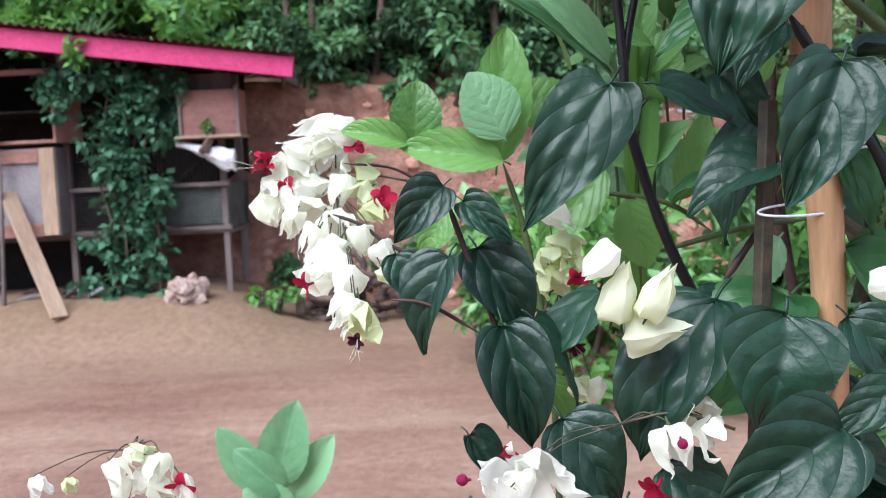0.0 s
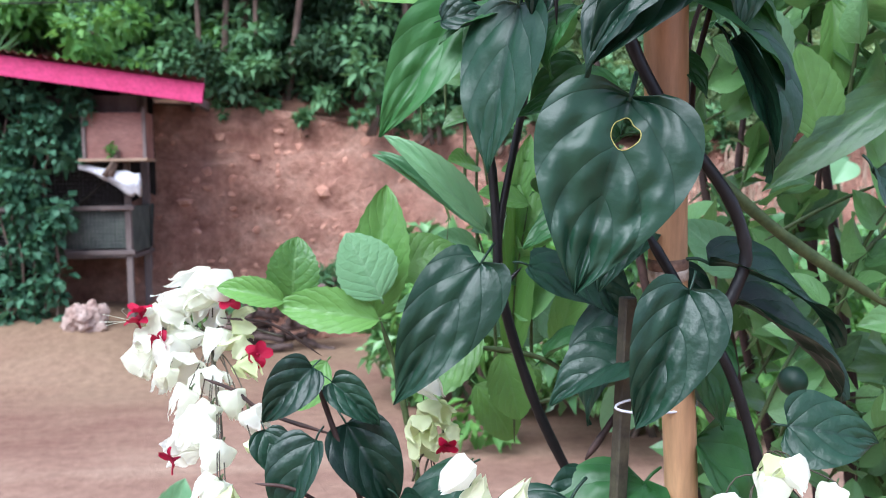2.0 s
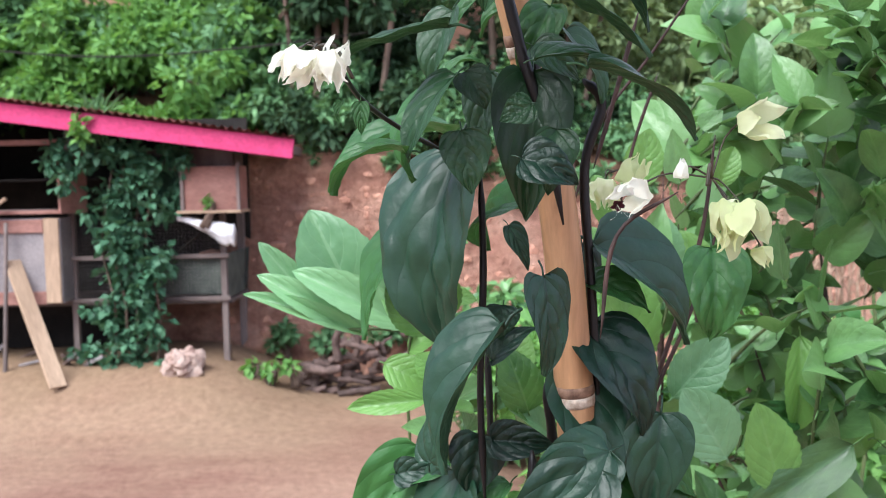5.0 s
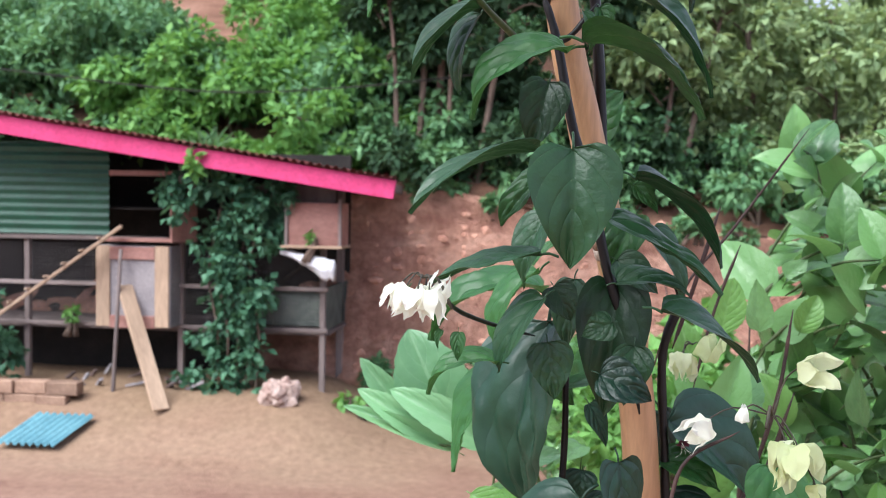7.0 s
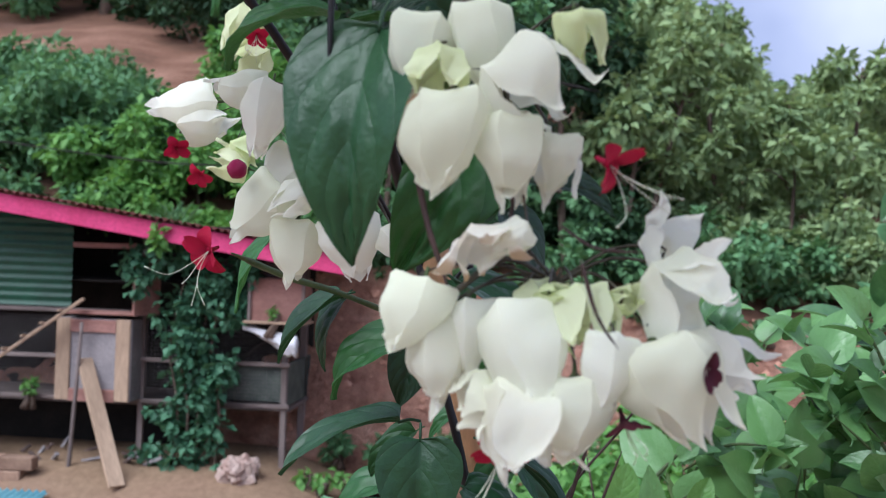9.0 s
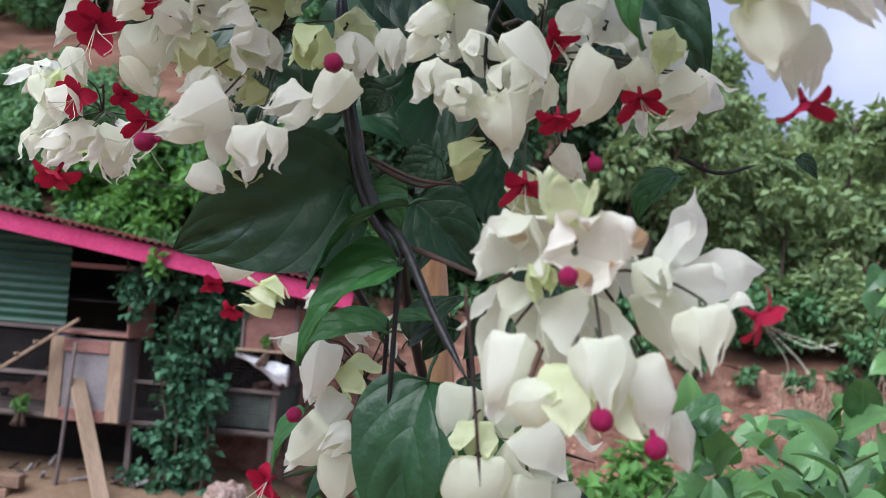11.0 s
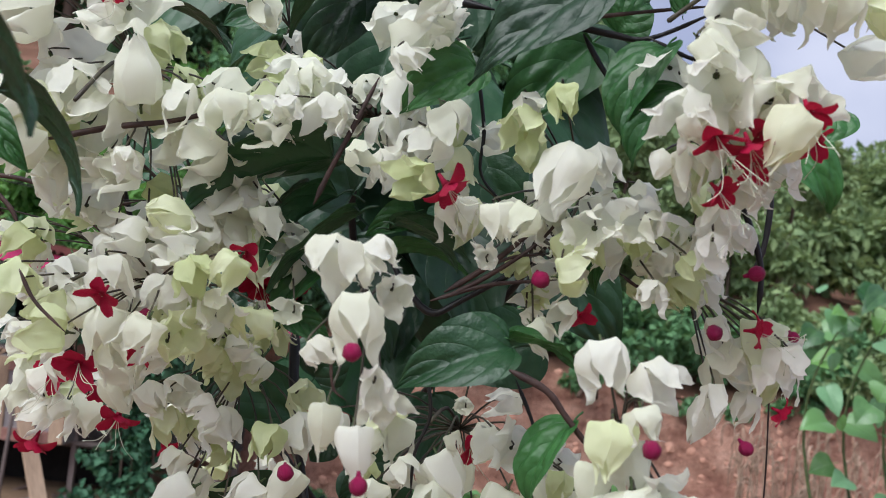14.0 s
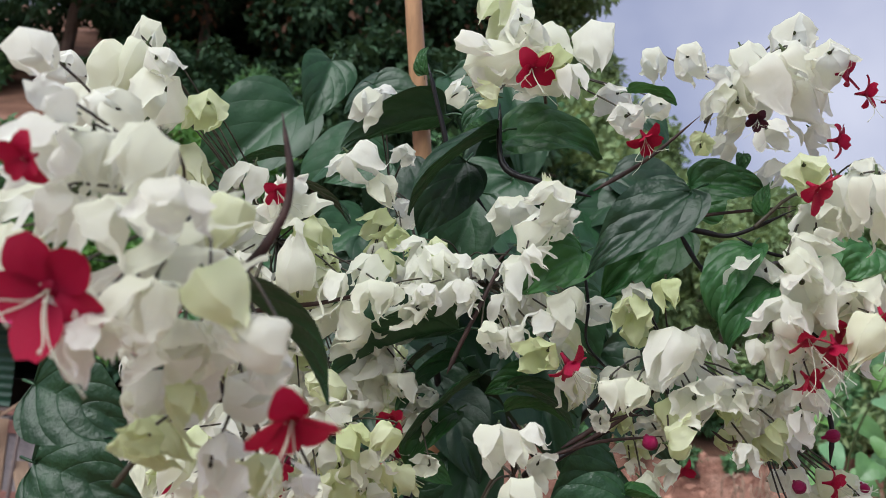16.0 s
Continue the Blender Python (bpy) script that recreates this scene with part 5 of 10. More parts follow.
# ---- leaves, stems and flowers, each where it grows ----
put_leaf(vine, "D", (0.201, 1.000, 1.096), (0.110, 1.000, 0.954), (0.022, -0.965, 0.436), 0.098)
put_leaf(vine, "D", (0.344, 0.790, 1.089), (0.299, 0.790, 0.979), (0.022, -0.965, 0.436), 0.083)
put_leaf(vine, "D", (0.033, 0.950, 1.005), (-0.015, 0.950, 0.953), (0.022, -0.965, 0.436), 0.053)
put_leaf(vine, "D", (0.051, 0.950, 0.990), (0.095, 0.950, 0.946), (0.022, -0.965, 0.436), 0.040)
put_leaf(vine, "D", (0.035, 0.930, 0.940), (0.009, 0.930, 0.849), (0.022, -0.965, 0.436), 0.053)
put_leaf(vine, "D", (0.063, 0.975, 0.943), (0.110, 0.975, 0.855), (0.022, -0.965, 0.436), 0.075)
put_leaf(vine, "D", (0.080, 0.880, 0.881), (0.102, 0.880, 0.771), (0.022, -0.965, 0.436), 0.073)
put_leaf(vine, "D", (0.181, 0.980, 0.892), (0.114, 0.980, 0.807), (0.022, -0.965, 0.436), 0.047)
put_leaf(vine, "D", (0.113, 0.950, 0.874), (0.152, 0.950, 0.786), (0.022, -0.965, 0.436), 0.032)
put_leaf(vine, "D", (0.259, 0.850, 0.901), (0.192, 0.850, 0.764), (0.022, -0.965, 0.436), 0.092)
put_leaf(vine, "D", (0.301, 0.800, 0.894), (0.279, 0.800, 0.801), (0.022, -0.965, 0.436), 0.106)
put_leaf(vine, "D", (0.325, 0.750, 0.813), (0.228, 0.750, 0.754), (0.022, -0.965, 0.436), 0.090)
put_leaf(vine, "D", (0.391, 0.800, 0.833), (0.329, 0.800, 0.790), (0.022, -0.965, 0.436), 0.045)
put_leaf(vine, "D", (0.126, 0.850, 0.804), (0.172, 0.850, 0.722), (0.022, -0.965, 0.436), 0.078)
put_leaf(vine, "D", (0.250, 1.000, 1.093), (0.342, 1.000, 1.036), (0.022, -0.965, 0.436), 0.061)
put_leaf(vine, "D", (0.046, 0.900, 0.779), (0.072, 0.900, 0.717), (0.022, -0.965, 0.436), 0.036)
put_leaf(vine, "D", (0.305, 0.950, 0.885), (0.250, 0.950, 0.838), (0.022, -0.965, 0.436), 0.065)
put_leaf(vine, "D", (0.371, 0.850, 0.881), (0.418, 0.850, 0.810), (0.022, -0.965, 0.436), 0.063)
put_leaf(vine, "D", (0.214, 0.850, 0.760), (0.266, 0.850, 0.688), (0.022, -0.965, 0.436), 0.073)
put_leaf(vine, "D", (0.052, 0.850, 0.728), (0.103, 0.850, 0.655), (0.022, -0.965, 0.436), 0.074)
put_leaf(vine, "D", (0.166, 0.800, 0.741), (0.121, 0.800, 0.657), (0.022, -0.965, 0.436), 0.074)
put_leaf(vine, "D", (0.271, 0.800, 0.727), (0.302, 0.800, 0.649), (0.022, -0.965, 0.436), 0.083)
put_leaf(vine, "D", (-0.016, 0.970, 0.941), (0.003, 0.970, 0.890), (0.022, -0.965, 0.436), 0.044)
put_leaf(lime_shrub, "L", (0.094, 1.130, 1.023), (0.111, 1.130, 1.175), (0.022, -0.965, 0.436), 0.069)
put_leaf(lime_shrub, "L", (0.114, 1.150, 1.077), (0.190, 1.150, 1.102), (0.022, -0.965, 0.436), 0.064)
put_leaf(lime_shrub, "P", (0.102, 1.100, 1.050), (0.065, 1.100, 1.123), (0.022, -0.965, 0.436), 0.071)
put_leaf(lime_shrub, "L", (0.003, 1.120, 1.045), (0.011, 1.120, 1.119), (0.022, -0.965, 0.436), 0.060)
put_leaf(lime_shrub, "L", (-0.004, 1.100, 1.049), (-0.076, 1.100, 1.066), (0.022, -0.965, 0.436), 0.034)
put_leaf(lime_shrub, "L", (0.099, 1.100, 1.026), (-0.013, 1.100, 1.045), (0.022, -0.965, 0.436), 0.053)
put_leaf(lime_shrub, "P", (0.234, 1.140, 1.112), (0.095, 1.140, 1.209), (0.022, -0.965, 0.436), 0.033)
put_leaf(lime_shrub, "L", (0.283, 1.200, 1.098), (0.321, 1.200, 1.144), (0.022, -0.965, 0.436), 0.042)
put_leaf(lime_shrub, "L", (0.263, 1.200, 1.129), (0.288, 1.200, 1.233), (0.022, -0.965, 0.436), 0.032)
put_leaf(lime_shrub, "P", (0.227, 1.250, 0.988), (0.295, 1.250, 1.048), (0.022, -0.965, 0.436), 0.078)
put_leaf(lime_shrub, "P", (0.271, 1.300, 0.963), (0.350, 1.300, 1.040), (0.022, -0.965, 0.436), 0.073)
put_leaf(lime_shrub, "L", (0.316, 1.200, 0.969), (0.349, 1.200, 1.073), (0.022, -0.965, 0.436), 0.044)
put_leaf(lime_shrub, "L", (0.214, 1.120, 1.011), (0.138, 1.120, 0.929), (0.022, -0.965, 0.436), 0.060)
put_leaf(lime_shrub, "L", (0.243, 1.150, 0.977), (0.263, 1.150, 0.895), (0.022, -0.965, 0.436), 0.062)
put_leaf(lime_shrub, "L", (0.041, 1.100, 0.982), (0.005, 1.100, 0.928), (0.022, -0.965, 0.436), 0.044)
put_leaf(lime_shrub, "M", (0.295, 1.150, 0.968), (0.386, 1.150, 0.983), (0.022, -0.965, 0.436), 0.032)
put_leaf(lime_shrub, "P", (0.372, 1.350, 0.964), (0.442, 1.350, 1.014), (0.022, -0.965, 0.436), 0.069)
put_leaf(lime_shrub, "L", (0.450, 1.300, 1.108), (0.415, 1.300, 1.174), (0.022, -0.965, 0.436), 0.065)
put_leaf(lime_shrub, "P", (0.468, 1.300, 0.910), (0.400, 1.300, 0.838), (0.022, -0.965, 0.436), 0.067)
put_leaf(lime_shrub, "L", (0.217, 1.200, 0.929), (0.262, 1.200, 0.858), (0.022, -0.965, 0.436), 0.055)
put_leaf(lime_shrub, "L", (0.129, 1.050, 0.800), (0.157, 1.050, 0.749), (0.022, -0.965, 0.436), 0.036)
put_leaf(lime_shrub, "L", (0.193, 1.000, 0.808), (0.210, 1.000, 0.819), (0.022, -0.965, 0.436), 0.023)
put_leaf(seedling, "P", (-0.438, 2.348, 0.247), (-0.547, 2.348, 0.414), (0.022, -0.965, 0.436), 0.095)
put_leaf(seedling, "P", (-0.410, 2.348, 0.260), (-0.349, 2.348, 0.473), (0.022, -0.965, 0.436), 0.130)
put_leaf(seedling, "P", (-0.371, 2.348, 0.230), (-0.264, 2.348, 0.382), (0.022, -0.965, 0.436), 0.095)
put_leaf(seedling, "P", (-0.371, 2.240, 0.282), (-0.484, 2.240, 0.388), (0.022, -0.965, 0.436), 0.091)
put_leaf(seedling, "P", (-0.356, 2.240, 0.214), (-0.468, 2.240, 0.293), (0.022, -0.965, 0.436), 0.106)
put_leaf(seedling, "P", (-0.384, 2.240, 0.188), (-0.301, 2.240, 0.238), (0.022, -0.965, 0.436), 0.093)
vine_stem(seedling, [(-0.397, 2.348, 0.260), (-0.403, 2.348, 0.117), (-0.421, 2.348, -0.230)], 0.0098, 0.0113, M_greenstem)
vine_stem(vine, [(0.219, 1.060, 1.221), (0.226, 1.060, 1.128), (0.230, 1.060, 1.058), (0.261, 1.060, 0.950), (0.298, 1.060, 0.866), (0.336, 1.060, 0.800)], 0.0052, 0.0063, M_stem)
vine_stem(vine, [(0.229, 1.060, 1.061), (0.253, 1.060, 1.086)], 0.0036, 0.0024, M_stem)
vine_stem(vine, [(0.227, 1.060, 1.059), (0.206, 1.060, 1.074)], 0.0036, 0.0024, M_stem)
vine_stem(vine, [(0.035, 0.960, 0.993), (0.054, 0.960, 0.933), (0.074, 0.960, 0.877), (0.083, 0.960, 0.833), (0.085, 0.960, 0.766)], 0.0027, 0.0032, M_brownstem)
vine_stem(vine, [(-0.076, 1.115, 1.031), (-0.019, 1.115, 1.022), (0.035, 1.115, 0.985)], 0.0014, 0.0020, M_brownstem)
vine_stem(vine, [(-0.021, 0.920, 0.904), (0.015, 0.920, 0.897), (0.061, 0.920, 0.868)], 0.0016, 0.0021, M_brownstem)
vine_stem(vine, [(-0.083, 1.038, 0.979), (-0.053, 1.038, 0.966), (-0.020, 1.038, 0.941), (0.055, 1.038, 0.913)], 0.0018, 0.0024, M_brownstem)
vine_stem(lime_shrub, [(0.211, 1.150, 0.985), (0.288, 1.150, 0.969), (0.339, 1.150, 0.934)], 0.0039, 0.0026, M_greenstem)
vine_stem(lime_shrub, [(0.267, 1.150, 0.911), (0.385, 1.150, 0.938), (0.450, 1.150, 0.942)], 0.0033, 0.0039, M_greenstem)
vine_stem(lime_shrub, [(0.300, 0.970, 0.899), (0.323, 0.970, 0.931), (0.337, 0.970, 0.952)], 0.0040, 0.0032, M_brownstem)
vine_stem(lime_shrub, [(0.101, 1.130, 1.023), (0.123, 1.130, 0.939), (0.148, 1.130, 0.755), (0.149, 1.130, 0.416)], 0.0032, 0.0047, M_greenstem)
spray = Cluster(vine, (-0.007, 1.109, 1.009))
spray.flower("o", -0.105, 1.119, 1.067, -0.79, -0.50, -0.35, 0.0448)
spray.flower("b", -0.080, 1.115, 1.066, -0.71, -0.68, 0.18, 0.0420)
spray.flower("b", -0.124, 1.131, 1.051, -0.82, -0.52, 0.25, 0.0401)
spray.flower("o", -0.097, 1.133, 1.032, -0.36, -0.63, -0.69, 0.0455)
spray.flower("o", -0.132, 1.132, 1.020, 0.43, -0.21, -0.88, 0.0402)
spray.flower("o", -0.154, 1.115, 1.000, 0.27, -0.77, -0.58, 0.0396)
spray.flower("b", -0.132, 1.109, 0.988, -0.07, -0.71, -0.70, 0.0421)
spray.flower("b", -0.161, 1.115, 0.980, 0.40, -0.63, -0.67, 0.0370)
spray.flower("b", -0.114, 1.134, 1.006, 0.96, -0.25, 0.13, 0.0430)
spray.flower("b", -0.082, 1.120, 0.998, -0.13, -0.35, -0.93, 0.0371)
spray.flower("c", -0.060, 1.114, 0.993, -0.69, -0.43, -0.58, 0.0327)
spray.flower("s", -0.115, 1.095, 0.972, 0.23, -0.71, -0.67, 0.0415)
spray.flower("o", -0.085, 1.081, 0.961, 0.43, -0.53, -0.73, 0.0359)
spray.flower("o", -0.112, 1.053, 0.949, -0.60, -0.17, -0.79, 0.0375)
spray.flower("b", -0.056, 1.043, 0.948, 0.10, -0.19, -0.98, 0.0323)
spray.flower("b", -0.092, 1.009, 0.930, -0.67, -0.52, -0.53, 0.0432)
spray.flower("o", -0.031, 1.031, 0.933, 0.43, -0.10, -0.90, 0.0303)
spray.flower("o", -0.098, 0.998, 0.919, -0.24, -0.94, 0.25, 0.0380)
spray.flower("b", -0.068, 0.979, 0.909, -0.43, -0.44, -0.79, 0.0372)
spray.flower("o", -0.069, 0.926, 0.892, -0.66, -0.36, -0.66, 0.0375)
spray.flower("c", -0.047, 0.915, 0.882, 0.12, -0.94, -0.33, 0.0348)
spray.flower("b", -0.084, 1.029, 0.939, -0.50, -0.13, -0.85, 0.0343)
spray.flower("c", -0.049, 1.127, 1.023, 1.00, -0.03, 0.07, 0.0293)
spray.flower("b", -0.061, 0.928, 0.891, -0.45, -0.18, -0.87, 0.0309)
spray.flower("s", -0.148, 1.132, 1.027, -0.19, -0.47, -0.86, 0.0322)
spray.flower("b", -0.104, 1.125, 1.051, -0.77, -0.38, -0.52, 0.0398)
spray.flower("o", -0.124, 1.131, 0.992, -0.05, -0.12, -0.99, 0.0376)
spray.flower("o", -0.132, 1.088, 0.966, -0.22, -0.24, -0.94, 0.0310)
spray.flower("c", -0.024, 0.989, 0.917, 0.67, -0.69, -0.28, 0.0235)
spray.flower("c", -0.045, 1.098, 0.974, 0.49, -0.41, -0.77, 0.0261)
spray.red("red", -0.161, 1.112, 1.040, -0.24, -0.10, 0.97, 0.0262)
spray.red("red", -0.139, 1.112, 1.006, -0.51, -0.83, -0.21, 0.0263)
spray.red("red", -0.065, 1.112, 1.050, 0.03, -0.74, 0.67, 0.0262)
spray.red("red", -0.103, 0.970, 0.915, -0.86, -0.45, -0.24, 0.0231)
spray.red("red", -0.035, 1.108, 0.990, 0.36, -0.89, 0.29, 0.0262)
spray.red("red", -0.164, 1.112, 1.029, -0.35, -0.21, 0.91, 0.0263)
spray.red("old", -0.049, 0.882, 0.875, -0.44, -0.73, -0.52, 0.0140)
spray.done()
spray = Cluster(vine, (0.130, 1.033, 0.864))
spray.flower("b", 0.147, 1.025, 0.966, 0.51, -0.31, -0.80, 0.0291)
spray.flower("c", 0.156, 1.040, 0.932, 0.36, -0.76, -0.55, 0.0322)
spray.flower("c", 0.146, 1.037, 0.897, 0.33, -0.41, -0.85, 0.0320)
spray.flower("c", 0.140, 1.029, 0.916, -0.03, -0.79, -0.61, 0.0293)
spray.flower("c", 0.167, 1.037, 0.914, -0.98, -0.13, 0.18, 0.0246)
spray.flower("c", 0.144, 1.045, 0.824, 0.20, -0.66, -0.72, 0.0276)
spray.flower("b", 0.180, 1.038, 0.776, -0.10, -0.90, -0.43, 0.0325)
spray.flower("b", 0.117, 1.025, 0.776, -0.70, -0.08, -0.71, 0.0197)
spray.flower("c", 0.167, 1.023, 0.786, 0.52, -0.78, -0.34, 0.0246)
spray.red("red", 0.166, 1.024, 0.904, 0.03, -0.81, -0.59, 0.0209)
spray.red("old", 0.161, 1.024, 0.832, 0.37, -0.74, -0.56, 0.0175)
spray.done()
spray = Cluster(vine, (0.187, 0.900, 0.835))
spray.flower("b", 0.151, 0.796, 0.941, -0.74, -0.41, -0.53, 0.0339)
spray.flower("g", 0.170, 0.806, 0.915, 0.25, -0.23, 0.94, 0.0407)
spray.flower("g", 0.200, 0.798, 0.915, 0.43, -0.21, 0.88, 0.0402)
spray.flower("g", 0.200, 0.810, 0.882, 0.92, -0.39, 0.09, 0.0459)
spray.done()
spray = Cluster(vine, (0.259, 0.800, 0.802))
spray.flower("o", 0.238, 0.807, 0.813, 0.12, -0.91, 0.39, 0.0347)
spray.flower("o", 0.212, 0.799, 0.786, 0.23, -0.36, -0.90, 0.0402)
spray.flower("o", 0.245, 0.801, 0.798, 0.57, -0.42, -0.71, 0.0230)
spray.flower("o", 0.068, 0.789, 0.774, -0.48, -0.55, 0.68, 0.0417)
spray.flower("o", 0.102, 0.789, 0.773, 0.20, -0.95, -0.24, 0.0398)
spray.red("red", 0.191, 0.782, 0.764, -0.60, -0.53, -0.60, 0.0268)
spray.red("bud", 0.212, 0.782, 0.798, 0.08, -0.80, -0.59, 0.0098)
spray.red("bud", 0.038, 0.792, 0.773, -0.96, -0.29, 0.07, 0.0109)
spray.red("red", 0.076, 0.792, 0.795, -0.04, -0.81, -0.59, 0.0135)
spray.done()
spray = Cluster(vine, (-0.249, 0.950, 0.671))
spray.flower("o", -0.279, 0.959, 0.752, 0.15, -0.12, -0.98, 0.0255)
spray.flower("o", -0.291, 0.940, 0.743, 0.51, -0.28, -0.81, 0.0295)
spray.flower("o", -0.251, 0.940, 0.747, 0.14, -0.49, -0.86, 0.0282)
spray.flower("b", -0.276, 0.961, 0.728, -0.24, -0.90, -0.36, 0.0302)
spray.flower("b", -0.224, 0.940, 0.723, 0.60, -0.44, -0.66, 0.0273)
spray.flower("b", -0.295, 0.959, 0.721, 0.36, -0.52, -0.77, 0.0279)
spray.flower("b", -0.252, 0.953, 0.721, 0.80, -0.43, -0.42, 0.0277)
spray.flower("o", -0.368, 0.942, 0.733, 0.46, -0.53, -0.71, 0.0228)
spray.flower("c", -0.339, 0.944, 0.734, 0.55, -0.50, -0.67, 0.0137)
spray.flower("c", -0.272, 0.938, 0.766, -0.91, -0.25, 0.34, 0.0154)
spray.flower("c", -0.265, 0.957, 0.757, 0.85, -0.27, 0.44, 0.0157)
spray.red("red", -0.228, 0.937, 0.732, -0.30, -0.78, -0.55, 0.0259)
spray.done()
spray = Cluster(vine, (0.421, 0.740, 0.891))
spray.flower("b", 0.393, 0.738, 0.936, -0.26, -0.69, -0.68, 0.0338)
spray.flower("b", 0.409, 0.734, 0.950, 0.14, -0.59, -0.79, 0.0283)
spray.flower("b", 0.359, 0.737, 0.925, 0.09, -0.97, 0.21, 0.0301)
spray.flower("b", 0.362, 0.729, 0.913, -0.91, -0.36, 0.19, 0.0281)
spray.flower("o", 0.406, 0.721, 0.915, -0.59, -0.45, -0.67, 0.0314)
spray.flower("b", 0.434, 0.733, 0.927, -0.46, -0.23, -0.86, 0.0320)
spray.flower("c", 0.382, 0.734, 0.895, 0.50, -0.39, -0.77, 0.0284)
spray.flower("c", 0.394, 0.740, 0.953, -0.60, -0.30, -0.74, 0.0214)
holed = put_leaf(vine, "H", (0.304, 0.822, 1.246), (0.257, 0.822, 1.085), (-0.060, -0.968, 0.427), 0.137)
attach("withered_rim", mesh_from("withered_rim", *tube_data(hole_rim, 0.003, 5), M_rim), holed, holed_pose(holed), "yellowed rim of the eaten hole")
put_leaf(vine, "D", (0.360, 0.800, 1.353), (0.262, 0.800, 1.260), (-0.060, -0.968, 0.427), 0.072)
put_leaf(vine, "D", (0.402, 0.860, 1.298), (0.436, 0.860, 1.180), (-0.060, -0.968, 0.427), 0.068)
put_leaf(vine, "D", (0.393, 0.880, 1.103), (0.516, 0.880, 1.022), (-0.060, -0.968, 0.427), 0.060)
put_leaf(vine, "D", (0.435, 0.920, 1.061), (0.544, 0.920, 0.962), (-0.060, -0.968, 0.427), 0.061)
put_leaf(vine, "D", (0.229, 0.920, 1.338), (0.199, 0.920, 1.186), (-0.060, -0.968, 0.427), 0.082)
put_leaf(vine, "D", (0.293, 0.950, 1.099), (0.338, 0.950, 1.041), (-0.060, -0.968, 0.427), 0.056)
put_leaf(vine, "D", (0.584, 0.950, 1.183), (0.604, 0.950, 1.063), (-0.060, -0.968, 0.427), 0.063)
put_leaf(vine, "D", (0.454, 0.850, 0.959), (0.539, 0.850, 0.940), (-0.060, -0.968, 0.427), 0.077)
put_leaf(vine, "D", (0.337, 0.970, 1.060), (0.302, 0.970, 0.933), (-0.060, -0.968, 0.427), 0.052)
put_leaf(vine, "M", (0.187, 0.980, 1.348), (0.101, 0.980, 1.222), (-0.060, -0.968, 0.427), 0.084)
put_leaf(vine, "M", (0.178, 1.000, 1.308), (0.146, 1.000, 1.247), (-0.060, -0.968, 0.427), 0.036)
put_leaf(vine, "M", (0.218, 0.950, 1.341), (0.157, 0.950, 1.307), (-0.060, -0.968, 0.427), 0.033)
put_leaf(vine, "M", (0.281, 0.900, 1.333), (0.255, 0.900, 1.269), (-0.060, -0.968, 0.427), 0.031)
put_leaf(vine, "M", (0.294, 0.950, 1.287), (0.242, 0.950, 1.246), (-0.060, -0.968, 0.427), 0.044)
put_leaf(lime_shrub, "L", (0.261, 1.200, 0.959), (0.270, 1.200, 1.178), (-0.060, -0.968, 0.427), 0.042)
put_leaf(lime_shrub, "L", (0.275, 1.200, 0.966), (0.267, 1.200, 0.901), (-0.060, -0.968, 0.427), 0.057)
put_leaf(lime_shrub, "P", (0.228, 1.140, 1.115), (0.102, 1.140, 1.213), (-0.060, -0.968, 0.427), 0.026)
put_leaf(lime_shrub, "P", (0.304, 1.250, 1.014), (0.345, 1.250, 0.983), (-0.060, -0.968, 0.427), 0.074)
put_leaf(lime_shrub, "L", (0.714, 1.300, 1.411), (0.708, 1.300, 1.274), (-0.060, -0.968, 0.427), 0.054)
put_leaf(lime_shrub, "M", (0.708, 1.300, 1.290), (0.629, 1.300, 1.306), (-0.060, -0.968, 0.427), 0.046)
put_leaf(lime_shrub, "C", (0.750, 1.200, 1.281), (0.577, 1.200, 1.159), (-0.060, -0.968, 0.427), 0.064)
put_leaf(lime_shrub, "M", (0.560, 1.200, 1.349), (0.496, 1.200, 1.356), (-0.060, -0.968, 0.427), 0.035)
put_leaf(lime_shrub, "P", (0.567, 1.250, 1.052), (0.491, 1.250, 1.121), (-0.060, -0.968, 0.427), 0.067)
put_leaf(lime_shrub, "L", (0.850, 1.400, 1.211), (0.797, 1.400, 1.286), (-0.060, -0.968, 0.427), 0.075)
vine_stem(vine, [(0.300, 0.846, 1.383), (0.305, 0.846, 1.313), (0.339, 0.846, 1.241), (0.394, 0.846, 1.167), (0.413, 0.846, 1.116), (0.404, 0.847, 1.082), (0.391, 0.848, 1.060), (0.383, 0.850, 1.040)], 0.0060, 0.0055, M_stem)
vine_stem(vine, [(0.324, 0.850, 1.137), (0.355, 0.850, 1.085), (0.397, 0.850, 1.018), (0.423, 0.850, 0.944), (0.434, 0.850, 0.891)], 0.0044, 0.0053, M_stem)
vine_stem(vine, [(0.413, 0.900, 1.376), (0.398, 0.900, 1.324), (0.385, 0.900, 1.267), (0.380, 0.900, 1.167)], 0.0022, 0.0030, M_brownstem)
vine_stem(vine, [(0.263, 1.060, 1.450), (0.266, 1.060, 1.366), (0.262, 1.060, 1.294), (0.233, 1.060, 1.154), (0.225, 1.060, 1.098)], 0.0040, 0.0046, M_stem)
vine_stem(lime_shrub, [(0.452, 1.100, 1.205), (0.559, 1.100, 1.112), (0.703, 1.100, 1.016)], 0.0071, 0.0080, M_greenstem)
vine_stem(lime_shrub, [(0.624, 1.300, 1.091), (0.711, 1.300, 1.136), (0.806, 1.300, 1.173)], 0.0031, 0.0023, M_greenstem)
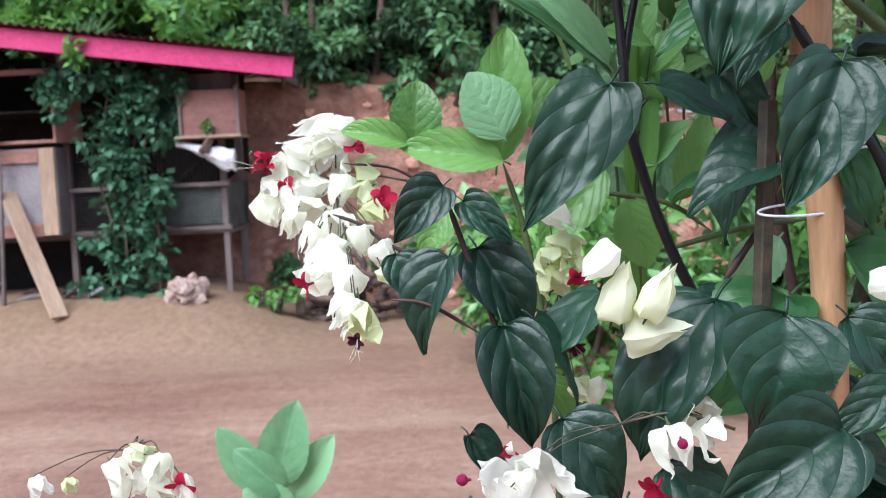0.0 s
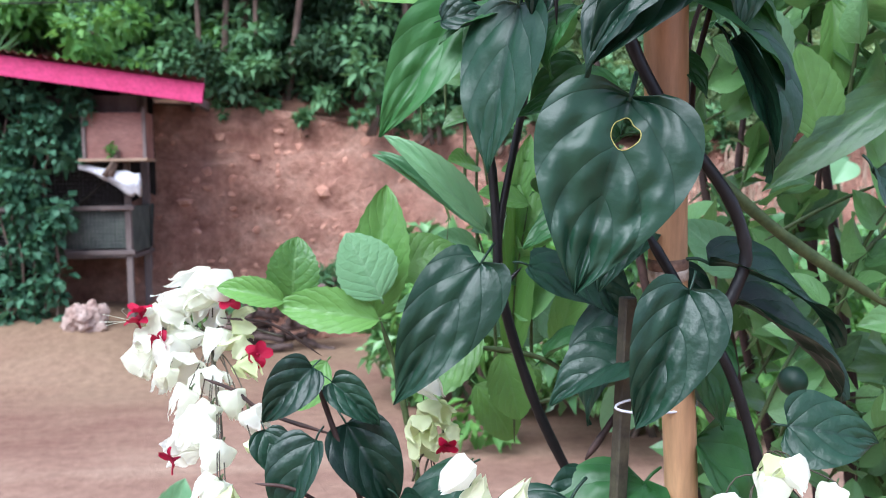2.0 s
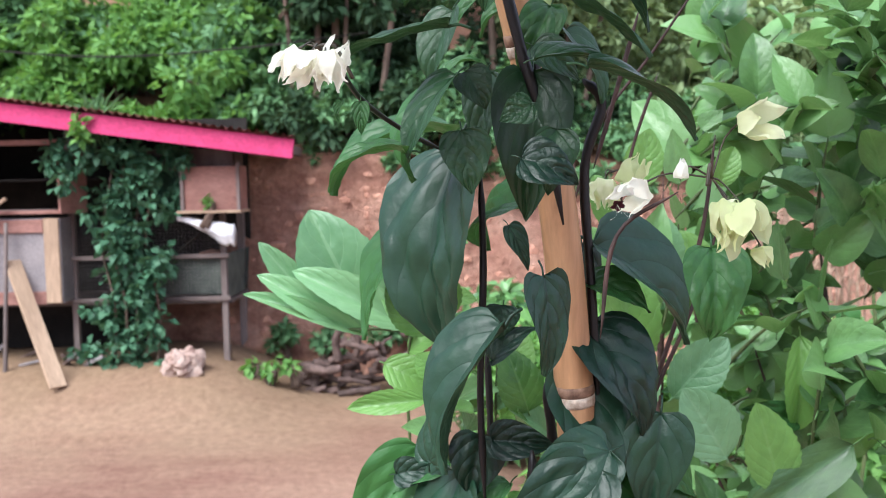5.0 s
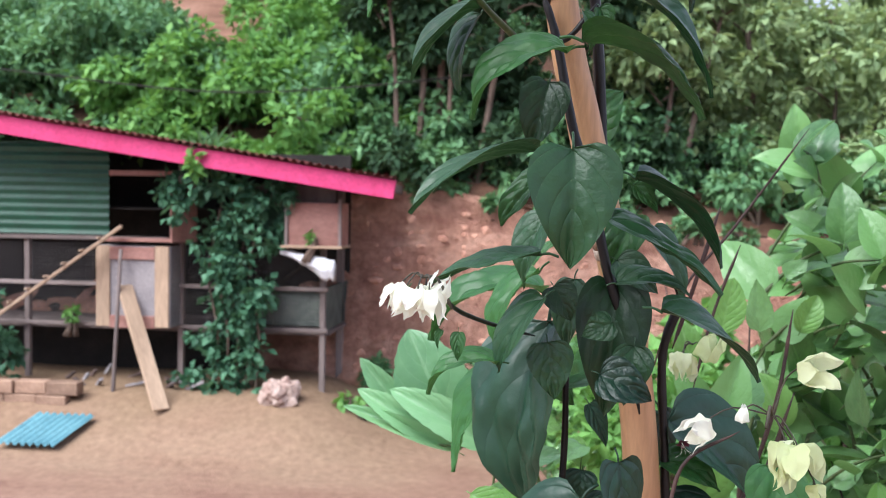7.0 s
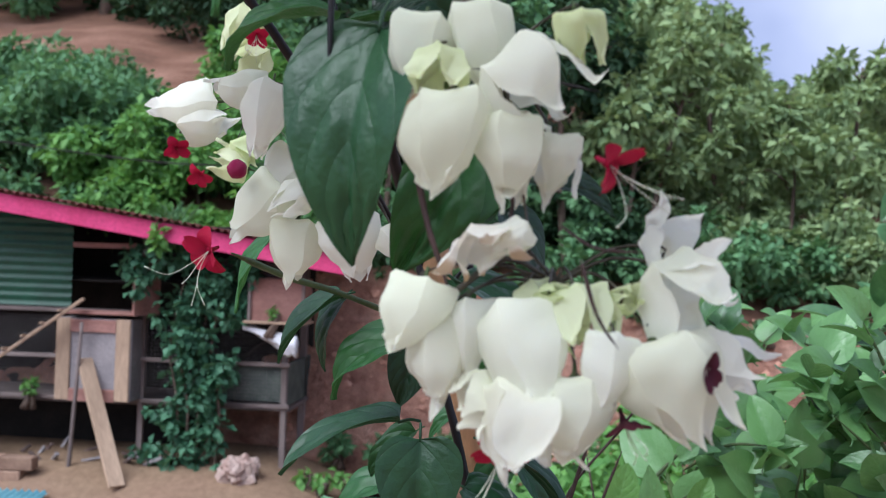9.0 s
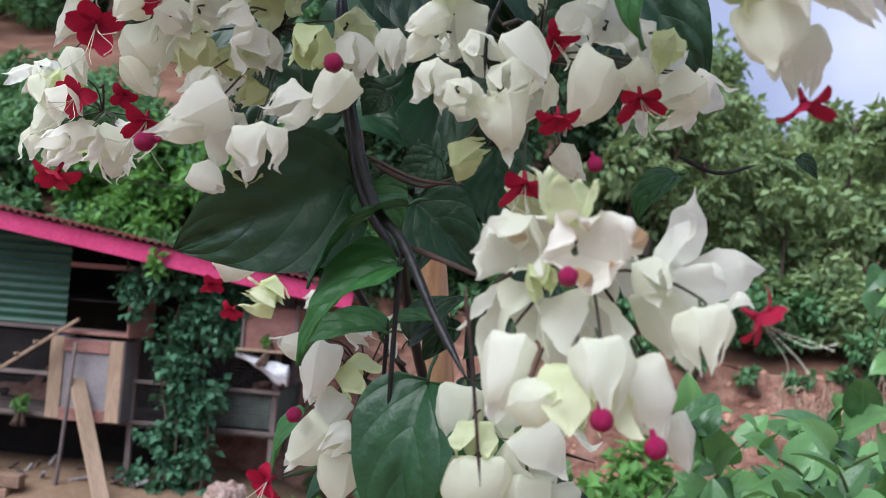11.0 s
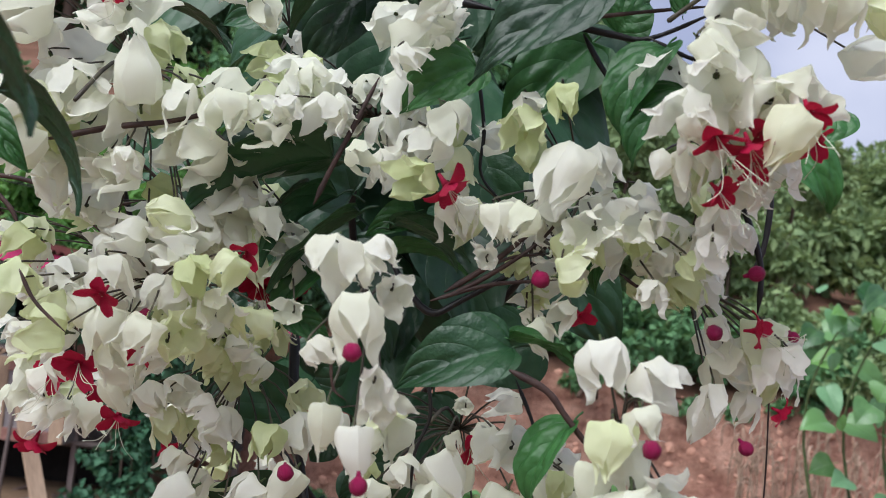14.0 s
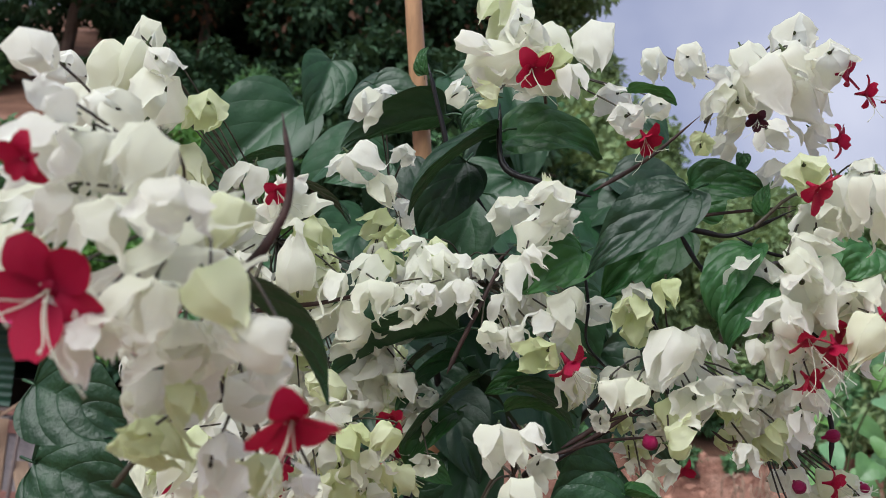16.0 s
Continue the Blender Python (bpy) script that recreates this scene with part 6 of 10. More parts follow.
put_leaf(vine, "D", (0.427, 0.860, 1.414), (0.412, 0.860, 1.305), (-0.006, -0.968, 0.431), 0.075)
put_leaf(vine, "D", (0.410, 0.860, 1.298), (0.437, 0.860, 1.174), (-0.006, -0.968, 0.431), 0.063)
put_leaf(vine, "D", (0.353, 0.800, 1.378), (0.263, 0.800, 1.268), (-0.006, -0.968, 0.431), 0.087)
put_leaf(lime_shrub, "P", (0.092, 1.374, 1.423), (0.010, 1.374, 1.601), (-0.006, -0.968, 0.431), 0.125)
put_leaf(lime_shrub, "P", (0.024, 1.350, 1.451), (-0.063, 1.350, 1.556), (-0.006, -0.968, 0.431), 0.044)
put_leaf(lime_shrub, "P", (0.074, 1.338, 1.425), (-0.064, 1.338, 1.509), (-0.006, -0.968, 0.431), 0.044)
put_leaf(lime_shrub, "P", (0.093, 1.338, 1.417), (-0.087, 1.338, 1.481), (-0.006, -0.968, 0.431), 0.029)
put_leaf(lime_shrub, "P", (0.158, 1.303, 1.432), (-0.006, 1.303, 1.517), (-0.006, -0.968, 0.431), 0.058)
put_leaf(lime_shrub, "L", (0.200, 1.120, 1.455), (0.142, 1.120, 1.515), (-0.006, -0.968, 0.431), 0.063)
put_leaf(lime_shrub, "L", (0.211, 1.150, 1.463), (0.196, 1.150, 1.540), (-0.006, -0.968, 0.431), 0.064)
put_leaf(lime_shrub, "L", (0.137, 1.120, 1.417), (0.198, 1.120, 1.382), (-0.006, -0.968, 0.431), 0.050)
put_leaf(lime_shrub, "L", (0.191, 1.080, 1.379), (0.094, 1.080, 1.370), (-0.006, -0.968, 0.431), 0.032)
put_leaf(lime_shrub, "L", (0.209, 1.100, 1.404), (0.177, 1.100, 1.430), (-0.006, -0.968, 0.431), 0.039)
put_leaf(lime_shrub, "L", (0.177, 1.150, 1.535), (0.155, 1.150, 1.578), (-0.006, -0.968, 0.431), 0.041)
put_leaf(lime_shrub, "L", (0.215, 1.100, 1.558), (0.183, 1.100, 1.533), (-0.006, -0.968, 0.431), 0.045)
put_leaf(lime_shrub, "L", (0.292, 1.200, 1.382), (0.320, 1.200, 1.439), (-0.006, -0.968, 0.431), 0.057)
put_leaf(lime_shrub, "C", (0.469, 1.200, 1.454), (0.453, 1.200, 1.552), (-0.006, -0.968, 0.431), 0.064)
put_leaf(lime_shrub, "P", (0.503, 1.250, 1.500), (0.508, 1.250, 1.591), (-0.006, -0.968, 0.431), 0.066)
put_leaf(lime_shrub, "L", (0.578, 1.300, 1.481), (0.538, 1.300, 1.564), (-0.006, -0.968, 0.431), 0.061)
put_leaf(lime_shrub, "L", (0.321, 1.200, 1.333), (0.292, 1.200, 1.418), (-0.006, -0.968, 0.431), 0.064)
put_leaf(lime_shrub, "L", (0.655, 1.200, 1.218), (0.622, 1.200, 1.340), (-0.006, -0.968, 0.431), 0.079)
put_leaf(lime_shrub, "P", (0.218, 1.100, 1.124), (0.108, 1.100, 1.229), (-0.006, -0.968, 0.431), 0.037)
put_leaf(lime_shrub, "L", (0.243, 1.100, 1.259), (0.204, 1.100, 1.232), (-0.006, -0.968, 0.431), 0.040)
vine_stem(lime_shrub, [(0.219, 1.327, 1.404), (0.148, 1.327, 1.425), (0.038, 1.327, 1.428)], 0.0032, 0.0020, M_greenstem)
vine_stem(lime_shrub, [(0.219, 1.327, 1.404), (0.236, 1.327, 1.310), (0.252, 1.327, 1.166)], 0.0035, 0.0048, M_greenstem)
vine_stem(lime_shrub, [(0.521, 1.000, 1.592), (0.489, 1.000, 1.493), (0.455, 1.000, 1.416), (0.416, 1.000, 1.320), (0.412, 1.000, 1.223)], 0.0021, 0.0030, M_brownstem)
put_leaf(vine, "D", (0.299, 0.760, 1.734), (0.291, 0.760, 1.608), (0.026, -0.970, 0.425), 0.075)
put_leaf(vine, "D", (0.236, 0.920, 1.676), (0.231, 0.920, 1.456), (0.026, -0.970, 0.425), 0.101)
put_leaf(vine, "D", (0.261, 0.770, 1.735), (0.256, 0.770, 1.667), (0.026, -0.970, 0.425), 0.037)
put_leaf(vine, "D", (0.308, 0.780, 1.559), (0.308, 0.780, 1.468), (0.026, -0.970, 0.425), 0.049)
put_leaf(vine, "D", (0.274, 0.820, 1.508), (0.217, 0.820, 1.368), (0.026, -0.970, 0.425), 0.045)
put_leaf(vine, "D", (0.232, 0.800, 1.794), (0.213, 0.800, 1.722), (0.026, -0.970, 0.425), 0.038)
put_leaf(vine, "D", (0.336, 0.840, 1.780), (0.369, 0.840, 1.712), (0.026, -0.970, 0.425), 0.037)
put_leaf(vine, "D", (0.281, 0.850, 1.600), (0.299, 0.850, 1.556), (0.026, -0.970, 0.425), 0.027)
put_leaf(vine, "D", (0.277, 0.900, 1.517), (0.271, 0.900, 1.483), (0.026, -0.970, 0.425), 0.040)
put_leaf(vine, "D", (0.363, 0.950, 1.575), (0.368, 0.950, 1.497), (0.026, -0.970, 0.425), 0.036)
put_leaf(vine, "D", (0.264, 0.900, 1.460), (0.316, 0.900, 1.493), (0.026, -0.970, 0.425), 0.034)
put_leaf(vine, "D", (0.263, 0.880, 1.384), (0.324, 0.880, 1.377), (0.026, -0.970, 0.425), 0.045)
put_leaf(vine, "D", (0.199, 0.900, 1.356), (0.224, 0.900, 1.426), (0.026, -0.970, 0.425), 0.040)
put_leaf(vine, "D", (0.368, 0.800, 1.394), (0.285, 0.800, 1.353), (0.026, -0.970, 0.425), 0.072)
put_leaf(vine, "D", (0.252, 0.900, 1.384), (0.239, 0.900, 1.320), (0.026, -0.970, 0.425), 0.064)
put_leaf(vine, "D", (0.160, 0.950, 1.329), (0.209, 0.950, 1.334), (0.026, -0.970, 0.425), 0.036)
put_leaf(vine, "M", (0.229, 1.075, 1.695), (0.086, 1.075, 1.627), (0.026, -0.970, 0.425), 0.064)
put_leaf(vine, "M", (0.226, 0.860, 1.735), (0.192, 0.860, 1.643), (0.026, -0.970, 0.425), 0.023)
put_leaf(vine, "M", (0.168, 1.109, 1.587), (0.113, 1.109, 1.448), (0.026, -0.970, 0.425), 0.050)
put_leaf(vine, "M", (0.308, 0.850, 1.808), (0.258, 0.850, 1.776), (0.026, -0.970, 0.425), 0.029)
put_leaf(vine, "M", (0.319, 0.800, 1.796), (0.291, 0.800, 1.734), (0.026, -0.970, 0.425), 0.043)
put_leaf(vine, "M", (0.429, 0.678, 1.589), (0.427, 0.678, 1.517), (0.026, -0.970, 0.425), 0.056)
put_leaf(vine, "M", (0.276, 0.900, 1.831), (0.231, 0.900, 1.788), (0.026, -0.970, 0.425), 0.033)
put_leaf(vine, "M", (0.167, 0.616, 1.702), (0.167, 0.616, 1.678), (0.026, -0.970, 0.425), 0.014)
put_leaf(vine, "M", (0.154, 0.616, 1.703), (0.151, 0.616, 1.688), (0.026, -0.970, 0.425), 0.008)
put_leaf(vine, "M", (0.219, 0.900, 1.739), (0.258, 0.900, 1.760), (0.026, -0.970, 0.425), 0.022)
put_leaf(lime_shrub, "L", (0.452, 1.200, 1.389), (0.444, 1.200, 1.548), (0.026, -0.970, 0.425), 0.083)
put_leaf(lime_shrub, "C", (0.471, 1.220, 1.486), (0.503, 1.220, 1.607), (0.026, -0.970, 0.425), 0.064)
put_leaf(lime_shrub, "P", (0.501, 1.150, 1.360), (0.571, 1.150, 1.436), (0.026, -0.970, 0.425), 0.068)
put_leaf(lime_shrub, "P", (0.561, 1.120, 1.289), (0.507, 1.120, 1.379), (0.026, -0.970, 0.425), 0.081)
put_leaf(lime_shrub, "L", (0.477, 1.250, 1.625), (0.493, 1.250, 1.706), (0.026, -0.970, 0.425), 0.055)
put_leaf(lime_shrub, "C", (0.531, 1.250, 1.631), (0.523, 1.250, 1.705), (0.026, -0.970, 0.425), 0.040)
put_leaf(lime_shrub, "L", (0.439, 1.250, 1.575), (0.417, 1.250, 1.645), (0.026, -0.970, 0.425), 0.046)
put_leaf(lime_shrub, "C", (0.462, 1.300, 1.508), (0.415, 1.300, 1.573), (0.026, -0.970, 0.425), 0.048)
put_leaf(lime_shrub, "P", (0.461, 1.300, 1.305), (0.509, 1.300, 1.378), (0.026, -0.970, 0.425), 0.065)
put_leaf(lime_shrub, "L", (0.476, 1.100, 1.333), (0.517, 1.100, 1.304), (0.026, -0.970, 0.425), 0.035)
put_leaf(lime_shrub, "C", (0.574, 1.300, 1.705), (0.605, 1.300, 1.731), (0.026, -0.970, 0.425), 0.032)
put_leaf(lime_shrub, "L", (0.597, 1.300, 1.625), (0.621, 1.300, 1.680), (0.026, -0.970, 0.425), 0.040)
vine_stem(vine, [(0.354, 0.860, 1.737), (0.372, 0.860, 1.713), (0.355, 0.860, 1.652), (0.360, 0.860, 1.543), (0.367, 0.860, 1.399)], 0.0052, 0.0045, M_stem)
vine_stem(vine, [(0.256, 0.880, 1.654), (0.257, 0.880, 1.554), (0.252, 0.880, 1.430), (0.255, 0.880, 1.314)], 0.0037, 0.0038, M_stem)
vine_stem(vine, [(0.415, 0.900, 1.806), (0.386, 0.900, 1.707), (0.369, 0.900, 1.652)], 0.0024, 0.0024, M_brownstem)
vine_stem(vine, [(0.387, 0.603, 1.634), (0.344, 0.603, 1.604), (0.332, 0.603, 1.532)], 0.0012, 0.0020, M_brownstem)
vine_stem(vine, [(0.318, 0.900, 1.436), (0.324, 0.900, 1.389), (0.328, 0.900, 1.306)], 0.0051, 0.0055, M_stem)
vine_stem(vine, [(0.149, 0.640, 1.729), (0.161, 0.700, 1.708), (0.190, 0.775, 1.687), (0.224, 0.840, 1.670)], 0.0020, 0.0024, M_stem)
vine_stem(citrus, [(0.464, 1.050, 1.760), (0.435, 1.050, 1.677), (0.411, 1.050, 1.573)], 0.0019, 0.0021, M_brownstem)
vine_stem(citrus, [(0.521, 1.020, 1.687), (0.505, 1.020, 1.574), (0.466, 1.020, 1.446), (0.434, 1.020, 1.362)], 0.0022, 0.0032, M_brownstem)
spray.done()
spray = Cluster(vine, (0.161, 0.625, 1.719))
spray.flower("o", 0.119, 0.611, 1.726, -0.51, -0.37, -0.77, 0.0249)
spray.flower("o", 0.133, 0.606, 1.723, -0.11, -0.47, -0.87, 0.0230)
spray.flower("o", 0.145, 0.605, 1.721, 0.09, -0.47, -0.88, 0.0263)
spray.flower("o", 0.151, 0.626, 1.735, 0.45, -0.24, 0.86, 0.0237)
spray.flower("o", 0.111, 0.623, 1.726, -0.60, -0.27, -0.75, 0.0203)
spray.flower("o", 0.138, 0.623, 1.733, 0.03, -0.86, 0.51, 0.0202)
spray.done()
spray = Cluster(vine, (0.406, 0.600, 1.638))
spray.flower("o", 0.352, 0.605, 1.631, -0.85, -0.41, -0.32, 0.0264)
spray.flower("c", 0.444, 0.607, 1.682, 0.54, -0.82, 0.16, 0.0256)
spray.flower("b", 0.387, 0.595, 1.650, 0.02, -0.12, 0.99, 0.0123)
spray.flower("c", 0.419, 0.602, 1.610, -0.20, -0.36, -0.91, 0.0296)
spray.flower("c", 0.434, 0.600, 1.609, 0.26, -0.42, -0.87, 0.0311)
spray.flower("c", 0.425, 0.602, 1.621, 0.02, -0.96, 0.27, 0.0197)
spray.flower("c", 0.446, 0.607, 1.586, 0.18, -0.26, -0.95, 0.0149)
spray.red("old", 0.342, 0.589, 1.627, 0.28, -0.76, -0.58, 0.0085)
put_leaf(vine, "D", (0.255, 0.586, 1.848), (0.254, 0.586, 1.757), (0.129, -0.975, 0.394), 0.078)
put_leaf(vine, "D", (0.278, 0.620, 1.979), (0.360, 0.620, 1.890), (0.129, -0.975, 0.394), 0.052)
put_leaf(vine, "D", (0.179, 0.620, 1.961), (0.125, 0.620, 1.901), (0.129, -0.975, 0.394), 0.027)
put_leaf(vine, "D", (0.178, 0.640, 1.959), (0.163, 0.640, 1.894), (0.129, -0.975, 0.394), 0.023)
put_leaf(vine, "D", (0.228, 0.660, 1.850), (0.120, 0.660, 1.795), (0.129, -0.975, 0.394), 0.025)
put_leaf(vine, "D", (0.230, 0.680, 1.763), (0.131, 0.680, 1.732), (0.129, -0.975, 0.394), 0.031)
put_leaf(vine, "D", (0.309, 0.680, 1.829), (0.382, 0.680, 1.754), (0.129, -0.975, 0.394), 0.023)
put_leaf(vine, "D", (0.288, 0.660, 1.794), (0.380, 0.660, 1.733), (0.129, -0.975, 0.394), 0.044)
put_leaf(vine, "D", (0.279, 0.600, 2.054), (0.301, 0.600, 1.993), (0.129, -0.975, 0.394), 0.046)
put_leaf(vine, "D", (0.234, 0.720, 1.914), (0.218, 0.720, 1.853), (0.129, -0.975, 0.394), 0.049)
put_leaf(vine, "D", (0.315, 0.660, 2.041), (0.347, 0.660, 1.963), (0.129, -0.975, 0.394), 0.045)
put_leaf(vine, "D", (0.327, 0.620, 1.723), (0.403, 0.620, 1.669), (0.129, -0.975, 0.394), 0.033)
put_leaf(vine, "D", (0.297, 0.700, 1.738), (0.359, 0.700, 1.729), (0.129, -0.975, 0.394), 0.031)
put_leaf(vine, "D", (0.294, 0.700, 1.703), (0.267, 0.700, 1.690), (0.129, -0.975, 0.394), 0.030)
put_leaf(vine, "D", (0.234, 0.680, 1.725), (0.197, 0.680, 1.659), (0.129, -0.975, 0.394), 0.031)
put_leaf(vine, "D", (0.242, 0.720, 1.732), (0.258, 0.720, 1.701), (0.129, -0.975, 0.394), 0.036)
put_leaf(vine, "D", (0.299, 0.750, 1.755), (0.337, 0.750, 1.725), (0.129, -0.975, 0.394), 0.037)
put_leaf(vine, "D", (0.238, 0.700, 1.684), (0.245, 0.700, 1.633), (0.129, -0.975, 0.394), 0.046)
put_leaf(vine, "D", (0.313, 0.700, 1.683), (0.305, 0.700, 1.631), (0.129, -0.975, 0.394), 0.040)
put_leaf(vine, "D", (0.283, 0.680, 1.661), (0.327, 0.680, 1.639), (0.129, -0.975, 0.394), 0.044)
put_leaf(vine, "M", (0.249, 0.620, 1.927), (0.175, 0.620, 1.872), (0.129, -0.975, 0.394), 0.047)
put_leaf(vine, "M", (0.260, 0.620, 1.935), (0.355, 0.620, 1.873), (0.129, -0.975, 0.394), 0.037)
put_leaf(vine, "M", (0.126, 0.580, 2.011), (0.097, 0.580, 1.946), (0.129, -0.975, 0.394), 0.020)
put_leaf(vine, "M", (0.236, 0.720, 1.831), (0.194, 0.720, 1.785), (0.129, -0.975, 0.394), 0.032)
put_leaf(vine, "M", (0.195, 0.680, 1.667), (0.135, 0.680, 1.637), (0.129, -0.975, 0.394), 0.024)
put_leaf(vine, "M", (0.262, 0.720, 1.977), (0.268, 0.720, 1.939), (0.129, -0.975, 0.394), 0.020)
put_leaf(vine, "M", (0.277, 0.720, 1.980), (0.288, 0.720, 1.954), (0.129, -0.975, 0.394), 0.020)
put_leaf(vine, "M", (0.267, 0.850, 1.880), (0.307, 0.850, 1.922), (0.129, -0.975, 0.394), 0.064)
put_leaf(vine, "M", (0.310, 0.700, 1.824), (0.330, 0.700, 1.799), (0.129, -0.975, 0.394), 0.020)
vine_stem(vine, [(0.261, 0.800, 2.092), (0.273, 0.800, 2.020), (0.281, 0.800, 1.937), (0.288, 0.800, 1.837), (0.309, 0.800, 1.714), (0.328, 0.800, 1.602)], 0.0050, 0.0058, M_stem)
vine_stem(vine, [(0.226, 0.755, 1.999), (0.240, 0.755, 1.956), (0.255, 0.755, 1.882), (0.271, 0.755, 1.829), (0.289, 0.755, 1.754), (0.307, 0.755, 1.690)], 0.0039, 0.0052, M_stem)
vine_stem(vine, [(0.276, 0.750, 1.990), (0.253, 0.750, 1.961), (0.235, 0.750, 1.951)], 0.0026, 0.0032, M_stem)
vine_stem(vine, [(0.165, 0.350, 1.996), (0.167, 0.480, 1.980), (0.179, 0.610, 1.965), (0.227, 0.740, 1.934)], 0.0023, 0.0029, M_greenstem)
vine_stem(citrus, [(0.540, 1.050, 1.902), (0.458, 1.050, 1.784), (0.399, 1.050, 1.705), (0.361, 1.050, 1.597)], 0.0014, 0.0023, M_brownstem)
spray.done()
spray = Cluster(vine, (0.389, 1.000, 1.618))
spray.flower("c", 0.387, 0.956, 1.622, -0.13, -0.34, -0.93, 0.0327)
spray.flower("c", 0.417, 0.953, 1.651, 0.35, -0.25, 0.90, 0.0324)
put_leaf(vine, "D", (0.277, 0.180, 2.090), (0.270, 0.180, 1.993), (0.2, -1.0, 0.12), 0.057)
put_leaf(vine, "D", (0.337, 0.200, 2.032), (0.376, 0.200, 2.016), (0.123, -0.991, 0.354), 0.024)
put_leaf(vine, "D", (0.279, 0.300, 2.119), (0.262, 0.300, 2.090), (0.123, -0.991, 0.354), 0.024)
put_leaf(vine, "M", (0.245, 0.250, 2.110), (0.191, 0.250, 2.085), (0.123, -0.991, 0.354), 0.028)
put_leaf(vine, "M", (0.316, 0.250, 2.054), (0.277, 0.250, 1.988), (0.123, -0.991, 0.1), 0.054)
put_leaf(vine, "M", (0.313, 0.250, 2.008), (0.347, 0.250, 2.034), (0.123, -0.991, 0.354), 0.025)
put_leaf(vine, "M", (0.277, 0.280, 2.114), (0.236, 0.280, 2.103), (0.123, -0.991, 0.354), 0.017)
vine_stem(vine, [(0.244, 0.250, 2.118), (0.244, 0.250, 2.080), (0.244, 0.250, 2.038)], 0.0016, 0.0012, M_stem)
vine_stem(vine, [(0.296, 0.160, 2.034), (0.302, 0.160, 2.009), (0.311, 0.160, 1.984)], 0.0015, 0.0011, M_brownstem)
vine_stem(vine, [(0.331, 0.160, 2.037), (0.334, 0.160, 2.020), (0.332, 0.160, 2.001)], 0.0010, 0.0008, M_brownstem)
vine_stem(vine, [(0.351, 0.130, 2.010), (0.364, 0.130, 2.002), (0.381, 0.130, 2.001)], 0.0006, 0.0005, M_brownstem)
vine_stem(vine, [(0.359, 0.130, 1.998), (0.365, 0.130, 1.979), (0.373, 0.130, 1.967)], 0.0009, 0.0005, M_brownstem)
vine_stem(vine, [(0.365, 0.150, 2.060), (0.335, 0.150, 2.066), (0.317, 0.150, 2.068)], 0.0007, 0.0006, M_stem)
spray.done()
spray = Cluster(vine, (0.311, 0.170, 2.098))
spray.flower("b", 0.295, 0.163, 2.073, -0.14, -0.22, -0.97, 0.0324)
spray.flower("b", 0.309, 0.150, 2.037, 0.05, -0.20, -0.98, 0.0386)
spray.flower("b", 0.322, 0.165, 2.079, 0.24, -0.17, -0.96, 0.0322)
spray.flower("b", 0.331, 0.153, 2.036, -0.06, -0.11, -0.99, 0.0283)
spray.flower("o", 0.343, 0.157, 2.057, 0.75, -0.10, -0.65, 0.0408)
spray.flower("o", 0.348, 0.165, 2.030, 0.04, -0.10, -0.99, 0.0290)
spray.flower("c", 0.358, 0.160, 2.080, 0.22, 0.02, -0.98, 0.0228)
spray.flower("b", 0.334, 0.150, 2.004, -0.78, -0.32, -0.54, 0.0149)
spray.flower("c", 0.305, 0.149, 2.064, 0.06, -0.29, -0.96, 0.0207)
spray.red("red", 0.369, 0.147, 2.033, 0.80, -0.39, -0.47, 0.0198)
spray.done()
spray = Cluster(vine, (0.311, 0.160, 1.982))
spray.flower("w", 0.323, 0.151, 1.997, 0.12, -0.55, -0.83, 0.0215)
spray.flower("b", 0.298, 0.158, 1.975, -0.23, -0.22, -0.95, 0.0261)
spray.flower("b", 0.308, 0.167, 1.957, -0.05, -0.21, -0.98, 0.0346)
spray.flower("b", 0.319, 0.165, 1.965, 0.06, -0.29, -0.96, 0.0294)
spray.flower("b", 0.340, 0.153, 1.956, 0.18, -0.47, -0.87, 0.0423)
spray.flower("o", 0.341, 0.153, 1.931, 0.16, -0.27, -0.95, 0.0404)
spray.flower("c", 0.345, 0.163, 1.981, 0.47, -0.46, -0.76, 0.0145)
spray.flower("c", 0.351, 0.150, 1.985, 0.35, -0.90, 0.25, 0.0115)
spray.flower("c", 0.361, 0.153, 1.975, 0.29, -0.40, -0.87, 0.0233)
spray.flower("b", 0.370, 0.143, 1.957, -0.14, -0.22, -0.97, 0.0271)
spray.flower("b", 0.360, 0.147, 1.939, 0.05, -0.20, -0.98, 0.0294)
spray.flower("c", 0.378, 0.156, 1.984, 0.24, -0.94, 0.25, 0.0140)
spray.flower("o", 0.397, 0.160, 2.007, 0.41, -0.72, 0.56, 0.0253)
spray.flower("o", 0.401, 0.158, 1.981, 0.58, -0.43, -0.69, 0.0345)
spray.flower("b", 0.395, 0.152, 1.950, 0.33, -0.15, -0.93, 0.0376)
spray.flower("o", 0.416, 0.166, 1.956, 0.84, -0.28, -0.47, 0.0284)
spray.flower("o", 0.320, 0.158, 1.943, -0.71, -0.49, -0.50, 0.0211)
spray.red("bud", 0.348, 0.137, 1.938, 0.10, -0.60, -0.80, 0.0078)
spray.red("red", 0.332, 0.187, 1.920, -0.33, -0.46, -0.82, 0.0213)
spray.red("old", 0.377, 0.147, 1.940, 0.27, -0.37, -0.89, 0.0158)
spray.red("old", 0.404, 0.137, 1.961, 0.69, -0.70, -0.18, 0.0133)
spray.done()
spray = Cluster(vine, (0.244, 0.360, 2.081))
spray.flower("b", 0.170, 0.337, 2.092, -0.93, -0.32, 0.17, 0.0268)
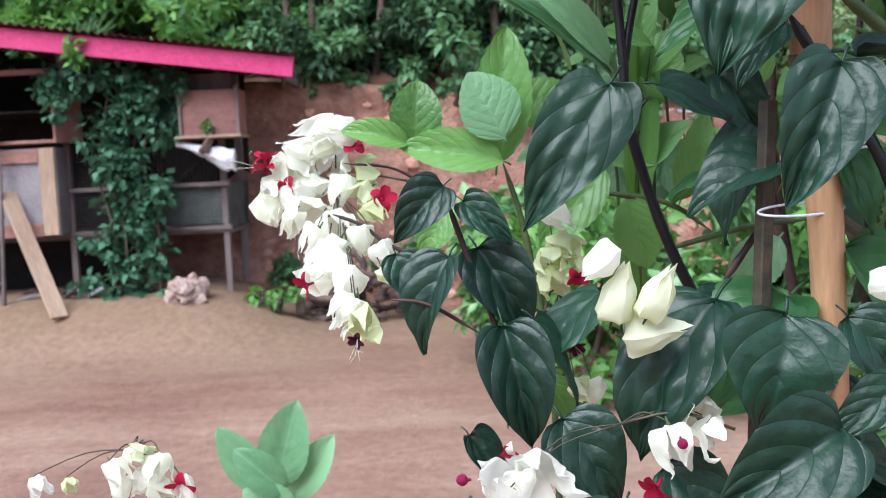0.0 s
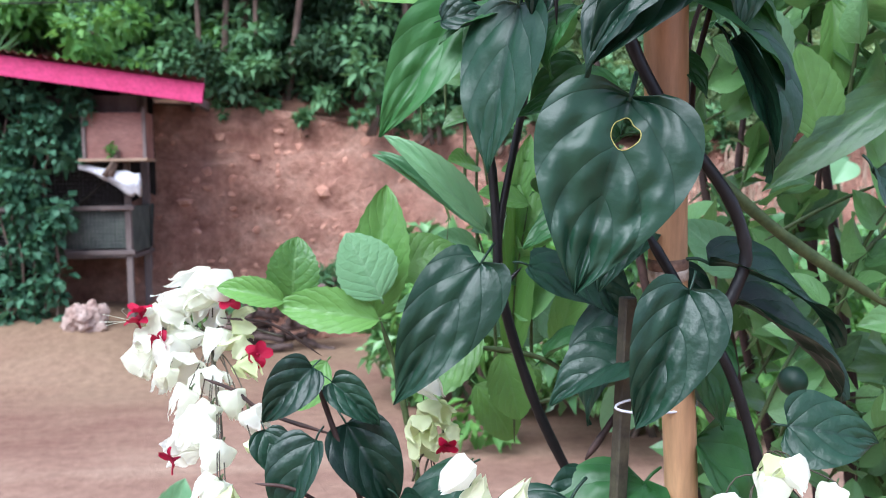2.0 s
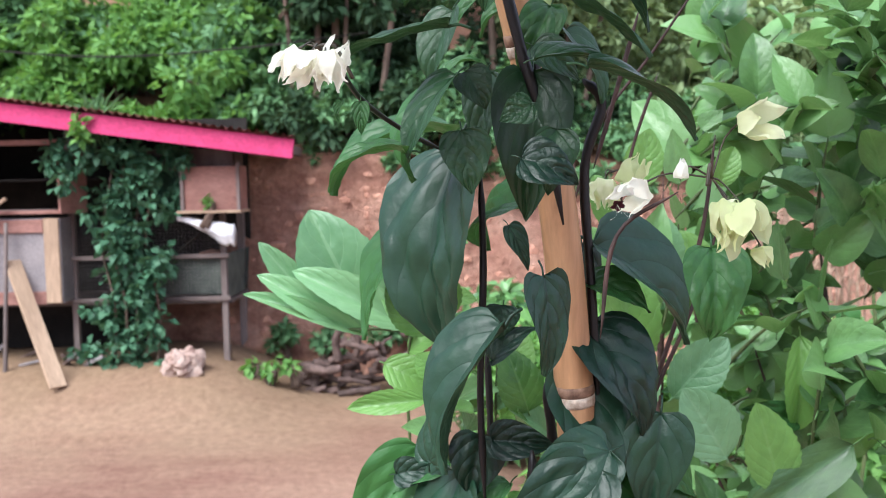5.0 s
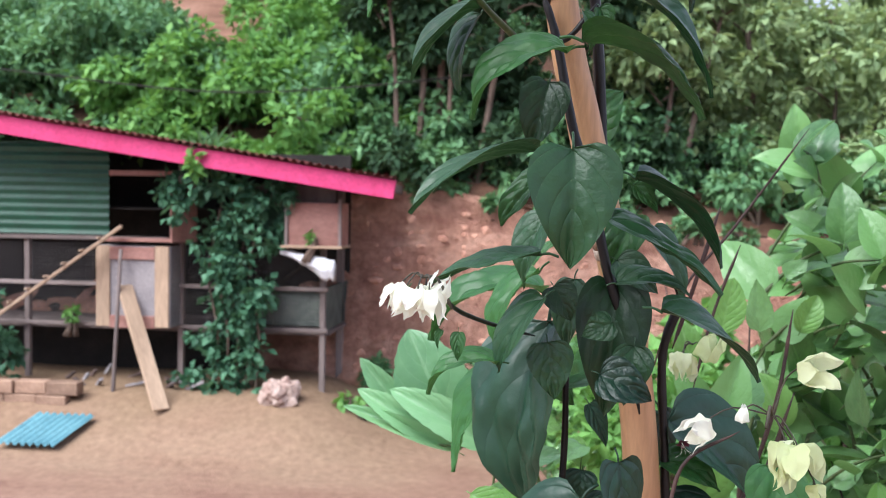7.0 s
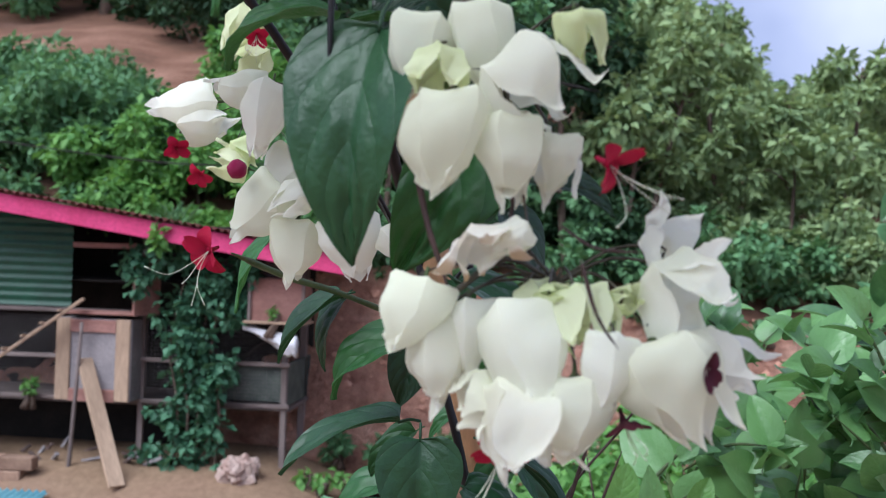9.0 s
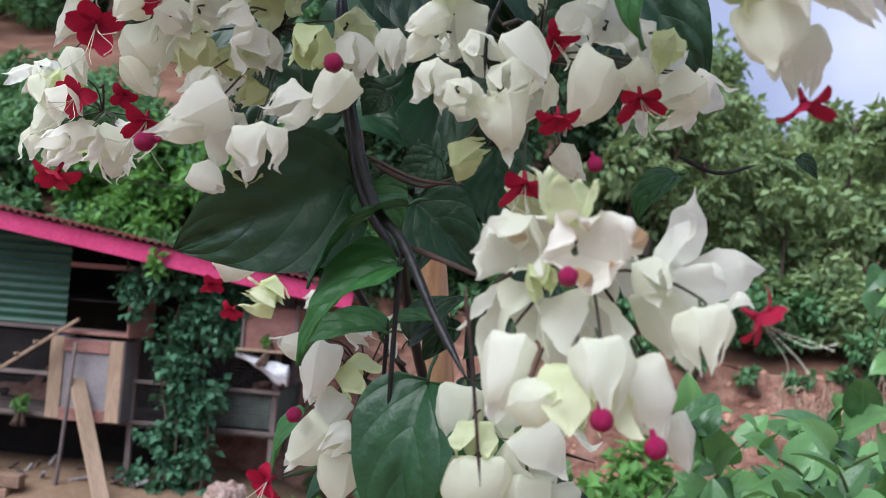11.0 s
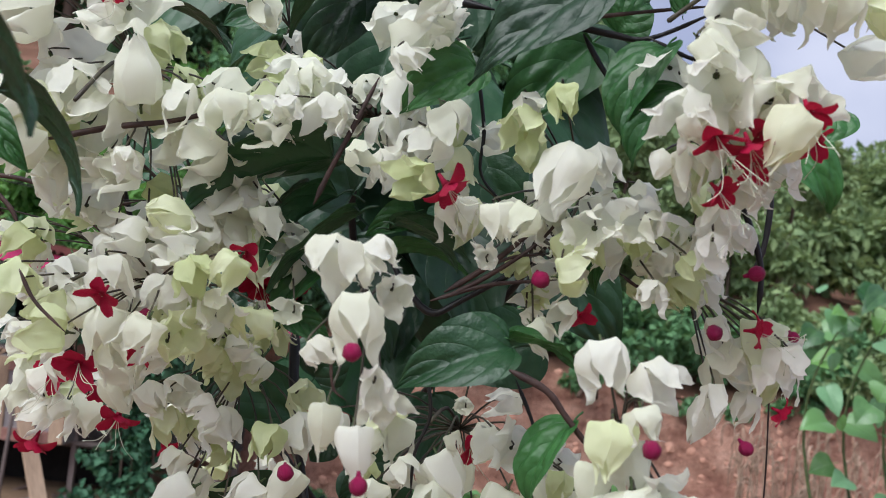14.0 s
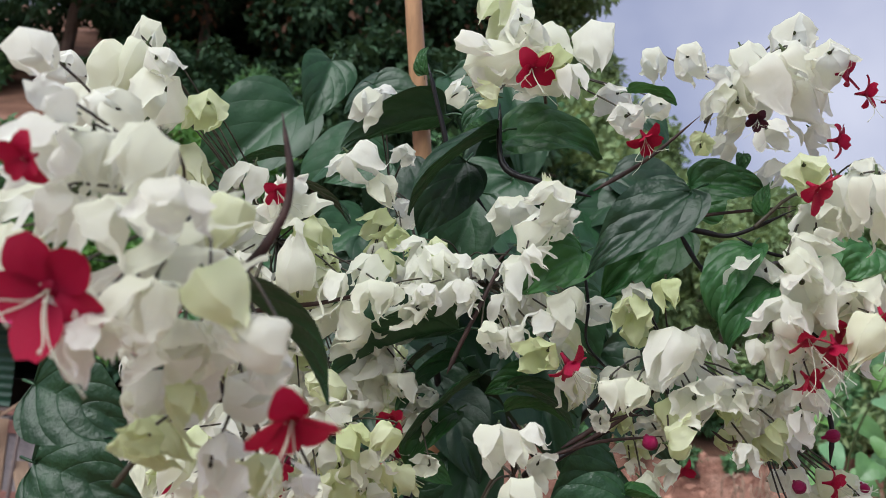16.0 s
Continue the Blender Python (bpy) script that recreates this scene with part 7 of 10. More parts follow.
spray.flower("b", 0.186, 0.335, 2.074, -0.14, -0.22, -0.97, 0.0384)
spray.flower("o", 0.211, 0.356, 2.102, 0.74, -0.32, -0.59, 0.0259)
spray.flower("b", 0.191, 0.351, 2.043, -0.44, -0.37, -0.82, 0.0318)
spray.flower("b", 0.182, 0.345, 2.020, -0.65, -0.27, -0.71, 0.0391)
spray.flower("b", 0.203, 0.348, 1.997, -0.05, -0.21, -0.98, 0.0361)
spray.flower("b", 0.239, 0.344, 2.000, 0.24, -0.17, -0.96, 0.0370)
spray.flower("c", 0.221, 0.347, 2.030, -0.58, -0.13, -0.80, 0.0299)
spray.flower("b", 0.203, 0.336, 2.029, -0.61, -0.70, -0.36, 0.0221)
spray.flower("c", 0.213, 0.346, 2.071, 0.73, 0.08, -0.68, 0.0254)
spray.flower("o", 0.244, 0.339, 2.105, 0.43, 0.03, -0.90, 0.0278)
spray.flower("b", 0.269, 0.339, 2.002, 0.65, -0.38, -0.66, 0.0262)
spray.flower("b", 0.235, 0.337, 2.036, -0.44, -0.82, -0.36, 0.0205)
spray.red("bud", 0.174, 0.327, 2.044, -0.07, -0.95, -0.31, 0.0133)
spray.red("red", 0.159, 0.327, 1.997, -0.46, -0.84, -0.30, 0.0248)
spray.red("red", 0.282, 0.292, 2.025, 0.35, -0.69, -0.63, 0.0144)
spray.done()
spray = Cluster(vine, (0.042, 0.956, 2.204))
spray.flower("b", -0.075, 0.902, 2.171, -0.87, -0.47, -0.14, 0.0675)
spray.flower("b", -0.044, 0.906, 2.148, 0.95, -0.20, 0.25, 0.0552)
spray.flower("c", -0.015, 0.893, 2.101, -0.93, -0.28, 0.24, 0.0453)
spray.flower("c", 0.005, 0.892, 2.111, 0.65, -0.32, -0.68, 0.0362)
spray.flower("s", 0.056, 0.902, 2.102, -0.50, -0.56, -0.67, 0.0272)
spray.flower("c", -0.011, 0.914, 2.259, -0.30, -0.29, -0.91, 0.0523)
spray.flower("c", 0.008, 0.908, 2.222, -0.42, -0.59, -0.69, 0.0366)
spray.red("red", -0.075, 0.886, 2.117, 0.45, -0.66, -0.61, 0.0276)
spray.red("red", -0.044, 0.886, 2.086, -0.18, -0.75, -0.63, 0.0275)
spray.red("red", 0.016, 0.886, 2.250, 0.17, -0.74, -0.65, 0.0261)
put_leaf(vine, "D", (0.213, 0.265, 2.201), (0.103, 0.265, 2.150), (0.25, -1.0, -0.02), 0.094)
put_leaf(vine, "D", (0.259, 0.185, 2.183), (0.208, 0.185, 2.133), (-0.255, -1.040, 0.552), 0.033)
put_leaf(vine, "M", (0.256, 0.185, 2.151), (0.206, 0.185, 2.095), (-0.142, -1.025, 0.359), 0.041)
put_leaf(vine, "D", (0.262, 0.295, 2.224), (0.236, 0.295, 2.200), (0.061, -1.007, 0.324), 0.033)
put_leaf(vine, "D", (0.252, 0.295, 2.103), (0.290, 0.295, 2.134), (0.061, -1.007, 0.324), 0.029)
put_leaf(vine, "D", (0.187, 0.345, 2.255), (0.111, 0.345, 2.291), (0.061, -1.007, 0.324), 0.064)
put_leaf(vine, "D", (0.193, 0.395, 2.282), (0.224, 0.395, 2.323), (0.061, -1.007, 0.324), 0.051)
vine_stem(vine, [(0.205, 0.245, 2.271), (0.223, 0.215, 2.219), (0.241, 0.185, 2.181), (0.262, 0.155, 2.160), (0.281, 0.125, 2.130), (0.303, 0.095, 2.099)], 0.0034, 0.0020, M_stem)
vine_stem(vine, [(0.258, 0.175, 2.158), (0.258, 0.175, 2.114), (0.258, 0.175, 2.061)], 0.0018, 0.0012, M_stem)
vine_stem(vine, [(0.258, 0.195, 2.161), (0.287, 0.130, 2.152), (0.309, 0.065, 2.145)], 0.0018, 0.0009, M_brownstem)
vine_stem(vine, [(0.301, 0.045, 2.142), (0.305, 0.045, 2.120), (0.310, 0.045, 2.086), (0.313, 0.045, 2.065)], 0.0010, 0.0006, M_brownstem)
vine_stem(vine, [(0.226, 0.245, 2.211), (0.258, 0.245, 2.199), (0.281, 0.245, 2.207)], 0.0017, 0.0010, M_brownstem)
spray.done()
spray = Cluster(vine, (0.312, 0.105, 2.144))
spray.flower("c", 0.338, 0.036, 2.180, 0.07, -0.33, 0.94, 0.0203)
spray.flower("o", 0.317, 0.050, 2.155, -0.30, -0.61, -0.74, 0.0301)
spray.flower("w", 0.349, 0.020, 2.161, 0.49, -0.84, 0.23, 0.0275)
spray.flower("w", 0.335, 0.055, 2.165, 0.00, -0.95, -0.32, 0.0193)
spray.flower("o", 0.362, 0.065, 2.149, 0.39, -0.63, -0.67, 0.0259)
spray.flower("b", 0.376, 0.049, 2.149, 0.30, -0.90, -0.32, 0.0198)
spray.flower("s", 0.399, 0.061, 2.158, 0.70, -0.53, 0.49, 0.0386)
spray.flower("b", 0.384, 0.062, 2.132, 0.27, -0.24, -0.93, 0.0296)
spray.flower("b", 0.393, 0.031, 2.129, 0.27, -0.15, -0.95, 0.0224)
spray.flower("o", 0.319, 0.057, 2.128, -0.30, -0.61, -0.74, 0.0317)
spray.flower("o", 0.349, 0.056, 2.122, 0.20, -0.62, -0.76, 0.0354)
spray.flower("b", 0.319, 0.042, 2.108, -0.10, -0.27, -0.96, 0.0304)
spray.flower("b", 0.356, 0.016, 2.113, 0.27, -0.24, -0.93, 0.0262)
spray.flower("b", 0.374, 0.044, 2.104, 0.36, -0.13, -0.92, 0.0301)
spray.flower("b", 0.389, 0.060, 2.087, 0.36, -0.04, -0.93, 0.0202)
spray.flower("c", 0.346, 0.027, 2.100, 0.08, -0.07, -0.99, 0.0308)
spray.flower("c", 0.331, 0.046, 2.146, 0.25, -0.55, -0.80, 0.0119)
spray.flower("b", 0.333, 0.022, 2.103, 0.48, -0.82, 0.31, 0.0222)
spray.red("bud", 0.339, 0.007, 2.148, 0.10, -0.95, -0.31, 0.0087)
spray.red("bud", 0.354, 0.007, 2.100, 0.18, -0.25, -0.95, 0.0099)
spray.red("bud", 0.373, 0.007, 2.092, 0.27, -0.15, -0.95, 0.0095)
spray.red("red", 0.406, 0.017, 2.139, 0.86, -0.22, -0.45, 0.0195)
spray.done()
spray = Cluster(vine, (-0.049, 0.465, 2.286))
spray.flower("o", -0.117, 0.469, 2.287, -0.39, -0.55, -0.74, 0.0268)
spray.flower("b", -0.077, 0.429, 2.271, 0.36, -0.42, -0.83, 0.0319)
spray.flower("o", -0.084, 0.434, 2.225, -0.14, -0.14, -0.98, 0.0303)
spray.flower("o", -0.023, 0.444, 2.218, 0.28, -0.49, -0.83, 0.0301)
spray.flower("o", -0.025, 0.384, 2.225, -0.33, -0.52, -0.79, 0.0350)
spray.flower("o", -0.037, 0.381, 2.251, 0.43, -0.24, -0.87, 0.0299)
spray.flower("o", -0.018, 0.470, 2.243, -0.35, -0.74, -0.57, 0.0295)
spray.flower("o", -0.009, 0.402, 2.226, 0.12, -0.54, -0.84, 0.0340)
spray.flower("b", -0.076, 0.427, 2.249, -0.20, -0.63, -0.75, 0.0282)
spray.flower("s", -0.063, 0.437, 2.228, 0.07, -0.89, -0.45, 0.0257)
spray.flower("c", -0.039, 0.432, 2.240, -0.59, -0.75, 0.29, 0.0319)
spray.flower("o", -0.050, 0.395, 2.224, -0.77, -0.31, -0.55, 0.0271)
spray.flower("o", -0.079, 0.430, 2.288, 0.70, -0.32, -0.63, 0.0199)
spray.flower("c", -0.057, 0.419, 2.277, -0.21, -0.59, -0.78, 0.0245)
spray.red("red", -0.031, 0.387, 2.264, -0.10, -0.97, -0.23, 0.0289)
spray.red("red", -0.041, 0.387, 2.204, -0.18, -0.50, -0.85, 0.0326)
spray.red("red", 0.042, 0.257, 2.289, 0.12, -0.83, -0.55, 0.0310)
spray.red("red", 0.047, 0.337, 2.241, 0.13, -0.50, -0.86, 0.0303)
spray.red("red", 0.029, 0.337, 2.259, 0.12, -0.73, -0.67, 0.0174)
spray.done()
spray = Cluster(vine, (0.035, 0.305, 2.389))
spray.flower("o", -0.009, 0.285, 2.360, 0.24, -0.11, -0.97, 0.0234)
spray.flower("c", -0.012, 0.253, 2.368, -0.54, -0.26, -0.80, 0.0280)
spray.flower("c", -0.009, 0.271, 2.378, 0.64, -0.37, -0.68, 0.0230)
spray.flower("b", 0.009, 0.327, 2.351, 0.57, -0.15, -0.81, 0.0335)
spray.flower("b", 0.002, 0.275, 2.341, 0.53, -0.84, 0.15, 0.0389)
spray.flower("o", 0.048, 0.249, 2.341, 0.45, -0.57, -0.69, 0.0373)
spray.flower("o", 0.066, 0.322, 2.354, -0.63, -0.19, -0.75, 0.0282)
spray.flower("s", 0.065, 0.262, 2.337, 0.39, -0.70, -0.59, 0.0323)
spray.flower("o", 0.018, 0.286, 2.318, 0.52, -0.09, -0.85, 0.0292)
spray.flower("b", -0.008, 0.337, 2.278, 0.63, -0.48, -0.61, 0.0238)
spray.flower("b", 0.009, 0.292, 2.299, -0.46, -0.18, -0.87, 0.0280)
spray.flower("b", 0.070, 0.241, 2.298, -0.42, -0.59, -0.69, 0.0285)
spray.flower("c", 0.076, 0.337, 2.294, 0.85, -0.14, -0.50, 0.0336)
spray.flower("b", 0.063, 0.295, 2.278, 0.36, -0.32, -0.88, 0.0397)
spray.flower("o", 0.087, 0.247, 2.379, -0.82, -0.25, -0.52, 0.0370)
spray.flower("b", 0.059, 0.334, 2.392, -0.33, -0.51, 0.80, 0.0274)
spray.flower("s", 0.099, 0.253, 2.399, -0.12, -0.52, -0.85, 0.0304)
spray.flower("o", 0.018, 0.253, 2.406, 0.77, -0.16, 0.61, 0.0265)
spray.flower("o", 0.019, 0.315, 2.404, -0.07, -0.70, -0.71, 0.0207)
spray.flower("c", 0.027, 0.286, 2.417, 0.27, -0.24, -0.93, 0.0249)
spray.flower("c", 0.054, 0.258, 2.392, 0.21, -0.51, -0.84, 0.0196)
spray.flower("o", 0.065, 0.311, 2.338, 0.95, -0.18, 0.23, 0.0217)
spray.flower("o", 0.078, 0.249, 2.315, 0.21, -0.44, -0.88, 0.0247)
spray.flower("b", 0.076, 0.288, 2.299, -0.41, -0.50, -0.76, 0.0291)
spray.flower("o", -0.071, 0.319, 2.387, -0.30, -0.21, -0.93, 0.0173)
spray.flower("o", -0.025, 0.266, 2.375, 0.38, -0.56, -0.74, 0.0200)
spray.flower("b", 0.036, 0.256, 2.351, -0.02, -0.27, -0.96, 0.0307)
spray.flower("o", 0.085, 0.289, 2.334, 0.03, -0.56, -0.83, 0.0187)
spray.flower("o", 0.073, 0.283, 2.323, -0.45, -0.52, -0.73, 0.0231)
spray.flower("b", 0.060, 0.293, 2.261, 0.54, -0.43, -0.72, 0.0293)
spray.red("bud", 0.094, 0.237, 2.329, 0.96, -0.24, -0.11, 0.0142)
spray.red("red", 0.093, 0.237, 2.303, -0.31, -0.69, -0.65, 0.0224)
spray.red("red", 0.087, 0.237, 2.369, -0.30, -0.69, -0.66, 0.0135)
vine_stem(vine, [(-0.072, 0.295, 2.423), (-0.043, 0.295, 2.400), (-0.033, 0.295, 2.385)], 0.0021, 0.0017, M_brownstem)
vine_stem(vine, [(-0.020, 0.285, 2.429), (0.011, 0.285, 2.415), (0.041, 0.285, 2.408), (0.062, 0.285, 2.412)], 0.0018, 0.0012, M_brownstem)
spray.done()
spray = Cluster(vine, (0.165, 0.245, 2.312))
spray.flower("o", 0.122, 0.234, 2.349, 0.15, -0.05, -0.99, 0.0193)
spray.flower("c", 0.122, 0.195, 2.331, 0.40, -0.90, 0.16, 0.0226)
spray.flower("o", 0.157, 0.163, 2.326, -0.34, -0.57, -0.75, 0.0201)
spray.flower("o", 0.155, 0.233, 2.321, 0.37, -0.41, -0.83, 0.0223)
spray.flower("c", 0.155, 0.167, 2.310, -0.51, -0.13, -0.85, 0.0250)
spray.flower("c", 0.167, 0.202, 2.297, -0.01, -0.53, -0.85, 0.0278)
spray.flower("b", 0.200, 0.234, 2.333, 0.17, -0.63, -0.75, 0.0201)
spray.flower("c", 0.186, 0.214, 2.325, 0.25, -0.42, -0.87, 0.0244)
spray.flower("o", 0.139, 0.191, 2.286, 0.81, -0.57, 0.16, 0.0211)
spray.flower("o", 0.130, 0.257, 2.265, -0.37, -0.62, -0.69, 0.0221)
spray.flower("c", 0.130, 0.199, 2.258, 0.36, -0.33, -0.88, 0.0252)
spray.flower("o", 0.169, 0.196, 2.261, 0.65, -0.43, -0.63, 0.0287)
spray.flower("c", 0.160, 0.210, 2.239, -0.56, -0.05, -0.83, 0.0194)
spray.flower("c", 0.151, 0.212, 2.256, 0.42, -0.14, -0.90, 0.0244)
spray.flower("c", 0.201, 0.174, 2.258, -0.04, -0.47, -0.88, 0.0251)
spray.flower("o", 0.143, 0.221, 2.243, 0.56, -0.09, -0.83, 0.0167)
spray.flower("o", 0.141, 0.182, 2.238, -0.36, -0.40, -0.84, 0.0195)
spray.flower("o", 0.146, 0.214, 2.217, -0.12, -0.68, -0.73, 0.0244)
spray.flower("c", 0.159, 0.237, 2.203, 0.85, -0.42, -0.32, 0.0245)
spray.flower("o", 0.190, 0.165, 2.227, -0.67, -0.46, -0.58, 0.0271)
spray.flower("b", 0.216, 0.165, 2.235, -0.45, -0.33, -0.83, 0.0270)
spray.flower("c", 0.216, 0.222, 2.284, 0.70, -0.65, -0.30, 0.0238)
spray.flower("o", 0.221, 0.200, 2.261, 0.54, -0.58, -0.61, 0.0287)
spray.flower("b", 0.139, 0.214, 2.191, 0.81, -0.41, -0.42, 0.0206)
spray.flower("b", 0.172, 0.256, 2.337, -0.26, -0.48, -0.84, 0.0176)
spray.flower("c", 0.175, 0.203, 2.320, 0.86, -0.38, 0.34, 0.0202)
spray.flower("c", 0.160, 0.186, 2.306, -0.31, -0.65, -0.70, 0.0197)
spray.flower("b", 0.157, 0.232, 2.306, 0.78, -0.55, -0.29, 0.0170)
spray.flower("o", 0.181, 0.201, 2.303, -0.53, -0.15, -0.84, 0.0201)
spray.flower("b", 0.123, 0.190, 2.278, 0.78, -0.55, -0.29, 0.0224)
spray.flower("o", 0.130, 0.246, 2.323, 0.14, -0.53, -0.84, 0.0152)
spray.flower("o", 0.133, 0.197, 2.315, 0.29, -0.58, -0.76, 0.0176)
spray.flower("c", 0.164, 0.189, 2.321, -0.21, -0.94, 0.28, 0.0173)
spray.flower("b", 0.153, 0.247, 2.272, -0.38, -0.61, -0.70, 0.0174)
spray.flower("o", 0.158, 0.175, 2.274, -0.82, -0.16, -0.54, 0.0193)
spray.flower("o", 0.113, 0.201, 2.303, -0.39, -0.78, -0.49, 0.0203)
spray.flower("b", 0.147, 0.160, 2.222, -0.81, -0.34, -0.49, 0.0300)
spray.flower("o", 0.185, 0.150, 2.199, 0.21, -0.25, -0.94, 0.0293)
spray.flower("b", 0.138, 0.161, 2.213, -0.89, -0.34, -0.29, 0.0235)
spray.red("bud", 0.220, 0.147, 2.249, 0.22, -0.82, -0.53, 0.0120)
spray.red("bud", 0.122, 0.157, 2.204, -0.94, -0.26, -0.21, 0.0124)
spray.red("red", 0.179, 0.217, 2.358, 0.43, -0.67, -0.60, 0.0216)
spray.red("red", 0.193, 0.217, 2.346, -0.18, -0.72, -0.67, 0.0215)
vine_stem(vine, [(0.190, 0.295, 2.332), (0.197, 0.277, 2.283), (0.210, 0.260, 2.230), (0.225, 0.242, 2.188), (0.255, 0.225, 2.150)], 0.0040, 0.0032, M_stem)
vine_stem(vine, [(0.229, 0.205, 2.211), (0.259, 0.205, 2.199), (0.287, 0.205, 2.197)], 0.0014, 0.0009, M_brownstem)
spray.done()
spray = Cluster(vine, (0.196, 0.205, 2.386))
spray.flower("o", 0.175, 0.213, 2.405, -0.02, -0.51, -0.86, 0.0237)
spray.flower("o", 0.156, 0.200, 2.403, -0.12, -0.46, -0.88, 0.0291)
spray.flower("o", 0.152, 0.197, 2.380, -0.10, -0.59, -0.80, 0.0264)
spray.flower("b", 0.183, 0.222, 2.391, -0.03, -0.62, -0.78, 0.0219)
spray.flower("b", 0.198, 0.189, 2.365, -0.42, -0.48, -0.77, 0.0259)
spray.flower("c", 0.185, 0.189, 2.388, 0.59, -0.07, -0.81, 0.0210)
spray.flower("c", 0.177, 0.224, 2.418, 0.03, -0.61, -0.79, 0.0189)
spray.flower("s", 0.170, 0.181, 2.409, -0.37, -0.26, -0.89, 0.0220)
spray.flower("o", 0.210, 0.188, 2.380, 0.44, -0.08, -0.89, 0.0197)
spray.flower("o", 0.127, 0.233, 2.442, -0.79, -0.53, 0.30, 0.0193)
spray.flower("s", 0.142, 0.181, 2.410, -0.42, -0.51, -0.75, 0.0221)
spray.flower("b", 0.180, 0.187, 2.370, 0.36, -0.19, -0.91, 0.0197)
spray.flower("b", 0.200, 0.201, 2.367, -0.59, -0.40, -0.70, 0.0141)
spray.flower("b", 0.211, 0.150, 2.346, -0.18, -0.98, 0.08, 0.0161)
spray.done()
spray = Cluster(vine, (0.251, 0.085, 2.337))
spray.flower("o", 0.254, 0.023, 2.374, -0.06, -0.35, -0.94, 0.0258)
spray.flower("b", 0.278, 0.030, 2.380, 0.64, -0.45, -0.62, 0.0200)
spray.flower("o", 0.271, 0.003, 2.347, 0.13, -0.53, -0.84, 0.0269)
spray.flower("s", 0.285, 0.042, 2.363, 0.39, -0.87, -0.29, 0.0179)
spray.flower("s", 0.284, -0.001, 2.319, 0.30, -0.87, -0.40, 0.0177)
spray.flower("s", 0.284, 0.030, 2.307, 0.21, -0.72, -0.66, 0.0199)
spray.flower("b", 0.255, 0.041, 2.294, -0.08, -0.18, -0.98, 0.0223)
spray.flower("b", 0.276, 0.000, 2.290, 0.12, -0.26, -0.96, 0.0226)
spray.flower("o", 0.253, 0.020, 2.332, 0.78, -0.03, -0.63, 0.0145)
spray.flower("b", 0.263, 0.022, 2.337, -0.11, -0.61, -0.79, 0.0137)
spray.flower("b", 0.266, 0.044, 2.373, 0.47, -0.50, -0.73, 0.0180)
spray.red("bud", 0.272, -0.013, 2.337, 0.10, -0.91, -0.39, 0.0102)
spray.red("bud", 0.281, -0.013, 2.279, 0.12, -0.34, -0.93, 0.0097)
vine_stem(vine, [(0.254, 0.045, 2.338), (0.257, 0.045, 2.315), (0.265, 0.045, 2.308)], 0.0009, 0.0006, M_brownstem)
put_leaf(vine, "D", (0.347, 0.105, 2.340), (0.284, 0.105, 2.310), (-0.007, -1.020, 0.722), 0.050)
put_leaf(vine, "M", (0.345, 0.105, 2.345), (0.383, 0.105, 2.332), (-0.041, -0.623, 0.781), 0.020)
put_leaf(vine, "M", (0.384, 0.095, 2.303), (0.369, 0.095, 2.251), (0.034, -1.008, 0.325), 0.021)
put_leaf(vine, "D", (0.271, 0.145, 2.405), (0.312, 0.145, 2.379), (-0.059, -0.526, 0.883), 0.024)
put_leaf(vine, "D", (0.207, 0.205, 2.430), (0.173, 0.205, 2.389), (-0.239, -0.636, 0.760), 0.023)
put_leaf(vine, "M", (0.087, 0.345, 2.371), (0.035, 0.345, 2.377), (0.034, -1.008, 0.325), 0.042)
put_leaf(citrus, "M", (0.710, 0.850, 2.614), (0.776, 0.850, 2.520), (0.034, -1.008, 0.325), 0.085)
put_leaf(vine, "M", (0.404, 0.195, 2.417), (0.402, 0.195, 2.376), (0.034, -1.008, 0.325), 0.024)
put_leaf(vine, "M", (0.200, 0.205, 2.344), (0.231, 0.205, 2.326), (0.034, -1.008, 0.325), 0.025)
put_leaf(vine, "D", (0.233, 0.245, 2.255), (0.219, 0.245, 2.239), (0.034, -1.008, 0.325), 0.026)
put_leaf(vine, "M", (0.224, 0.265, 2.200), (0.246, 0.265, 2.172), (0.034, -1.008, 0.325), 0.042)
put_leaf(vine, "D", (0.232, 0.445, 2.205), (0.287, 0.445, 2.153), (0.034, -1.008, 0.325), 0.073)
put_leaf(vine, "D", (0.341, 0.465, 2.147), (0.278, 0.465, 2.080), (0.034, -1.008, 0.325), 0.059)
put_leaf(vine, "D", (0.326, 0.465, 2.150), (0.363, 0.465, 2.120), (0.034, -1.008, 0.325), 0.035)
put_leaf(vine, "M", (0.409, 0.245, 2.216), (0.388, 0.245, 2.184), (0.034, -1.008, 0.325), 0.022)
put_leaf(vine, "D", (0.477, 0.245, 2.231), (0.489, 0.245, 2.218), (0.034, -1.008, 0.325), 0.011)
vine_stem(vine, [(0.346, 0.085, 2.329), (0.367, 0.085, 2.320), (0.379, 0.085, 2.307), (0.395, 0.085, 2.290), (0.409, 0.085, 2.280)], 0.0022, 0.0014, M_brownstem)
vine_stem(vine, [(0.351, 0.105, 2.323), (0.363, 0.105, 2.299), (0.369, 0.105, 2.279)], 0.0013, 0.0010, M_stem)
vine_stem(vine, [(0.300, 0.145, 2.316), (0.304, 0.145, 2.292), (0.297, 0.145, 2.269), (0.297, 0.145, 2.244)], 0.0014, 0.0009, M_stem)
vine_stem(vine, [(0.305, 0.145, 2.367), (0.329, 0.145, 2.385), (0.351, 0.145, 2.406), (0.368, 0.145, 2.426)], 0.0022, 0.0014, M_brownstem)
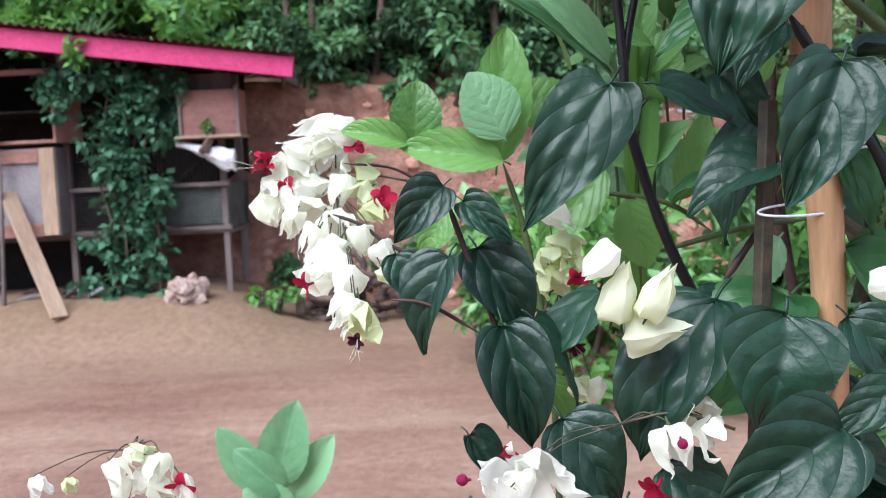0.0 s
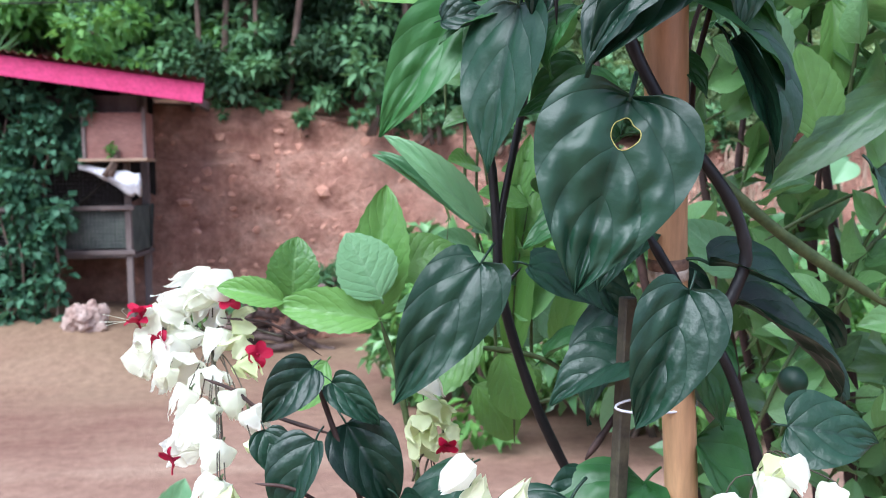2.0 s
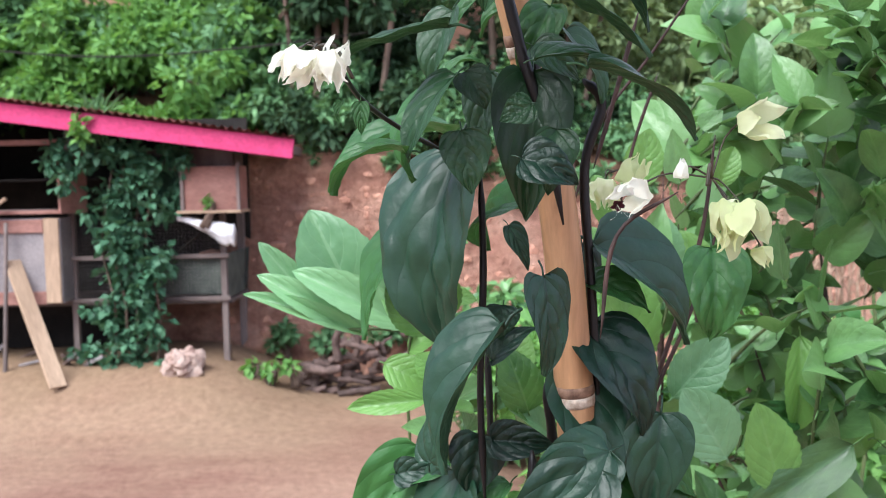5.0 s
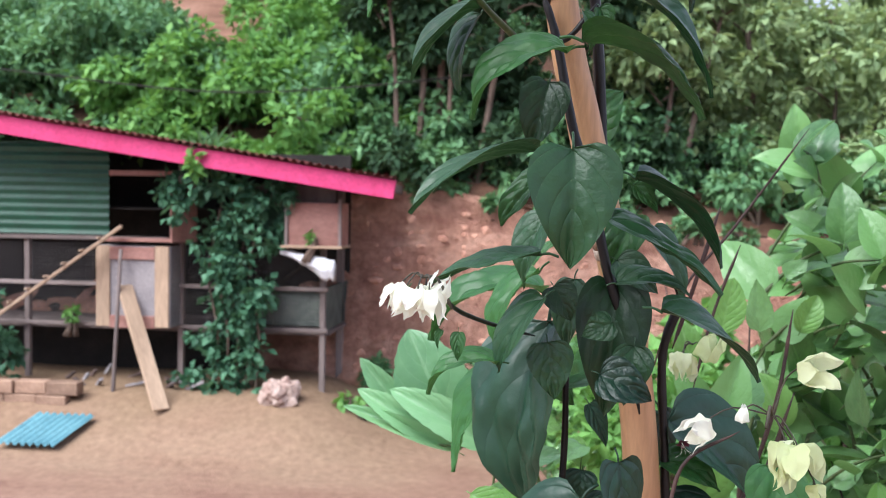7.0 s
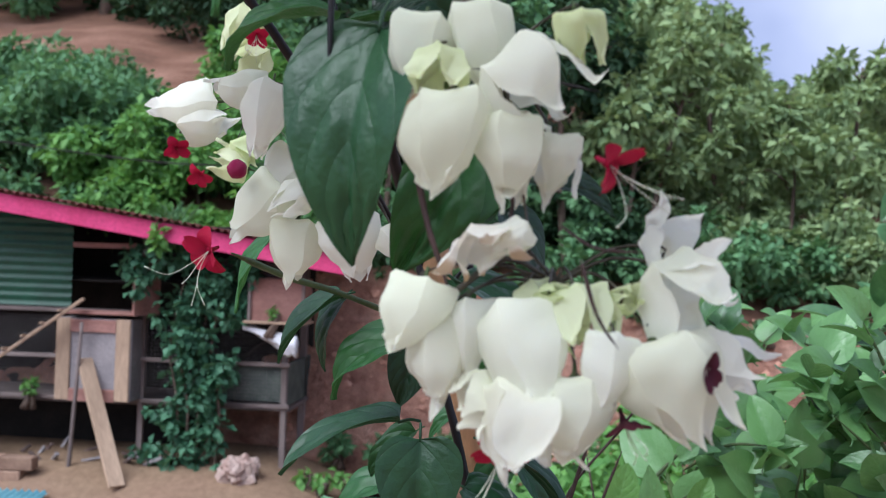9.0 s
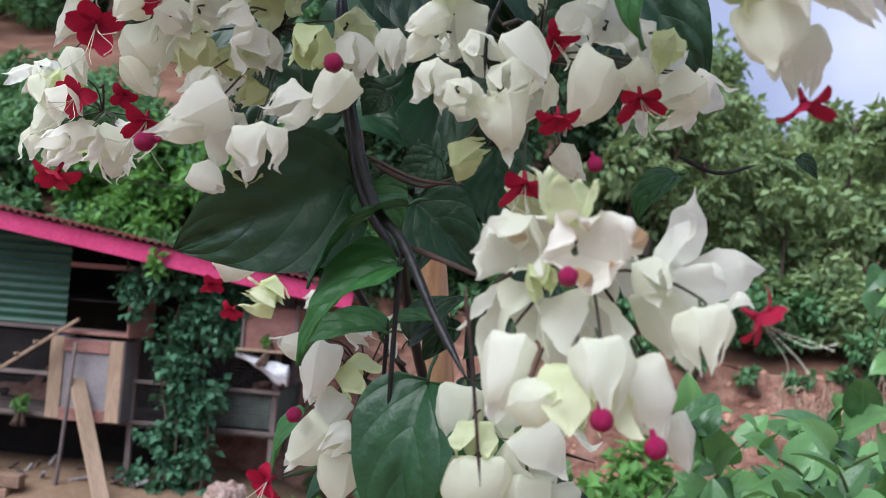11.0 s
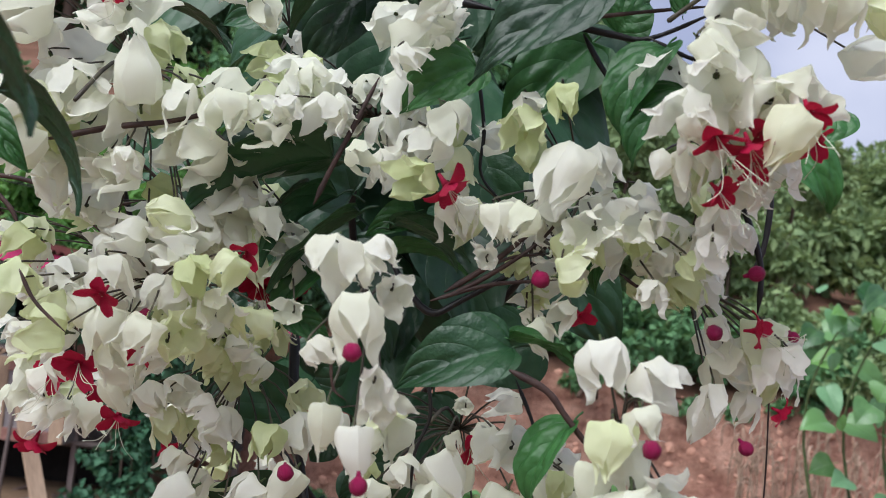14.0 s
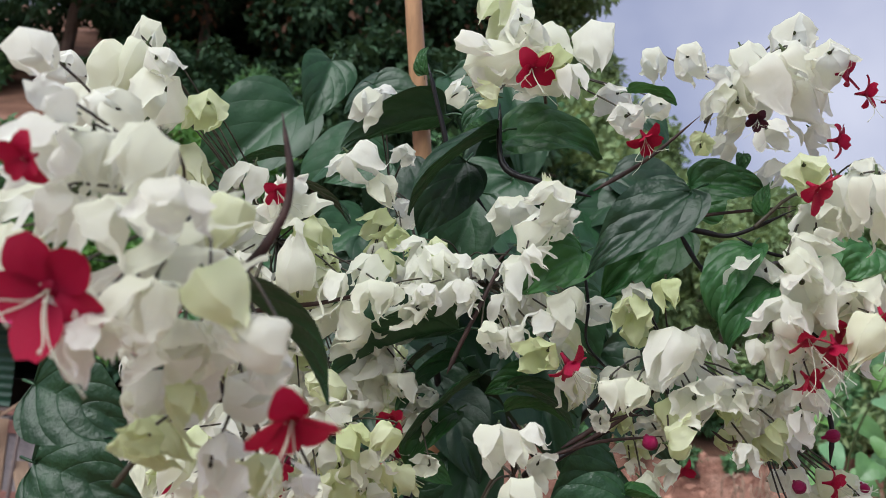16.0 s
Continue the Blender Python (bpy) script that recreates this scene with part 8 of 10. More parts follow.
vine_stem(vine, [(0.329, 0.145, 2.385), (0.346, 0.145, 2.393), (0.365, 0.145, 2.396)], 0.0012, 0.0008, M_brownstem)
vine_stem(vine, [(0.476, 0.145, 2.442), (0.487, 0.145, 2.418), (0.493, 0.145, 2.397), (0.493, 0.145, 2.373)], 0.0021, 0.0018, M_stem)
vine_stem(vine, [(0.409, 0.145, 2.389), (0.425, 0.145, 2.382), (0.447, 0.145, 2.399)], 0.0012, 0.0008, M_brownstem)
vine_stem(vine, [(0.401, 0.195, 2.220), (0.422, 0.195, 2.212), (0.444, 0.195, 2.218)], 0.0015, 0.0010, M_stem)
spray.done()
spray = Cluster(vine, (0.303, 0.185, 2.283))
spray.flower("b", 0.271, 0.204, 2.274, -0.33, -0.82, -0.46, 0.0210)
spray.flower("c", 0.276, 0.148, 2.291, 0.72, -0.12, -0.69, 0.0238)
spray.flower("o", 0.280, 0.161, 2.273, -0.22, -0.13, -0.97, 0.0290)
spray.flower("b", 0.240, 0.202, 2.270, 0.09, -0.25, -0.96, 0.0190)
spray.flower("b", 0.266, 0.142, 2.271, -0.52, -0.69, -0.49, 0.0213)
spray.flower("o", 0.275, 0.141, 2.237, -0.12, -0.50, -0.85, 0.0234)
spray.flower("o", 0.286, 0.206, 2.244, 0.82, -0.53, 0.20, 0.0190)
spray.flower("o", 0.291, 0.127, 2.231, 0.55, -0.74, -0.40, 0.0206)
spray.flower("o", 0.310, 0.134, 2.239, -0.05, -0.77, -0.63, 0.0274)
spray.flower("c", 0.327, 0.219, 2.193, 0.63, -0.59, -0.50, 0.0294)
spray.flower("b", 0.309, 0.140, 2.219, 0.22, -0.09, -0.97, 0.0321)
spray.flower("b", 0.319, 0.148, 2.255, 0.52, -0.32, -0.79, 0.0304)
spray.flower("o", 0.323, 0.199, 2.244, -0.33, -0.33, -0.88, 0.0285)
spray.flower("b", 0.347, 0.135, 2.240, -0.41, -0.09, -0.91, 0.0317)
spray.flower("b", 0.344, 0.173, 2.208, 0.63, -0.39, -0.67, 0.0187)
spray.flower("o", 0.325, 0.200, 2.316, -0.62, -0.28, -0.73, 0.0119)
spray.flower("o", 0.322, 0.134, 2.301, -0.40, -0.91, 0.09, 0.0132)
spray.flower("o", 0.346, 0.144, 2.305, -0.98, -0.20, 0.03, 0.0212)
spray.flower("o", 0.342, 0.188, 2.276, 0.69, -0.51, -0.52, 0.0203)
spray.flower("s", 0.359, 0.146, 2.278, 0.33, -0.93, 0.13, 0.0234)
spray.flower("b", 0.340, 0.148, 2.276, -0.20, -0.66, -0.72, 0.0213)
spray.flower("s", 0.391, 0.181, 2.265, 0.39, -0.91, 0.13, 0.0180)
spray.flower("b", 0.373, 0.162, 2.270, -0.15, -0.63, -0.76, 0.0218)
spray.flower("b", 0.375, 0.150, 2.248, 0.62, -0.10, -0.78, 0.0213)
spray.flower("o", 0.380, 0.217, 2.248, -0.16, -0.52, -0.84, 0.0232)
spray.flower("o", 0.390, 0.143, 2.241, -0.72, -0.31, -0.63, 0.0254)
spray.flower("s", 0.408, 0.163, 2.242, 0.56, -0.34, -0.76, 0.0263)
spray.flower("o", 0.307, 0.198, 2.246, 0.72, -0.04, -0.69, 0.0177)
spray.flower("o", 0.295, 0.142, 2.256, 0.67, -0.32, -0.66, 0.0201)
spray.flower("o", 0.321, 0.123, 2.280, 0.54, -0.03, -0.84, 0.0129)
spray.flower("b", 0.375, 0.196, 2.258, 0.02, -0.73, -0.68, 0.0156)
spray.flower("c", 0.383, 0.130, 2.260, -0.13, -0.57, -0.81, 0.0172)
spray.flower("c", 0.292, 0.173, 2.209, 0.94, -0.21, 0.27, 0.0212)
spray.flower("c", 0.267, 0.175, 2.248, 0.22, -0.14, -0.97, 0.0133)
spray.flower("b", 0.263, 0.150, 2.259, -0.40, -0.16, -0.91, 0.0159)
spray.red("bud", 0.353, 0.127, 2.204, 0.31, -0.15, -0.94, 0.0089)
spray.red("red", 0.372, 0.127, 2.236, 0.12, -0.38, -0.92, 0.0214)
spray.red("red", 0.334, 0.127, 2.225, 0.02, -0.38, -0.92, 0.0186)
spray.red("red", 0.321, 0.127, 2.192, 0.12, -0.38, -0.92, 0.0224)
spray.red("red", 0.330, 0.167, 2.272, 0.52, -0.64, -0.57, 0.0194)
spray.done()
spray = Cluster(vine, (0.378, 0.165, 2.375))
spray.flower("o", 0.305, 0.157, 2.430, 0.14, -0.16, -0.98, 0.0212)
spray.flower("b", 0.314, 0.150, 2.410, -0.31, -0.44, -0.84, 0.0262)
spray.flower("o", 0.345, 0.148, 2.412, -0.21, -0.11, -0.97, 0.0260)
spray.flower("o", 0.402, 0.203, 2.396, -0.47, -0.29, -0.84, 0.0247)
spray.flower("c", 0.381, 0.125, 2.397, 0.48, -0.33, -0.81, 0.0269)
spray.flower("s", 0.397, 0.164, 2.421, 0.31, -0.02, -0.95, 0.0289)
spray.flower("s", 0.359, 0.201, 2.407, -0.12, -0.56, -0.82, 0.0218)
spray.flower("b", 0.368, 0.153, 2.380, -0.72, -0.47, -0.50, 0.0249)
spray.flower("c", 0.348, 0.157, 2.386, -0.16, -0.40, -0.90, 0.0160)
spray.flower("b", 0.360, 0.177, 2.370, -0.73, -0.68, 0.10, 0.0180)
spray.flower("b", 0.366, 0.125, 2.347, 0.71, -0.28, -0.64, 0.0204)
spray.flower("s", 0.373, 0.116, 2.359, -0.65, -0.37, -0.66, 0.0179)
spray.flower("b", 0.344, 0.192, 2.417, 0.42, -0.48, -0.77, 0.0156)
spray.flower("b", 0.332, 0.132, 2.410, -0.43, -0.39, -0.81, 0.0175)
spray.flower("o", 0.382, 0.151, 2.382, -0.43, -0.49, -0.76, 0.0180)
spray.flower("o", 0.360, 0.159, 2.356, 0.63, -0.24, -0.74, 0.0128)
spray.flower("c", 0.360, 0.164, 2.369, 0.15, -0.89, -0.43, 0.0162)
spray.flower("o", 0.328, 0.122, 2.389, -0.13, -0.98, 0.18, 0.0129)
spray.red("bud", 0.359, 0.107, 2.380, 0.30, -0.87, -0.40, 0.0115)
spray.red("red", 0.386, 0.127, 2.362, 0.52, -0.64, -0.57, 0.0149)
spray.done()
spray = Cluster(vine, (0.391, 0.045, 2.293))
spray.flower("o", 0.390, 0.021, 2.337, 0.22, -0.45, -0.87, 0.0272)
spray.flower("o", 0.415, 0.025, 2.331, 0.53, -0.47, -0.70, 0.0242)
spray.flower("b", 0.393, 0.016, 2.301, -0.08, -0.38, -0.92, 0.0253)
spray.flower("b", 0.410, 0.015, 2.312, 0.30, -0.32, -0.90, 0.0206)
spray.flower("b", 0.406, 0.032, 2.291, 0.12, -0.26, -0.96, 0.0246)
spray.flower("b", 0.390, 0.045, 2.277, -0.17, -0.18, -0.97, 0.0238)
spray.flower("b", 0.410, 0.016, 2.268, 0.21, -0.25, -0.94, 0.0312)
spray.flower("b", 0.409, 0.032, 2.241, 0.12, -0.26, -0.96, 0.0277)
spray.flower("b", 0.434, 0.029, 2.263, 0.47, -0.13, -0.87, 0.0298)
spray.flower("b", 0.429, 0.059, 2.241, 0.21, -0.16, -0.96, 0.0235)
spray.flower("c", 0.393, 0.032, 2.259, -0.69, -0.07, -0.72, 0.0167)
spray.flower("o", 0.422, 0.013, 2.281, 0.31, -0.94, 0.11, 0.0196)
spray.flower("b", 0.401, 0.031, 2.269, 0.71, -0.68, 0.19, 0.0222)
spray.red("bud", 0.410, 0.002, 2.306, 0.20, -0.90, -0.38, 0.0103)
spray.red("red", 0.423, 0.037, 2.220, 0.31, -0.15, -0.94, 0.0195)
spray.red("bud", 0.446, 0.012, 2.254, 0.92, -0.02, -0.39, 0.0119)
spray.done()
spray = Cluster(vine, (0.456, 0.185, 2.379))
spray.flower("b", 0.421, 0.209, 2.411, -0.81, -0.24, -0.54, 0.0189)
spray.flower("c", 0.411, 0.116, 2.404, -0.17, -0.55, -0.82, 0.0200)
spray.flower("c", 0.443, 0.156, 2.413, 0.51, -0.22, -0.83, 0.0226)
spray.flower("c", 0.461, 0.170, 2.438, -0.11, -0.60, -0.80, 0.0213)
spray.flower("o", 0.464, 0.132, 2.412, 0.58, -0.17, -0.80, 0.0248)
spray.flower("o", 0.451, 0.158, 2.395, -0.73, -0.43, -0.54, 0.0204)
spray.flower("b", 0.465, 0.165, 2.402, 0.51, -0.44, -0.74, 0.0174)
spray.flower("b", 0.463, 0.138, 2.380, 0.43, -0.52, -0.74, 0.0207)
spray.flower("o", 0.470, 0.135, 2.353, 0.15, -0.52, -0.84, 0.0270)
spray.flower("o", 0.514, 0.182, 2.350, -0.18, -0.98, 0.08, 0.0272)
spray.flower("s", 0.481, 0.145, 2.334, 0.51, -0.48, -0.72, 0.0318)
spray.flower("b", 0.495, 0.139, 2.353, -0.14, -0.45, -0.88, 0.0293)
spray.flower("o", 0.524, 0.185, 2.332, -0.33, -0.12, -0.94, 0.0216)
spray.flower("s", 0.505, 0.121, 2.343, 0.23, -0.07, -0.97, 0.0240)
spray.flower("b", 0.467, 0.151, 2.305, -0.39, -0.09, -0.92, 0.0256)
spray.flower("c", 0.505, 0.160, 2.328, -0.40, -0.39, -0.83, 0.0189)
spray.flower("b", 0.490, 0.148, 2.313, -0.38, -0.47, -0.80, 0.0231)
spray.flower("o", 0.512, 0.135, 2.357, 0.40, -0.85, 0.35, 0.0204)
spray.flower("c", 0.426, 0.165, 2.380, 0.58, -0.62, -0.53, 0.0156)
spray.flower("c", 0.434, 0.150, 2.386, -0.40, -0.92, 0.03, 0.0190)
spray.flower("o", 0.455, 0.141, 2.405, 0.62, -0.16, -0.77, 0.0176)
spray.flower("b", 0.484, 0.207, 2.352, 0.83, -0.53, 0.17, 0.0216)
spray.flower("o", 0.486, 0.145, 2.344, 0.88, -0.40, 0.25, 0.0242)
spray.flower("o", 0.468, 0.128, 2.317, 0.08, -0.26, -0.96, 0.0234)
spray.flower("o", 0.508, 0.196, 2.331, 0.60, 0.02, -0.80, 0.0192)
spray.flower("s", 0.501, 0.134, 2.335, 0.34, -0.00, -0.94, 0.0214)
spray.flower("c", 0.442, 0.137, 2.375, 0.48, -0.57, -0.67, 0.0174)
spray.flower("c", 0.435, 0.209, 2.429, 0.76, -0.61, 0.21, 0.0139)
spray.flower("o", 0.422, 0.125, 2.395, 0.70, -0.69, 0.17, 0.0150)
spray.flower("c", 0.425, 0.137, 2.420, -0.12, -0.85, -0.51, 0.0175)
spray.red("bud", 0.479, 0.107, 2.395, 0.94, -0.15, 0.31, 0.0108)
spray.red("bud", 0.459, 0.107, 2.360, 0.20, -0.90, -0.38, 0.0108)
spray.red("bud", 0.482, 0.107, 2.298, 0.65, -0.27, -0.71, 0.0096)
spray.red("red", 0.484, 0.117, 2.363, 0.92, -0.39, 0.08, 0.0202)
spray.red("red", 0.502, 0.117, 2.319, 0.91, -0.25, -0.34, 0.0158)
spray.red("bud", 0.506, 0.117, 2.362, 0.30, -0.71, -0.64, 0.0075)
put_leaf(vine, "D", (0.226, 0.165, 2.445), (0.135, 0.165, 2.402), (-0.069, -0.544, 0.872), 0.035)
put_leaf(vine, "D", (0.230, 0.175, 2.422), (0.185, 0.175, 2.371), (-0.352, -0.651, 0.736), 0.025)
put_leaf(vine, "D", (0.265, 0.175, 2.404), (0.319, 0.175, 2.387), (0.130, -0.535, 0.893), 0.025)
put_leaf(vine, "M", (0.428, 0.085, 2.490), (0.402, 0.085, 2.443), (0.011, -1.015, 0.303), 0.030)
vine_stem(vine, [(-0.039, 0.245, 2.419), (-0.002, 0.245, 2.416), (0.033, 0.245, 2.399), (0.051, 0.245, 2.385)], 0.0020, 0.0012, M_brownstem)
vine_stem(vine, [(0.252, 0.145, 2.494), (0.241, 0.145, 2.466), (0.228, 0.145, 2.434), (0.220, 0.145, 2.412)], 0.0013, 0.0020, M_brownstem)
vine_stem(vine, [(0.306, 0.145, 2.364), (0.331, 0.145, 2.380), (0.359, 0.145, 2.403), (0.376, 0.145, 2.428)], 0.0019, 0.0009, M_brownstem)
vine_stem(vine, [(0.312, 0.165, 2.506), (0.319, 0.165, 2.471), (0.320, 0.165, 2.443), (0.338, 0.165, 2.424)], 0.0014, 0.0009, M_stem)
vine_stem(vine, [(0.431, 0.085, 2.486), (0.448, 0.085, 2.466), (0.463, 0.085, 2.456)], 0.0018, 0.0010, M_stem)
vine_stem(vine, [(0.554, 0.345, 2.476), (0.551, 0.345, 2.430), (0.542, 0.345, 2.403)], 0.0027, 0.0022, M_stem)
vine_stem(vine, [(0.051, 0.245, 2.454), (0.082, 0.245, 2.432), (0.102, 0.245, 2.414)], 0.0016, 0.0010, M_brownstem)
spray.done()
spray = Cluster(vine, (0.079, 0.205, 2.439))
spray.flower("c", 0.048, 0.174, 2.441, 0.46, 0.01, -0.89, 0.0309)
spray.flower("b", 0.036, 0.145, 2.450, -0.60, -0.37, -0.71, 0.0369)
spray.flower("o", 0.046, 0.168, 2.442, 0.54, -0.83, 0.13, 0.0383)
spray.flower("o", 0.090, 0.199, 2.463, 0.66, -0.45, -0.60, 0.0311)
spray.flower("o", 0.080, 0.149, 2.448, -0.40, -0.39, -0.83, 0.0358)
spray.flower("b", 0.118, 0.164, 2.470, 0.67, -0.68, 0.30, 0.0379)
spray.flower("o", 0.111, 0.218, 2.481, -0.55, -0.15, -0.82, 0.0276)
spray.flower("b", 0.153, 0.152, 2.477, -0.56, -0.58, -0.59, 0.0309)
spray.flower("b", 0.036, 0.137, 2.427, -0.21, -0.42, -0.88, 0.0315)
spray.flower("o", 0.058, 0.196, 2.490, -0.29, -0.46, -0.84, 0.0278)
spray.flower("o", 0.056, 0.151, 2.464, -0.47, -0.45, -0.76, 0.0323)
spray.flower("b", 0.105, 0.141, 2.469, 0.39, -0.33, -0.86, 0.0243)
spray.flower("c", 0.026, 0.180, 2.444, -0.32, -0.35, -0.88, 0.0209)
spray.flower("o", 0.040, 0.167, 2.424, -0.33, -0.94, 0.05, 0.0255)
spray.flower("o", 0.110, 0.122, 2.424, 0.32, -0.48, -0.82, 0.0164)
spray.flower("b", 0.072, 0.192, 2.442, 0.02, -0.61, -0.80, 0.0148)
spray.flower("b", 0.091, 0.156, 2.423, 0.73, -0.15, -0.67, 0.0174)
spray.flower("b", 0.026, 0.123, 2.453, -0.54, -0.71, -0.45, 0.0308)
spray.red("red", 0.026, 0.127, 2.435, -0.56, -0.54, -0.63, 0.0232)
spray.done()
spray = Cluster(vine, (0.136, 0.245, 2.422))
spray.flower("o", 0.030, 0.254, 2.419, -0.20, -0.13, -0.97, 0.0198)
spray.flower("c", 0.049, 0.206, 2.394, -0.82, -0.27, -0.50, 0.0230)
spray.flower("o", 0.070, 0.207, 2.385, -0.92, -0.25, 0.29, 0.0257)
spray.flower("b", 0.079, 0.232, 2.352, 0.49, -0.64, -0.60, 0.0235)
spray.flower("b", 0.083, 0.228, 2.374, -0.05, -0.26, -0.96, 0.0292)
spray.flower("o", 0.118, 0.191, 2.380, -0.42, -0.50, -0.75, 0.0302)
spray.flower("o", 0.150, 0.278, 2.386, -0.16, -0.46, -0.87, 0.0227)
spray.flower("o", 0.146, 0.221, 2.391, 0.30, -0.66, -0.68, 0.0261)
spray.flower("o", 0.185, 0.181, 2.393, 0.81, -0.48, 0.33, 0.0218)
spray.flower("o", 0.089, 0.257, 2.441, 0.57, -0.25, -0.79, 0.0198)
spray.flower("c", 0.114, 0.190, 2.413, 0.90, -0.01, -0.45, 0.0223)
spray.flower("o", 0.120, 0.212, 2.368, -0.31, -0.46, -0.84, 0.0271)
spray.flower("o", 0.131, 0.256, 2.384, 0.65, -0.50, -0.57, 0.0185)
spray.flower("b", 0.141, 0.183, 2.389, 0.67, 0.00, -0.74, 0.0207)
spray.flower("s", 0.199, 0.206, 2.383, 0.82, -0.50, 0.29, 0.0187)
spray.flower("o", 0.090, 0.235, 2.382, 0.70, -0.31, -0.64, 0.0180)
spray.flower("s", 0.097, 0.212, 2.397, -0.15, -0.62, -0.77, 0.0217)
spray.flower("s", 0.142, 0.210, 2.378, -0.13, -0.39, -0.91, 0.0243)
spray.flower("s", 0.171, 0.169, 2.408, 0.08, -0.93, -0.36, 0.0295)
spray.red("red", 0.173, 0.217, 2.363, 0.42, -0.66, -0.62, 0.0219)
spray.red("red", 0.185, 0.217, 2.359, -0.39, -0.65, -0.65, 0.0219)
spray.red("red", 0.199, 0.217, 2.364, 0.50, -0.64, -0.59, 0.0219)
spray.done()
spray = Cluster(vine, (0.240, 0.175, 2.481))
spray.flower("b", 0.189, 0.183, 2.487, -0.48, -0.46, -0.75, 0.0218)
spray.flower("o", 0.192, 0.128, 2.456, -0.30, -0.95, 0.06, 0.0248)
spray.flower("o", 0.223, 0.134, 2.464, -0.33, -0.44, -0.83, 0.0250)
spray.flower("b", 0.187, 0.188, 2.501, -0.51, -0.37, -0.78, 0.0199)
spray.flower("b", 0.212, 0.151, 2.485, 0.37, -0.45, -0.81, 0.0233)
spray.flower("o", 0.271, 0.143, 2.481, 0.19, -0.30, -0.93, 0.0301)
spray.flower("c", 0.280, 0.206, 2.474, 0.45, -0.47, -0.76, 0.0224)
spray.flower("b", 0.300, 0.120, 2.464, 0.49, 0.05, -0.87, 0.0242)
spray.flower("o", 0.258, 0.162, 2.461, 0.23, -0.11, -0.97, 0.0237)
spray.flower("o", 0.265, 0.191, 2.449, -0.30, -0.42, -0.86, 0.0219)
spray.flower("o", 0.285, 0.125, 2.447, -0.39, -0.19, -0.90, 0.0244)
spray.flower("c", 0.281, 0.113, 2.428, -0.54, -0.69, -0.49, 0.0262)
spray.flower("c", 0.298, 0.178, 2.464, -0.17, -0.38, -0.91, 0.0204)
spray.flower("b", 0.308, 0.158, 2.444, 0.51, -0.49, -0.71, 0.0246)
spray.flower("o", 0.249, 0.126, 2.442, 0.90, -0.25, -0.35, 0.0164)
spray.flower("o", 0.198, 0.156, 2.456, 0.72, -0.41, -0.56, 0.0158)
spray.flower("o", 0.201, 0.123, 2.463, -0.20, -0.54, -0.81, 0.0187)
spray.flower("o", 0.265, 0.139, 2.439, 0.33, -0.13, -0.94, 0.0191)
spray.flower("c", 0.218, 0.182, 2.490, -0.02, -0.87, -0.49, 0.0145)
spray.flower("o", 0.234, 0.141, 2.471, 0.82, -0.49, -0.30, 0.0169)
spray.flower("o", 0.176, 0.134, 2.463, -0.54, -0.18, -0.82, 0.0167)
spray.flower("b", 0.311, 0.131, 2.408, 0.21, -0.14, -0.97, 0.0299)
spray.red("red", 0.301, 0.107, 2.428, 0.60, -0.24, -0.76, 0.0265)
spray.red("bud", 0.360, 0.107, 2.380, 0.35, -0.68, -0.64, 0.0111)
spray.done()
spray = Cluster(vine, (0.371, 0.125, 2.424))
spray.flower("o", 0.323, 0.164, 2.467, -0.65, -0.76, -0.02, 0.0229)
spray.flower("c", 0.341, 0.105, 2.461, -0.20, -0.55, -0.81, 0.0257)
spray.flower("c", 0.363, 0.096, 2.476, 0.17, -0.13, -0.98, 0.0231)
spray.flower("b", 0.365, 0.147, 2.417, 0.25, -0.21, -0.95, 0.0221)
spray.flower("b", 0.342, 0.100, 2.407, -0.50, -0.34, -0.80, 0.0253)
spray.flower("b", 0.367, 0.098, 2.437, -0.30, -0.51, -0.81, 0.0318)
spray.flower("o", 0.401, 0.159, 2.400, -0.47, -0.62, -0.63, 0.0263)
spray.flower("o", 0.386, 0.094, 2.413, -0.09, -0.99, 0.07, 0.0293)
spray.flower("o", 0.410, 0.095, 2.416, -0.25, -0.97, 0.07, 0.0250)
spray.flower("b", 0.427, 0.186, 2.441, 0.51, -0.63, -0.59, 0.0194)
spray.flower("o", 0.423, 0.095, 2.414, 0.68, -0.62, -0.39, 0.0206)
spray.flower("c", 0.352, 0.129, 2.455, 0.53, -0.84, 0.11, 0.0233)
spray.flower("o", 0.392, 0.167, 2.443, -0.99, -0.10, 0.01, 0.0198)
spray.flower("b", 0.388, 0.105, 2.447, 0.20, -0.61, -0.77, 0.0222)
spray.flower("b", 0.332, 0.100, 2.409, 0.19, 0.01, -0.98, 0.0199)
spray.flower("b", 0.353, 0.168, 2.433, -0.08, 0.02, -1.00, 0.0159)
spray.flower("s", 0.362, 0.133, 2.418, 0.50, 0.01, -0.87, 0.0187)
spray.flower("o", 0.345, 0.107, 2.475, 0.37, -0.43, -0.83, 0.0180)
spray.flower("o", 0.394, 0.137, 2.406, 0.57, -0.53, -0.63, 0.0188)
spray.flower("c", 0.379, 0.091, 2.385, 0.97, -0.01, 0.23, 0.0216)
spray.flower("s", 0.373, 0.124, 2.395, -0.24, -0.26, -0.93, 0.0161)
spray.flower("o", 0.442, 0.136, 2.410, -0.47, -0.45, -0.76, 0.0187)
spray.flower("o", 0.435, 0.130, 2.392, 0.31, -0.49, -0.82, 0.0231)
spray.flower("o", 0.420, 0.098, 2.375, -0.29, -0.57, -0.77, 0.0174)
spray.flower("o", 0.470, 0.177, 2.390, -0.56, -0.42, -0.71, 0.0160)
spray.flower("c", 0.443, 0.099, 2.393, 0.62, -0.34, -0.70, 0.0174)
